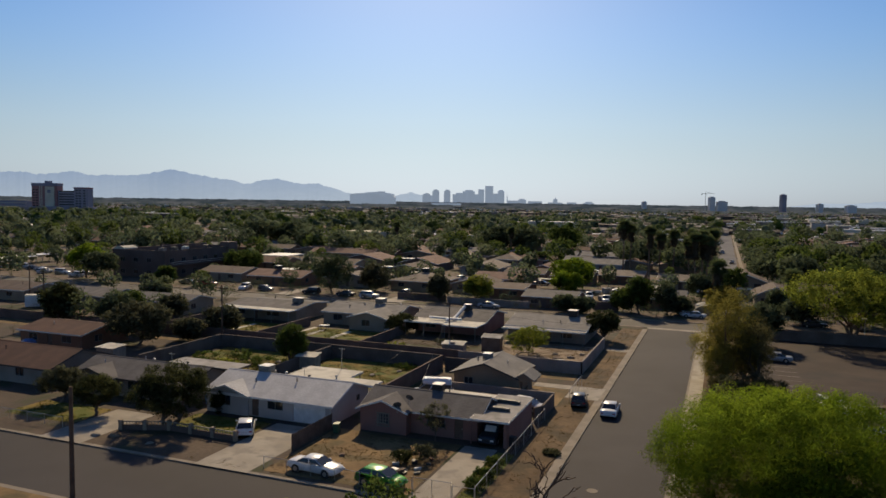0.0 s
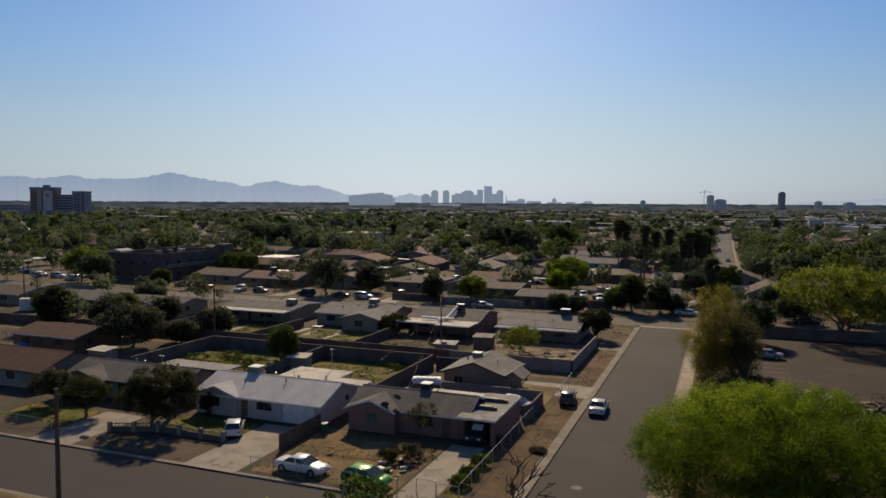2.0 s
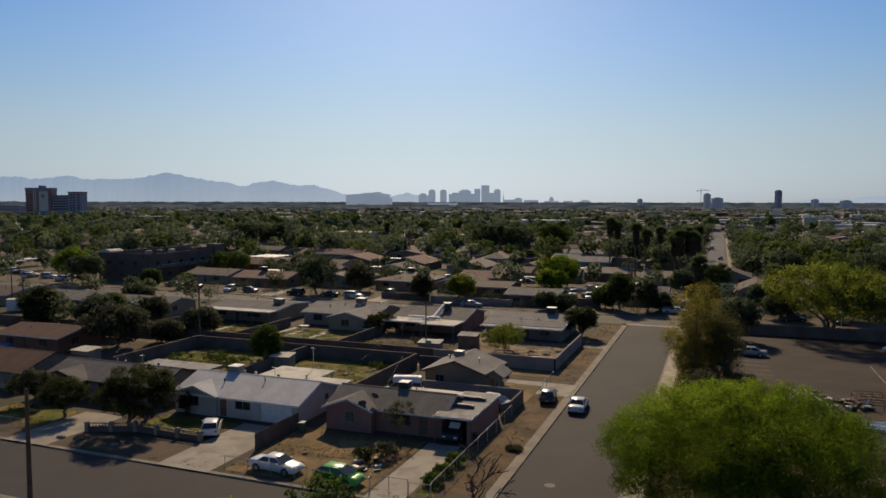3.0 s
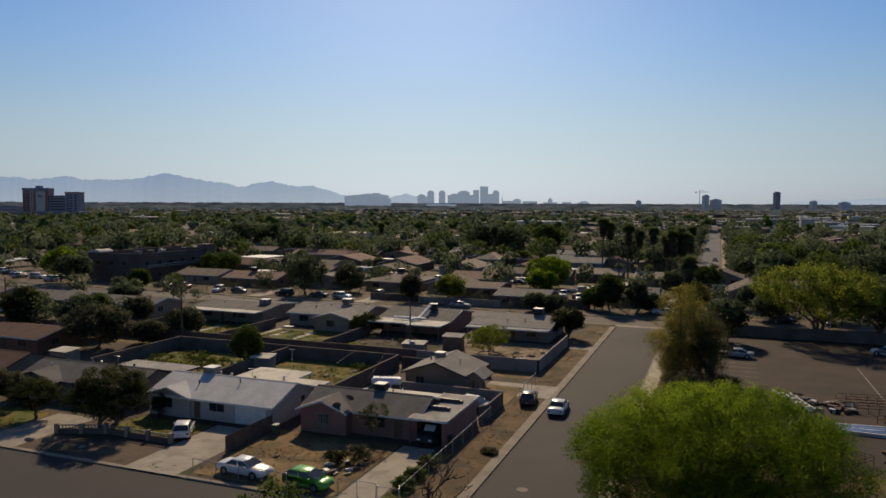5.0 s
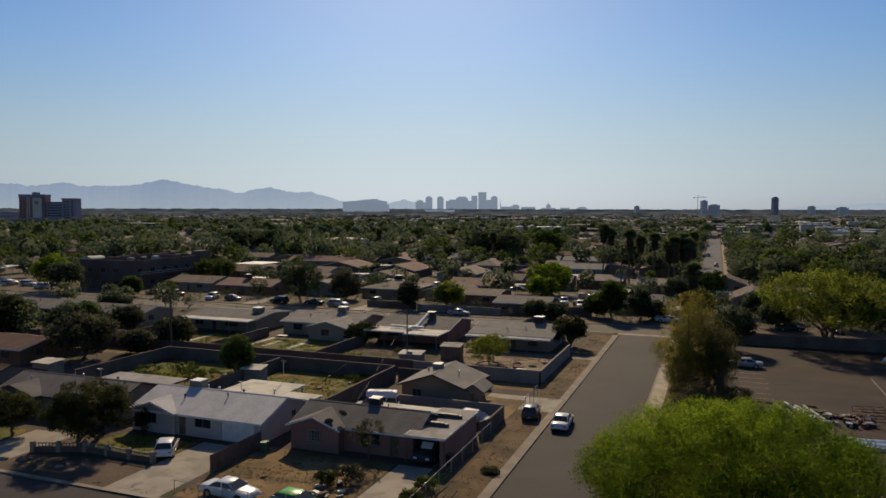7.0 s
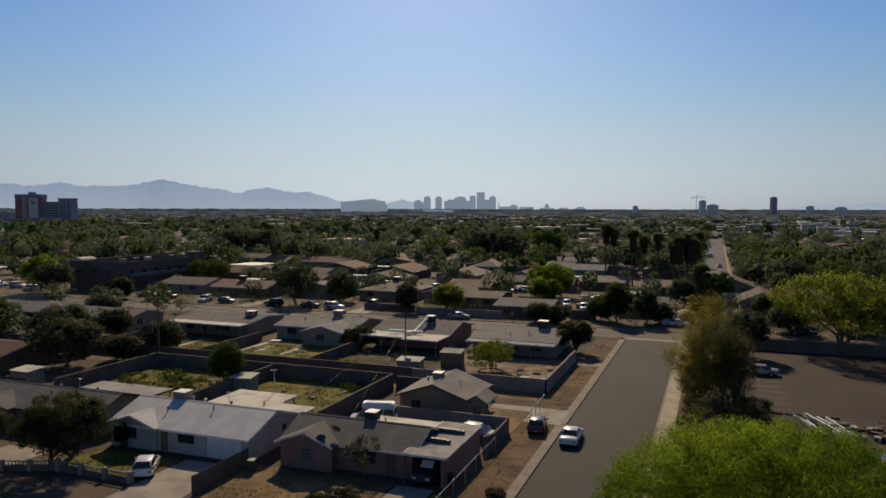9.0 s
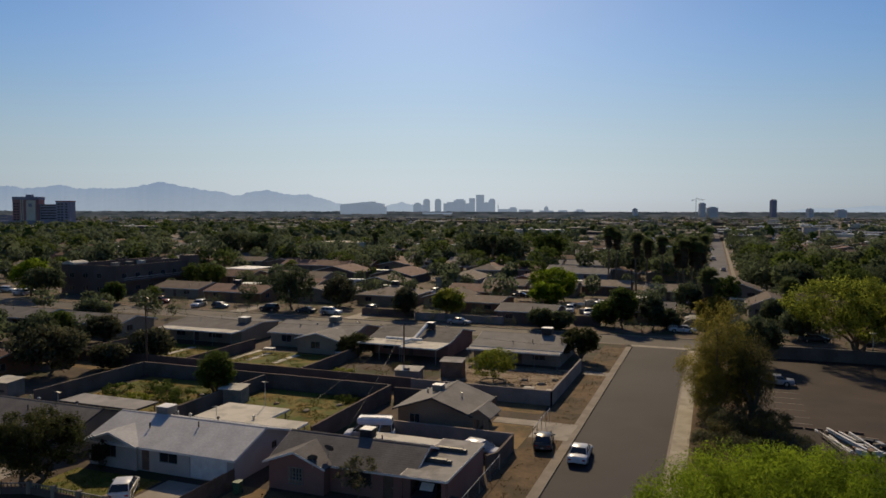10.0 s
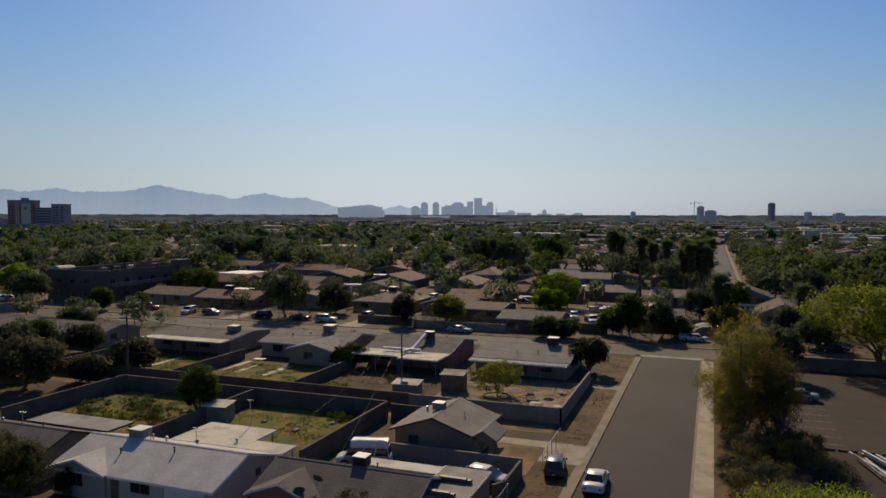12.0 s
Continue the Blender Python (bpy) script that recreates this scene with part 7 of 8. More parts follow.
NORTH_TREES = (
    (-25.5, 200, 8.8, 6.3, LEAF_PV, "bright yellow-green palo verde tree"), (-25.0, 187, 5.8, 4.2, LEAF_PV, "low bright green tree"), (-41.0, 162, 6.2, 3.3, LEAF_YG, "yellow-green tree at the street wall"),
    (-79.5, 160.5, 10.2, 5.3, LEAF_DKF, "big dark round street tree"), (-72.5, 170, 7.2, 4.2, LEAF_GR, "pale grey-green tree by a house"), (-50.0, 158.6, 6.6, 2.3, LEAF_GR, "narrow dusty tree at the kerb"),
    (-19.0, 155.6, 3.6, 2.6, LEAF_DKF, "dark spreading tree before a house"), (-15.0, 155.4, 3.4, 2.2, LEAF_DKF, "dark spreading tree before a house"), (-161, 159, 10.8, 5.2, LEAF_PV, "tall yellow-green tree by the apartments"),
    (-151, 154.6, 8.8, 4.6, LEAF_DKF, "dark tree by the apartments"), (-131, 193, 7.6, 6.2, LEAF_MD, "round green tree before the apartments"), (-128, 155, 5.2, 2.8, LEAF_MD, "small green street tree"),
    (-107, 128.5, 4.8, 3.2, LEAF_DKF, "dark tree beside a low house"), (-74.5, 89.5, 7.2, 4.6, LEAF_GR, "large dusty back yard tree"), (-81, 97.4, 4.8, 3.0, LEAF_GR, "large dusty tree by the alley"),
    (-100, 113.0, 4.6, 3.2, LEAF_MD, "green back yard tree"), (-88, 112.5, 4.4, 2.8, LEAF_GR, "dusty back yard tree"), (-115, 110, 5.6, 3.8, LEAF_DKF, "large dark back yard tree"), (-93, 103, 5.6, 3.6, LEAF_DKF, "dark back yard tree"),
    (-68, 102.5, 5.0, 3.0, LEAF_GR, "dusty tree behind the alley wall"), (-70, 95.8, 3.6, 2.2, LEAF_GR, "dusty bush in the alley"),
    (13.2, 164.5, 6.6, 3.4, LEAF_OL, "thin olive tree along the street"), (24.5, 174.0, 5.4, 2.4, LEAF_DKF, "dark small tree before a house"), (4.6, 163.6, 3.6, 2.2, LEAF_DKF, "dark front yard tree"), (-3.6, 159.8, 8.2, 2.9, LEAF_MD, "tall uneven green street tree"), (1.8, 161.4, 7.0, 2.5, LEAF_DKF, "tall uneven dark street tree"), (-101.0, 97.4, 7.4, 3.3, LEAF_DK, "dark round back yard tree"), (-7.5, 162.6, 5.0, 2.8, LEAF_MD, "green front yard tree"),
    (28.0, 160.5, 5.4, 3.4, LEAF_DKF, "dark round tree along the street"), (41.0, 163, 7.0, 4.4, LEAF_DKF, "dark round tree along the street"), (8.0, 190, 7.0, 3.6, LEAF_DKF, "dark tree between houses"), (15.0, 205, 7.5, 4.2, LEAF_MD, "green tree between houses"),
    (-200, 300, 14, 9.5, LEAF_DKF, "tall dark spreading tree"), (-186, 306, 13, 9.0, LEAF_DKF, "tall dark spreading tree"), (-172, 300, 11, 7.0, LEAF_DKF, "tall dark spreading tree"), (-69, 312, 13, 8.0, LEAF_DKF, "tall dark tree among far houses"),
    (-82, 318, 14, 8.5, LEAF_DKF, "tall dark tree among far houses"), (-55, 330, 14, 8.0, LEAF_MD, "tall green tree among far houses"), (45, 215, 9, 6.0, LEAF_MD, "green tree beyond the lot"), (58, 232, 10, 7.0, LEAF_DKF, "dark tree beyond the lot"), (34, 240, 9, 6.0, LEAF_DKF, "dark tree beyond the lot"),
)
for k, (tx, ty, th, tr, lf, lab) in enumerate(NORTH_TREES):
    tree(tx, ty, th, tr, lab, lf, 200 + k, base=0.14, lump=0.55 if "uneven" in lab else 0.4, clumps=int(80 + 20 * tr), per=44, size=0.24 if ty < 260 else 0.34, clump_r=0.95 + 0.04 * tr, thick=0.03, group="street trees")
block_wall("street_wall", [(-47.0, 157.6), (-27.5, 157.6)], 1.5, BLOCK_W, "pale street wall with piers", posts=3.2)
block_wall("street_wall", [(-61.0, 160.0), (-48.5, 160.0)], 1.5, BLOCK_B, "brown street wall before a house")
block_wall("street_wall", [(-14.0, 163.0), (-8.5, 163.0)], 1.8, BLOCK_B, "brown wall round a front yard")
slab("driveway", -62.5, -57.5, 153.4, 168, G + 0.012, CONC, "pale concrete driveway", 0.1, "driveway")
slab("driveway", -92.5, -88.5, 153.4, 166, G + 0.012, CONC, "pale concrete driveway", 0.1, "driveway")
slab("bare_yard", -20.0, -7.0, 166.0, 200.0, G + 0.008, DIRT, "bare dirt yard with parked trucks", 0.05)
shipping = thing("storage_container", -123.6, 112.8, G, "white steel storage container in a back yard", "container", rz=40)
part("box", boxes((-3.0, 3.0, -1.22, 1.22, 0.15, 2.6), bevel=0.03), TRIM_W, shipping)
for k in range(14):
    part("rib", boxes((-2.85 + k * 0.42, -2.7 + k * 0.42, -1.26, -1.21, 0.25, 2.5)), TRIM_W, shipping)
part("roof_panel", boxes((-3.02, 3.02, -1.24, 1.24, 2.6, 2.66)), FLAT_W, shipping)
tarp = thing("tarpaulin", -89.6, 82.0, G, "blue tarpaulin heaped over yard clutter", "tarpaulin")
b = bmesh.new()
bmesh.ops.create_uvsphere(b, u_segments=14, v_segments=8, radius=1.4)
for v in b.verts:
    v.co *= 1 + 0.25 * noise.noise(v.co * 1.3)
    v.co.z = max(v.co.z, 0) * 0.8
part("cover", b, BLUE, tarp)
part("skirt", boxes((-1.5, 1.5, -1.2, 1.2, 0, 0.12), bevel=0.03), BLUE, tarp)
# flat-roofed commercial strip beyond the gardens
cr_ = random.Random(31)
for k in range(66):
    dep_ = cr_.uniform(560, 1250) if k < 44 else cr_.uniform(1250, 2200)
    px_ = cr_.uniform(1300, 1600) if k < 32 else cr_.uniform(200, 1560)
    cx_, cy_ = at_far(px_, dep_)
    cw, cd, ch = cr_.uniform(12, 40), cr_.uniform(9, 20), cr_.uniform(5.0, 9.5)
    st = thing("commercial_building", cx_, cy_, 0, "far low commercial building with a flat pale parapet", "building", rz=cr_.choice((0, 0, 90)), group="commercial strip")
    part("wall", boxes((-cw / 2, cw / 2, -cd / 2, cd / 2, -0.1, ch)), (STUCCO_T, CREAM, STUCCO_W, STUCCO_D, STUCCO_G)[k % 5], st)
    part("parapet", boxes((-cw / 2 - 0.1, cw / 2 + 0.1, -cd / 2 - 0.1, cd / 2 + 0.1, ch, ch + 0.7), bevel=0.05), (TRIM_W, FLAT_W, FLAT_G)[k % 3], st)
    part("roof_unit", boxes((-cw * 0.2, -cw * 0.2 + 2.4, -1.2, 1.2, ch + 0.7, ch + 2.0), bevel=0.05), DUCT, st)
    part("shop_window", boxes((-cw * 0.4, cw * 0.4, -cd / 2 - 0.06, -cd / 2 - 0.01, 0.8, 2.8)), GLASS, st)
flat_canopy = thing("canopy", -135.5, 222.0, G, "bright white flat canopy roof on posts", "canopy")
part("roof", boxes((-5.5, 5.5, -6.0, 6.0, 3.9, 4.15), bevel=0.03), TRIM_W, flat_canopy)
for ax_ in (-4, 4):
    for ay_ in (-5.5, 5.5):
        part("post", boxes((ax_ - 0.08, ax_ + 0.08, ay_ - 0.08, ay_ + 0.08, 0, 3.9)), STEEL, flat_canopy)
for k, (cxx, cyy) in enumerate(((-214, 176), (-218, 190), (-205, 160))):
    cp = thing("carport_canopy", cxx, cyy, G, "long white flat carport roof on posts", "carport", group="carports")
    part("roof", boxes((-3, 3, -9, 9, 2.7, 2.9), bevel=0.02), TRIM_W, cp)
    for ax_ in (-2.6, 2.6):
        for ay_ in (-8, 0, 8):
            part("post", boxes((ax_ - 0.06, ax_ + 0.06, ay_ - 0.06, ay_ + 0.06, 0, 2.7)), STEEL, cp)
far_car_kinds = [car(-176.0, 164.0, 12, "suv", P_WHITE, "white sport utility in the far car park", z=G), car(-171.0, 166.5, 12, "sedan", P_DARK, "dark sedan in the far car park", z=G), car(-190.0, 168.5, 12, "sedan", P_SILVER, "silver sedan in the far car park", z=G)]
fcr = random.Random(8)
for fx_, fy_ in ((-183, 163.5), (-196, 170), (-201, 172), (-166, 160), (-104, 157.5), (-67.5, 157.4), (-36, 154.6), (6.5, 170), (30, 158), (38, 158.5), (16.0, 181), (-80.5, 196), (-47.5, 196), (-92, 196), (33, 201), (-20.0, 246), (-60, 246.2), (-100, 246.4)):
    copy_thing(fcr.choice(far_car_kinds), pose(fx_, fy_, G, 0, 0, fcr.choice((0, 180, 90, 12, -80))))
for fx_, fy_, fr_ in ((-13.0, 190.0, 95), (5.4, 164.3, 92), (-10.0, 183.0, 20), (16.2, 192.0, 80), (15.4, 199.0, 75), (17.0, 206.0, 88), (16.4, 322, 90), (12.5, 390, 90), (-91.0, 213.6, 0), (-70.0, 196.0, 70), (-97.0, 206.0, 10), (-60.5, 205.0, 85), (-36.0, 205.5, 0), (-112.0, 200.0, 80)):
    copy_thing(fcr.choice(far_car_kinds), pose(fx_, fy_, G, 0, 0, fr_))
trailer = thing("caravan", -88.5, 209.5, G, "white camper trailer parked between houses", "caravan", rz=8)
part("body", boxes((-3.6, 3.6, -1.2, 1.2, 0.6, 2.9), bevel=0.25), TRIM_W, trailer)
for ax_ in (-0.5, 0.5):
    for ay_ in (-1.1, 1.1):
        part("wheel", rod(bmesh.new(), (ax_, ay_ - 0.1, 0.33), (ax_, ay_ + 0.1, 0.33), 0.33, n=12), RUBBER, trailer)
part("window", boxes((-2.4, -0.6, -1.23, -1.15, 1.6, 2.3)), GLASS, trailer)
part("drawbar", rod(bmesh.new(), (3.5, 0, 0.5), (4.8, 0, 0.42), 0.07), STEEL, trailer)
for cxx, cyy, w_, d_, hh, cm, lab in ((-81.0, 212.5, 7.0, 3.0, 2.3, TRIM_W, "long white patio roof on posts"), (-3.6, 192.5, 6.0, 8.0, 2.6, FLAT_W, "pale flat patio roof on posts"), (-32.0, 199.5, 7.0, 2.6, 2.4, FLAT_W, "pale flat patio roof on posts"), (-112.0, 190.0, 6.0, 4.0, 2.4, TRIM_W, "white flat patio roof on posts"),
                                  (-72.5, 200.5, 5.0, 3.0, 2.3, FLAT_W, "pale flat patio roof on posts"), (20.5, 200.5, 8.0, 2.4, 2.4, FLAT_W, "pale flat patio roof on posts"), (-98.0, 246.5, 9.0, 2.6, 2.5, TRIM_W, "long white patio roof on posts"), (-47.5, 209.0, 6.0, 2.4, 2.4, TRIM_W, "white flat patio roof on posts"), (-24.0, 233.5, 7.0, 3.0, 2.4, TRIM_W, "white flat patio roof on posts")):
    cp = thing("patio_canopy", cxx, cyy, G, lab, "canopy", group="patio canopies")
    part("roof", boxes((-w_ / 2, w_ / 2, -d_ / 2, d_ / 2, hh, hh + 0.16), bevel=0.02), cm, cp)
    for ax_ in (-w_ / 2 + 0.2, w_ / 2 - 0.2):
        for ay_ in (-d_ / 2 + 0.2, d_ / 2 - 0.2):
            part("post", boxes((ax_ - 0.05, ax_ + 0.05, ay_ - 0.05, ay_ + 0.05, 0, hh)), STEEL, cp)
dome = thing("dome_tent", 9.8, 167.2, G, "pale rounded tarpaulin shelter in a yard", "shelter")
b = bmesh.new()
prism(b, [(-2.6, 0), (-2.45, 0.9), (-1.8, 1.6), (-0.8, 2.0), (0.4, 2.05), (1.5, 1.75), (2.3, 1.0), (2.6, 0)], "y", -1.8, 1.8)
part("cover", b, COOLER, dome)
junk = random.Random(21)
for k in range(34):
    jx, jy = (junk.uniform(6, 19), junk.uniform(168, 216)) if k < 20 else (junk.uniform(-20, -7), junk.uniform(168, 206))
    if any(a - 1 < jx < b_ + 1 and c - 1 < jy < d_ + 1 for a, b_, c, d_ in used):
        continue
    jt = thing("yard_box", jx, jy, G, "pale box of clutter standing in a far yard", "clutter", rz=junk.uniform(0, 90), group="yard clutter")
    jw, jd, jh = junk.uniform(0.8, 3.2), junk.uniform(0.6, 1.6), junk.uniform(0.4, 1.5)
    part("crate_body", boxes((-jw / 2, jw / 2, -jd / 2, jd / 2, 0, jh), bevel=0.04), (COOLER, FLAT_W, STEEL, BLOCK_B, TRIM_W)[k % 5], jt)
    part("crate_lid", boxes((-jw / 2 - 0.05, jw / 2 + 0.05, -jd / 2 - 0.05, jd / 2 + 0.05, jh, jh + 0.08)), (FLAT_G, COOLER, TRIM_W)[k % 3], jt)
cream_block = thing("flat_roofed_building", -166, 352, G, "cream two-storey building with a flat roof", "building", rz=0)
part("wall", boxes((-13, 13, -8, 8, 0, 7.2)), CREAM, cream_block)
part("parapet", boxes((-13.1, 13.1, -8.1, 8.1, 7.2, 7.6), bevel=0.04), CREAM, cream_block)
for k in range(5):
    part("window", boxes((-11 + 5 * k, -9 + 5 * k, -8.06, -7.96, 4.4, 5.8)), GLASS, cream_block)

CLEAR = used + [(-161, -138, 155, 202)]
far_trees("garden_shrubs", 520, 150, 460, 46, 0.3, LEAF_GR, 81, "dusty shrubs in the far gardens", 1.2, 3.0, clear=[(a, b_, c, d_) for a, b_, c, d_, *_ in N_ROWS])
far_trees("garden_shrubs", 420, 150, 460, 46, 0.3, LEAF_FAR, 82, "dark shrubs in the far gardens", 1.2, 3.2, clear=[(a, b_, c, d_) for a, b_, c, d_, *_ in N_ROWS])
far_trees("garden_trees", 80, 200, 420, 300, 0.42, LEAF_MD, 61, "green garden trees among the houses", 3.5, 7.5, clear=CLEAR)
far_trees("garden_trees", 170, 200, 460, 300, 0.45, LEAF_FAR, 62, "dark green garden trees among the houses", 3.5, 8.5, clear=CLEAR)
far_trees("garden_trees", 30, 110, 260, 300, 0.34, LEAF_DKF, 66, "dark trees in the western gardens", 3.5, 7.0, clear=CLEAR + [(-64, -40, 50, 100), (-87, -64, 60, 76), (-420, -60, 38, 62)], west=-84)
far_trees("garden_shrubs", 120, 110, 260, 90, 0.2, LEAF_GR, 67, "dusty shrubs in the western gardens", 1.2, 3.0, clear=CLEAR + [(-64, -40, 50, 100), (-87, -64, 60, 76), (-420, -60, 38, 62)], west=-80)
far_trees("garden_shrubs", 150, 120, 260, 110, 0.2, LEAF_GR, 91, "dusty hedges and bushes along the far street", 1.0, 2.6, clear=CLEAR, band=(-130, 60, 154.4, 172))
far_trees("garden_shrubs", 130, 120, 260, 110, 0.2, LEAF_DKF, 92, "dark hedges and bushes along the far street", 1.0, 3.4, clear=CLEAR, band=(-130, 60, 154.4, 176))
far_trees("garden_trees", 30, 140, 300, 260, 0.34, LEAF_DKF, 93, "dark garden trees behind the far street", 3.5, 7.0, clear=CLEAR, band=(-130, 60, 176, 246))
far_trees("garden_shrubs", 60, 90, 200, 110, 0.16, LEAF_GR, 94, "dusty bushes in the middle yards", 0.8, 2.2, clear=CLEAR + [(-81, -7, 114.8, 134), (-25, -4.5, 98, 120)], band=(-120, -6, 100, 142))
far_trees("garden_shrubs", 70, 140, 300, 100, 0.2, LEAF_GR, 97, "dusty bushes in the cluttered yards", 0.9, 2.8, clear=CLEAR, band=(-2, 60, 156, 216))
far_trees("garden_trees", 16, 140, 300, 260, 0.3, LEAF_DKF, 98, "dark small trees in the cluttered yards", 3.0, 5.5, clear=CLEAR, band=(-2, 60, 158, 216))
far_trees("garden_trees", 30, 200, 420, 460, 0.36, LEAF_DKF, 95, "tall dark trees crowding the street beyond", 7.5, 12.5, clear=CLEAR, band=(-34, 4, 258, 345))
far_trees("garden_trees", 20, 200, 420, 460, 0.36, LEAF_DKF, 96, "tall hazy trees crowding the gardens beyond", 6.0, 12.0, clear=CLEAR, band=(25, 110, 214, 345))
far_trees("garden_trees", 22, 200, 420, 460, 0.36, LEAF_MD, 103, "tall green trees crowding the gardens beyond", 5.0, 12.5, clear=CLEAR, band=(25, 110, 214, 345))
far_trees("street_trees", 60, 150, 700, 300, 0.34, LEAF_DKF, 101, "dark trees lining the far street", 4.5, 9.5, clear=CLEAR, band=(1.5, 8.5, 250, 640))
far_trees("street_trees", 70, 150, 700, 300, 0.34, LEAF_DKF, 102, "dusky green trees lining the far street", 4.5, 10.5, clear=CLEAR, band=(22, 36, 236, 640))
far_trees("town_trees", 330, 290, 540, 330, 0.36, LEAF_FAR, 63, "hazy grey-green trees over the near town", 4.5, 12.5)
far_trees("town_trees", 110, 290, 540, 330, 0.36, LEAF_MD, 104, "green trees over the near town", 4, 12)
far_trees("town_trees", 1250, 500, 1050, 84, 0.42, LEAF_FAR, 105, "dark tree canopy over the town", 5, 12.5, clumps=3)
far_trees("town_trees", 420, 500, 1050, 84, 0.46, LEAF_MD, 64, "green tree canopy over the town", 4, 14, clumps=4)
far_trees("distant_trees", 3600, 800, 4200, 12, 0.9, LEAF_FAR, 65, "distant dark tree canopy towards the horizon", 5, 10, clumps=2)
for k, (px, py, ph, sk) in enumerate(((-17.8, 243.2, 18.0, 3.5), (-15.6, 244.2, 16.8, 3.0), (-8.4, 233.0, 16.6, 4.0), (-5.6, 238.0, 14.6, 2.5), (-2.5, 252, 15.0, 2.5), (5.2, 226.4, 15.0, 5.0), (7.1, 229.4, 15.8, 5.5), (8.6, 227.2, 14.2, 4.5),
                                      (9.9, 233.5, 16.0, 5.0), (3.2, 231.0, 13.6, 4.0), (3.0, 258, 15, 3.0), (12.0, 166.0, 11.4, 4.5),  (27.5, 178.0, 9.0, 2.5), (-72, 300, 13, 2.0), (-30, 330, 14, 2.0), (-140, 330, 13, 2.0))):
    palm(px, py, ph, "tall fan palm with a shaggy brown skirt", 70 + k, skirt=sk)

# ---- distance: towers, stadium, skyline, mountains ----
# this wall and the red-brown one are lifted in colour to imitate haze
HAZE_B = mat("hazy_tower_wall", (0.235, 0.225, 0.275), (0.295, 0.285, 0.335), 0.9, 0.02, 0.3, 0.0, grain=0.1)
BRICK_T = mat("red_brown_tower", (0.315, 0.155, 0.150), (0.375, 0.195, 0.185), 0.9, 0.02, 0.3, 0.0, grain=0.1)
OFF_B = mat("office_tower_wall", (0.60, 0.58, 0.57), (0.66, 0.64, 0.63), 0.9, 0.02, 0.3, 0.0, grain=0.1)
SKY_B = mat("hazed_skyline_wall", (0.21, 0.24, 0.30), (0.26, 0.29, 0.35), 0.9, 0.004, 0.05, 0.0, grain=0.06)


# skyline walls give off a bluish glow to imitate haze
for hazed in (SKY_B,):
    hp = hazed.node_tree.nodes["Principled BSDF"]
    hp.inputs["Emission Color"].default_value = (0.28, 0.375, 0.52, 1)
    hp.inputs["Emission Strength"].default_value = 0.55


def tower(px, depth, w, d, h, material, label, name="tower", rz=21.0, bands=0, crown=0.0):
    x, y = at_far(px, depth)
    t = thing(name, x, y, 0, label, "building", rz=rz, group="far towers")
    part("body", boxes((-w / 2, w / 2, -d / 2, d / 2, -1, h), bevel=0.3), material, t)
    if crown:
        part("roof_housing", boxes((-w * 0.3, w * 0.3, -d * 0.3, d * 0.3, h, h + crown)), material, t)
    for k in range(bands):
        z = h * (k + 0.6) / (bands + 0.4)
        part("window_band", boxes((-w * 0.46, w * 0.46, -d / 2 - 0.25, -d / 2 - 0.02, z, z + h / bands * 0.42)), GLASS, t)
    return t


def hospital():
    """A red-brown slab tower with a pale lift core, a glazed wing and an end tower, in one row."""
    x, y = at_far(111, 1150)
    t = thing("hospital", x, y, 0, "red-brown hospital tower with a pale core and glazed wing", "building", rz=21)
    part("main_tower", boxes((-44, -4, -9, 9, -1, 44), bevel=0.3), BRICK_T, t)
    part("roof_band", boxes((-44.4, -3.6, -9.4, 9.4, 41, 45.5), bevel=0.2), HAZE_B, t, "dark grey top storey")
    part("roof_housing", boxes((-26, -18, -4, 4, 45.5, 49)), HAZE_B, t)
    core = part("lift_core", boxes((-22, -8, -11, -8.9, -1, 40), bevel=0.2), CREAM, t, "pale lift core")
    part("emblem", boxes((-18, -13, -11.4, -11.02, 30, 35)), HAZE_B, core)
    for u in (-31.5, -28.5):
        part("pilaster", boxes((u, u + 1.2, -9.5, -8.95, -1, 41)), CREAM, t)
    part("wing", boxes((-4.1, 23, -6, 8, -1, 34), bevel=0.2), HAZE_B, t, "dark glazed wing")
    part("end_tower", boxes((22, 44, -8, 9, -1, 38), bevel=0.2), HAZE_B, t, "grey end tower")
    part("roof_band", boxes((21.6, 44.4, -8.4, 9.4, 37.5, 39.5), bevel=0.2), BRICK_T, t)
    for k in range(8):
        z = 3 + 4.1 * k
        part("window_band", boxes((-2, 21, -6.25, -6.02, z, z + 1.9)), GLASS, t)
        for u in (24.5, 29.5, 36.5):
            part("window", boxes((u, u + 3.6, -8.25, -8.02, z + 1.5, z + 3.6)), GLASS, t)
        for u in (-42.5, -37.5):
            part("window", boxes((u, u + 3.4, -9.25, -9.02, z + 2, z + 3.8)), GLASS, t)
    part("podium", boxes((-60, 60, -22, -11.5, -1, 9), bevel=0.2), HAZE_B, t)
    low = thing("hospital_annex", *at_far(28, 1250), 0, "low flat-roofed hospital annex with pale parapets", "building", rz=21)
    part("block", boxes((-40, 24, -12, 12, -1, 17), bevel=0.2), HAZE_B, low)
    for z in (7, 12.5, 17):
        part("parapet", boxes((-40.3, 24.3, -12.4, -12.02, z, z + 1.1)), CREAM, low)


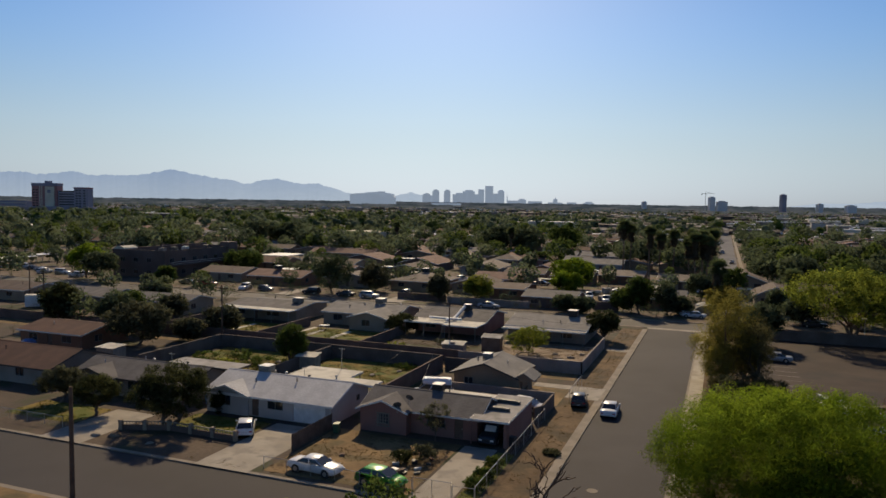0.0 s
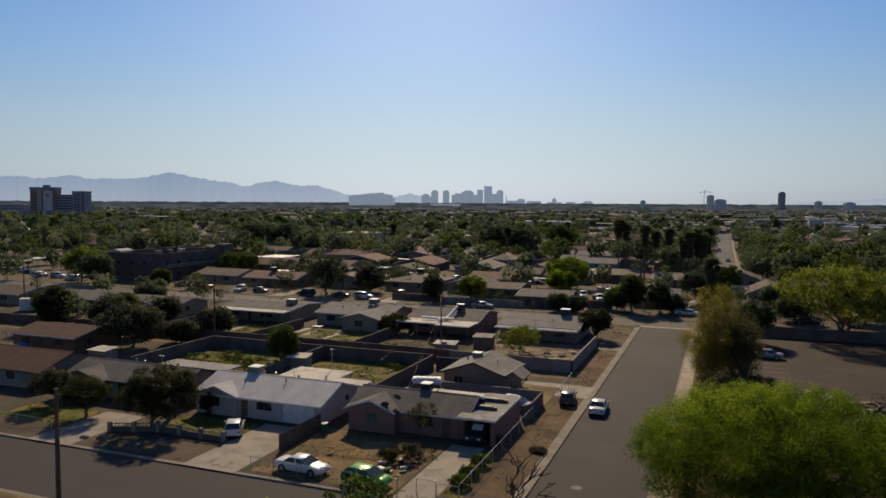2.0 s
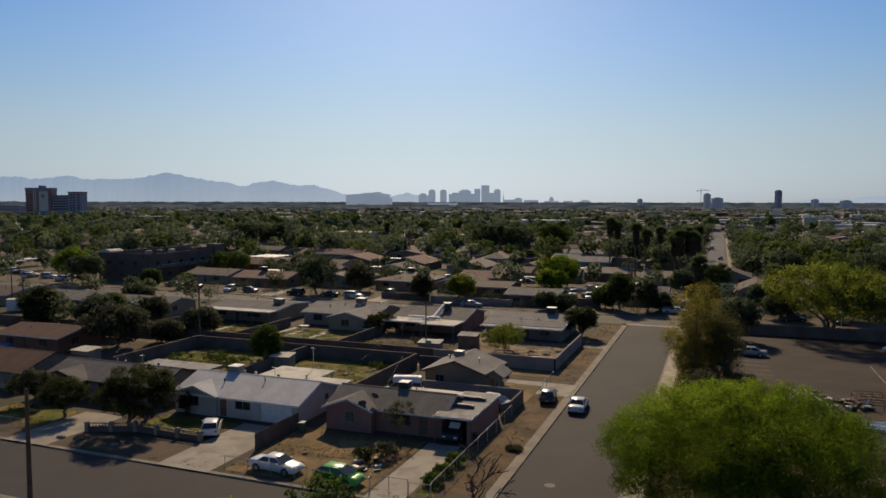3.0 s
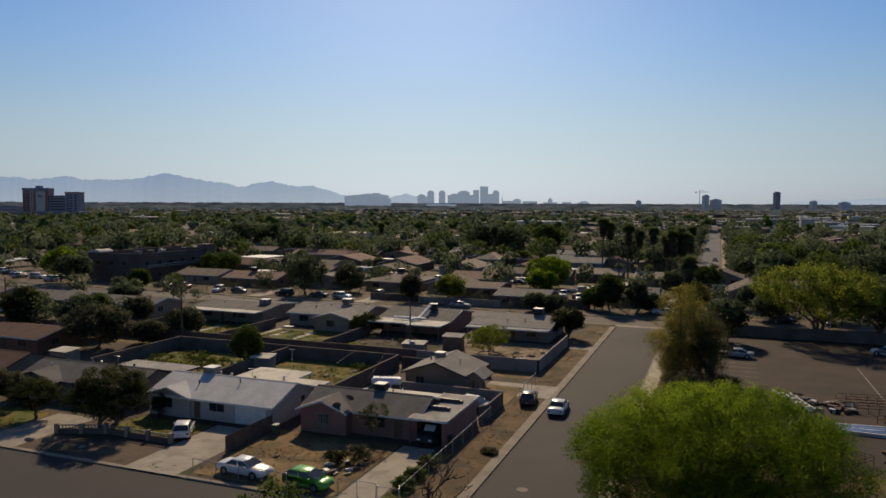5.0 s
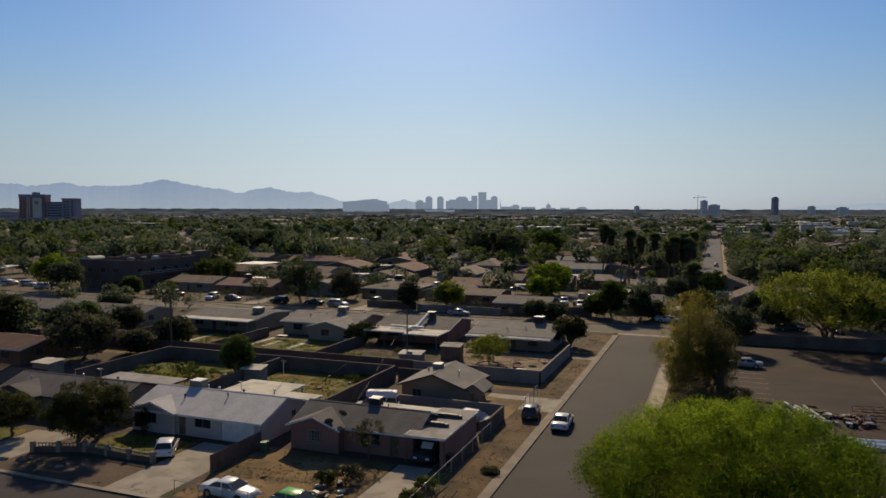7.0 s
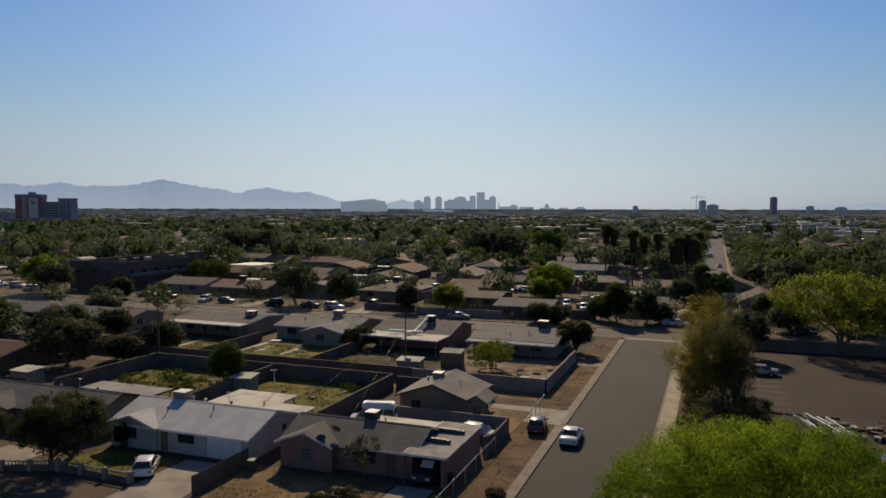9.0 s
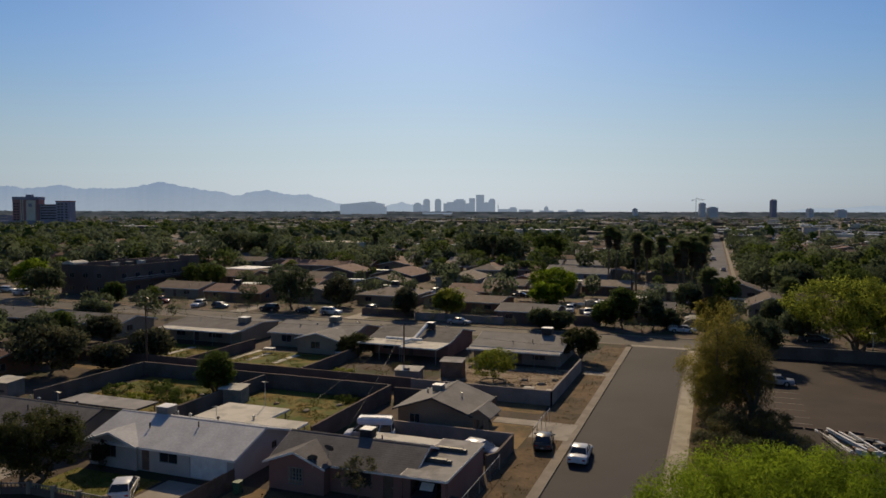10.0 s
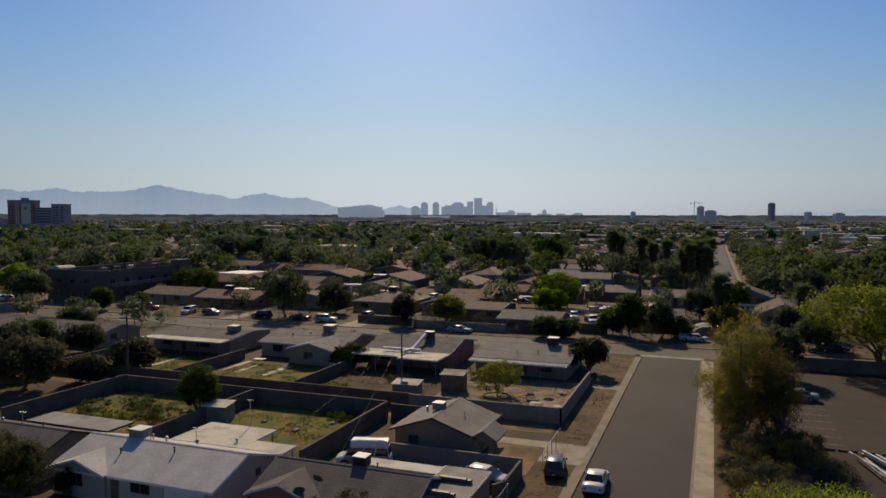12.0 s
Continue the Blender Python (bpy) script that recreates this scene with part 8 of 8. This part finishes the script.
hospital()
sx, sy = at_far(660, 3600)
stadium = thing("stadium", sx, sy, 0, "distant stadium with a broad arched roof", "stadium", rz=21)
b = bmesh.new()
prism(b, [(-108, 0), (-110, 54), (-104, 60), (-50, 64), (40, 62), (100, 54), (108, 46), (108, 0)], "y", -60, 60)
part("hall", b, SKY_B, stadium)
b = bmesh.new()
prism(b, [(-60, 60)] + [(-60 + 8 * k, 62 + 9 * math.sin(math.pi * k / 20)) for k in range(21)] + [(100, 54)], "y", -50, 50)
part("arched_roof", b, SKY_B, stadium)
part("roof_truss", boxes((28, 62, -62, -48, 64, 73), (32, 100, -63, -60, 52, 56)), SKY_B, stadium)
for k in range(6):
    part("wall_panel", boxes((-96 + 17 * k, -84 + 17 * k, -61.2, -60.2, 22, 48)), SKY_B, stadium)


def skyline_tower(px, depth, w, d, h, top="flat", bays=0):
    """A distant tower: flat, stepped or round-topped, with shallow upright bays."""
    x, y = at_far(px, depth)
    t = thing("downtown_tower", x, y, 0, "distant blue-grey downtown tower", "building", rz=21, group="far towers")
    rise = h - w * 0.42 if top == "round" else h
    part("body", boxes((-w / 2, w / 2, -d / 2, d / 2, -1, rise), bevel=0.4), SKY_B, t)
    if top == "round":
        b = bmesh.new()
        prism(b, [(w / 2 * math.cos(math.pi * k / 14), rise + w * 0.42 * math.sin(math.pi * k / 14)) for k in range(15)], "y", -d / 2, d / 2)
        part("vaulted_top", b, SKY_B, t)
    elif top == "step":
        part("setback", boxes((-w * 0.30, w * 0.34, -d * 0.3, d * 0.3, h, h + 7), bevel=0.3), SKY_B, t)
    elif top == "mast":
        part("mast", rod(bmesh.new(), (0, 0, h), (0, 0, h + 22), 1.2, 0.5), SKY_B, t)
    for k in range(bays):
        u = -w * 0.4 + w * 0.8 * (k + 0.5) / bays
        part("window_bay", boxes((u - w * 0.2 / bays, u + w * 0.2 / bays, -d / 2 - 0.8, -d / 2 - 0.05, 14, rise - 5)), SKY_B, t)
    return t


for k, (px, w, h, top, bays) in enumerate(((754, 46, 74, "round", 0), (770, 38, 95, "round", 2), (790, 36, 95, "round", 2), (762, 60, 62, "flat", 0), (806, 40, 70, "flat", 0), (815, 60, 78, "flat", 3), (828, 66, 88, "step", 3), (841, 30, 72, "flat", 0),
                                           (850, 32, 100, "flat", 2), (864, 44, 120, "flat", 3), (874, 34, 78, "flat", 0), (885, 36, 92, "step", 2), (896, 3, 62, "mast", 0), (905, 60, 40, "flat", 0), (922, 46, 44, "step", 0), (945, 80, 38, "flat", 0), (1010, 50, 34, "flat", 0), (1040, 60, 32, "step", 0))):
    skyline_tower(px, 4000 + 12 * k, w, 30, h, top, bays)
hx, hy = at_far(789, 3760)
hall = thing("exhibition_hall", hx, hy, 0, "long low hall with a bright white roof", "building", rz=21)
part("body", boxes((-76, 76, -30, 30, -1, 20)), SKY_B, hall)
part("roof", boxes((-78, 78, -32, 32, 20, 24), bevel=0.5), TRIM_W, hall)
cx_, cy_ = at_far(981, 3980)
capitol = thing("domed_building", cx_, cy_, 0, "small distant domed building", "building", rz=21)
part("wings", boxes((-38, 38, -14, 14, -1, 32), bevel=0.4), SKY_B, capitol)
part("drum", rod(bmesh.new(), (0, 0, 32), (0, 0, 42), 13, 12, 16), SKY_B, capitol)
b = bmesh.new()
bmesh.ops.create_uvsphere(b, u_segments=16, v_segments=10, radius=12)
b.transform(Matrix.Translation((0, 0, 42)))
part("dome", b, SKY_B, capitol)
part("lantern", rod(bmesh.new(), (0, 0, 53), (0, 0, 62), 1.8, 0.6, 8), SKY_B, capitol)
for px, dep, w, h in ((1257, 2600, 18, 48), (1275, 2600, 34, 33), (1383, 2600, 16, 60), (1448, 2700, 18, 29), (1503, 2700, 34, 25), (1138, 3000, 16, 30)):
    tower(px, dep, w, 24, h + 7, OFF_B if px != 1383 else HAZE_B, "distant lone office tower", "office_tower", crown=3)


crx, cry = at_far(1246, 2600)
crane = thing("tower_crane", crx, cry, 0, "thin distant tower crane over the rooftops", "crane", rz=21)
part("mast", rod(bmesh.new(), (0, 0, 0), (0, 0, 70), 0.9), STEEL, crane)
part("jib", rod(bmesh.new(), (-14, 0, 68), (32, 0, 68), 0.7), STEEL, crane)
part("counterweight", boxes((-15, -12, -1.5, 1.5, 64, 68)), STEEL, crane)
part("tie_bar", rod(bmesh.new(), (0, 0, 75), (24, 0, 68.5), 0.35), STEEL, crane)
part("tower_head", rod(bmesh.new(), (0, 0, 69), (0, 0, 76), 0.6), STEEL, crane)


def mountains(name, depth, px0, px1, base, peaks, label, material, rough=1.0):
    """A far range: a broad rise with its chief summits, broken by fine noise, whose slopes fall to the plain."""
    n = 520
    vs, fs = [], []
    for i, px in enumerate(np.linspace(px0, px1, n)):
        x, y = at_far(px, depth)
        lo, hi, from_px, to_px = base
        f = min(max((px - from_px) / (to_px - from_px), 0), 1)
        h = lo + (hi - lo) * (3 * f * f - 2 * f ** 3)
        for c, w, a in peaks:
            h += a * max(0.0, 1 - abs(px - c) / w) ** 1.3
        for f_, a_, s_ in ((0.022, 3.0, 0), (0.055, 2.4, 3), (0.13, 1.3, 5), (0.31, 0.7, 7)):
            h += rough * a_ * (0.45 - abs(noise.noise((px * f_, depth * 0.01, s_))) * 1.6)
        vs += [(x, y, max(h * depth / 1284, 1.0)), (x * 0.93, y * 0.93, -2)]
        if i:
            k = 2 * i
            fs.append((k - 2, k - 1, k + 1, k))
    ob = mesh_part(name, np_mesh(name, vs, fs), material)
    return tagged(ob, label, "mountains", kind="structure")


# the ranges glow bluish in place of haze in the air
MOUNT = mat("haze_glow_mountain", (0.09, 0.12, 0.18), (0.12, 0.15, 0.2), 1.0, 0.004, 0.02, 0.0, spec=0.0)
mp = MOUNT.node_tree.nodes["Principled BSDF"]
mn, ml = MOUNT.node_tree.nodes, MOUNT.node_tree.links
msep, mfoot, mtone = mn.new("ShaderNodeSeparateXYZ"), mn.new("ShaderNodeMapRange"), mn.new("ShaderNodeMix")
mfoot.inputs["From Max"].default_value = 210.0     # painted haze: the glow is palest at the foot of the range
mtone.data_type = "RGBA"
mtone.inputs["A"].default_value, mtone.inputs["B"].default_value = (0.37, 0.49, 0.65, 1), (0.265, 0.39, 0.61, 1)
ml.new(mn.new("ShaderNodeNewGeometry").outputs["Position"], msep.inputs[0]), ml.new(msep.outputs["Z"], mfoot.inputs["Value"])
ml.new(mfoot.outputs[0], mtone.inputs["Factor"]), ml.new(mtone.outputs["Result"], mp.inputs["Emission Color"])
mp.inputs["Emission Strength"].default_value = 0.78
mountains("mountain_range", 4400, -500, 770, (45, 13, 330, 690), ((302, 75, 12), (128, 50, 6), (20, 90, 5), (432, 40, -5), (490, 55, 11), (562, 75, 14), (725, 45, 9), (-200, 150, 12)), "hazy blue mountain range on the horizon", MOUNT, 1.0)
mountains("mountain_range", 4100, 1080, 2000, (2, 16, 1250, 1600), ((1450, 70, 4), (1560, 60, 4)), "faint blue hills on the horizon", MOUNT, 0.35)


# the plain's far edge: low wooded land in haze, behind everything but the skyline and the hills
PLAIN = mat("haze_glow_plain", (0.03, 0.042, 0.036), (0.14, 0.14, 0.125), 0.95, 0.012, 0.12, 0.0, grain=0.2, spec=0.0)
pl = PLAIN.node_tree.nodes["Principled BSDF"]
# faint blue emission painted on the strips stands in for haze
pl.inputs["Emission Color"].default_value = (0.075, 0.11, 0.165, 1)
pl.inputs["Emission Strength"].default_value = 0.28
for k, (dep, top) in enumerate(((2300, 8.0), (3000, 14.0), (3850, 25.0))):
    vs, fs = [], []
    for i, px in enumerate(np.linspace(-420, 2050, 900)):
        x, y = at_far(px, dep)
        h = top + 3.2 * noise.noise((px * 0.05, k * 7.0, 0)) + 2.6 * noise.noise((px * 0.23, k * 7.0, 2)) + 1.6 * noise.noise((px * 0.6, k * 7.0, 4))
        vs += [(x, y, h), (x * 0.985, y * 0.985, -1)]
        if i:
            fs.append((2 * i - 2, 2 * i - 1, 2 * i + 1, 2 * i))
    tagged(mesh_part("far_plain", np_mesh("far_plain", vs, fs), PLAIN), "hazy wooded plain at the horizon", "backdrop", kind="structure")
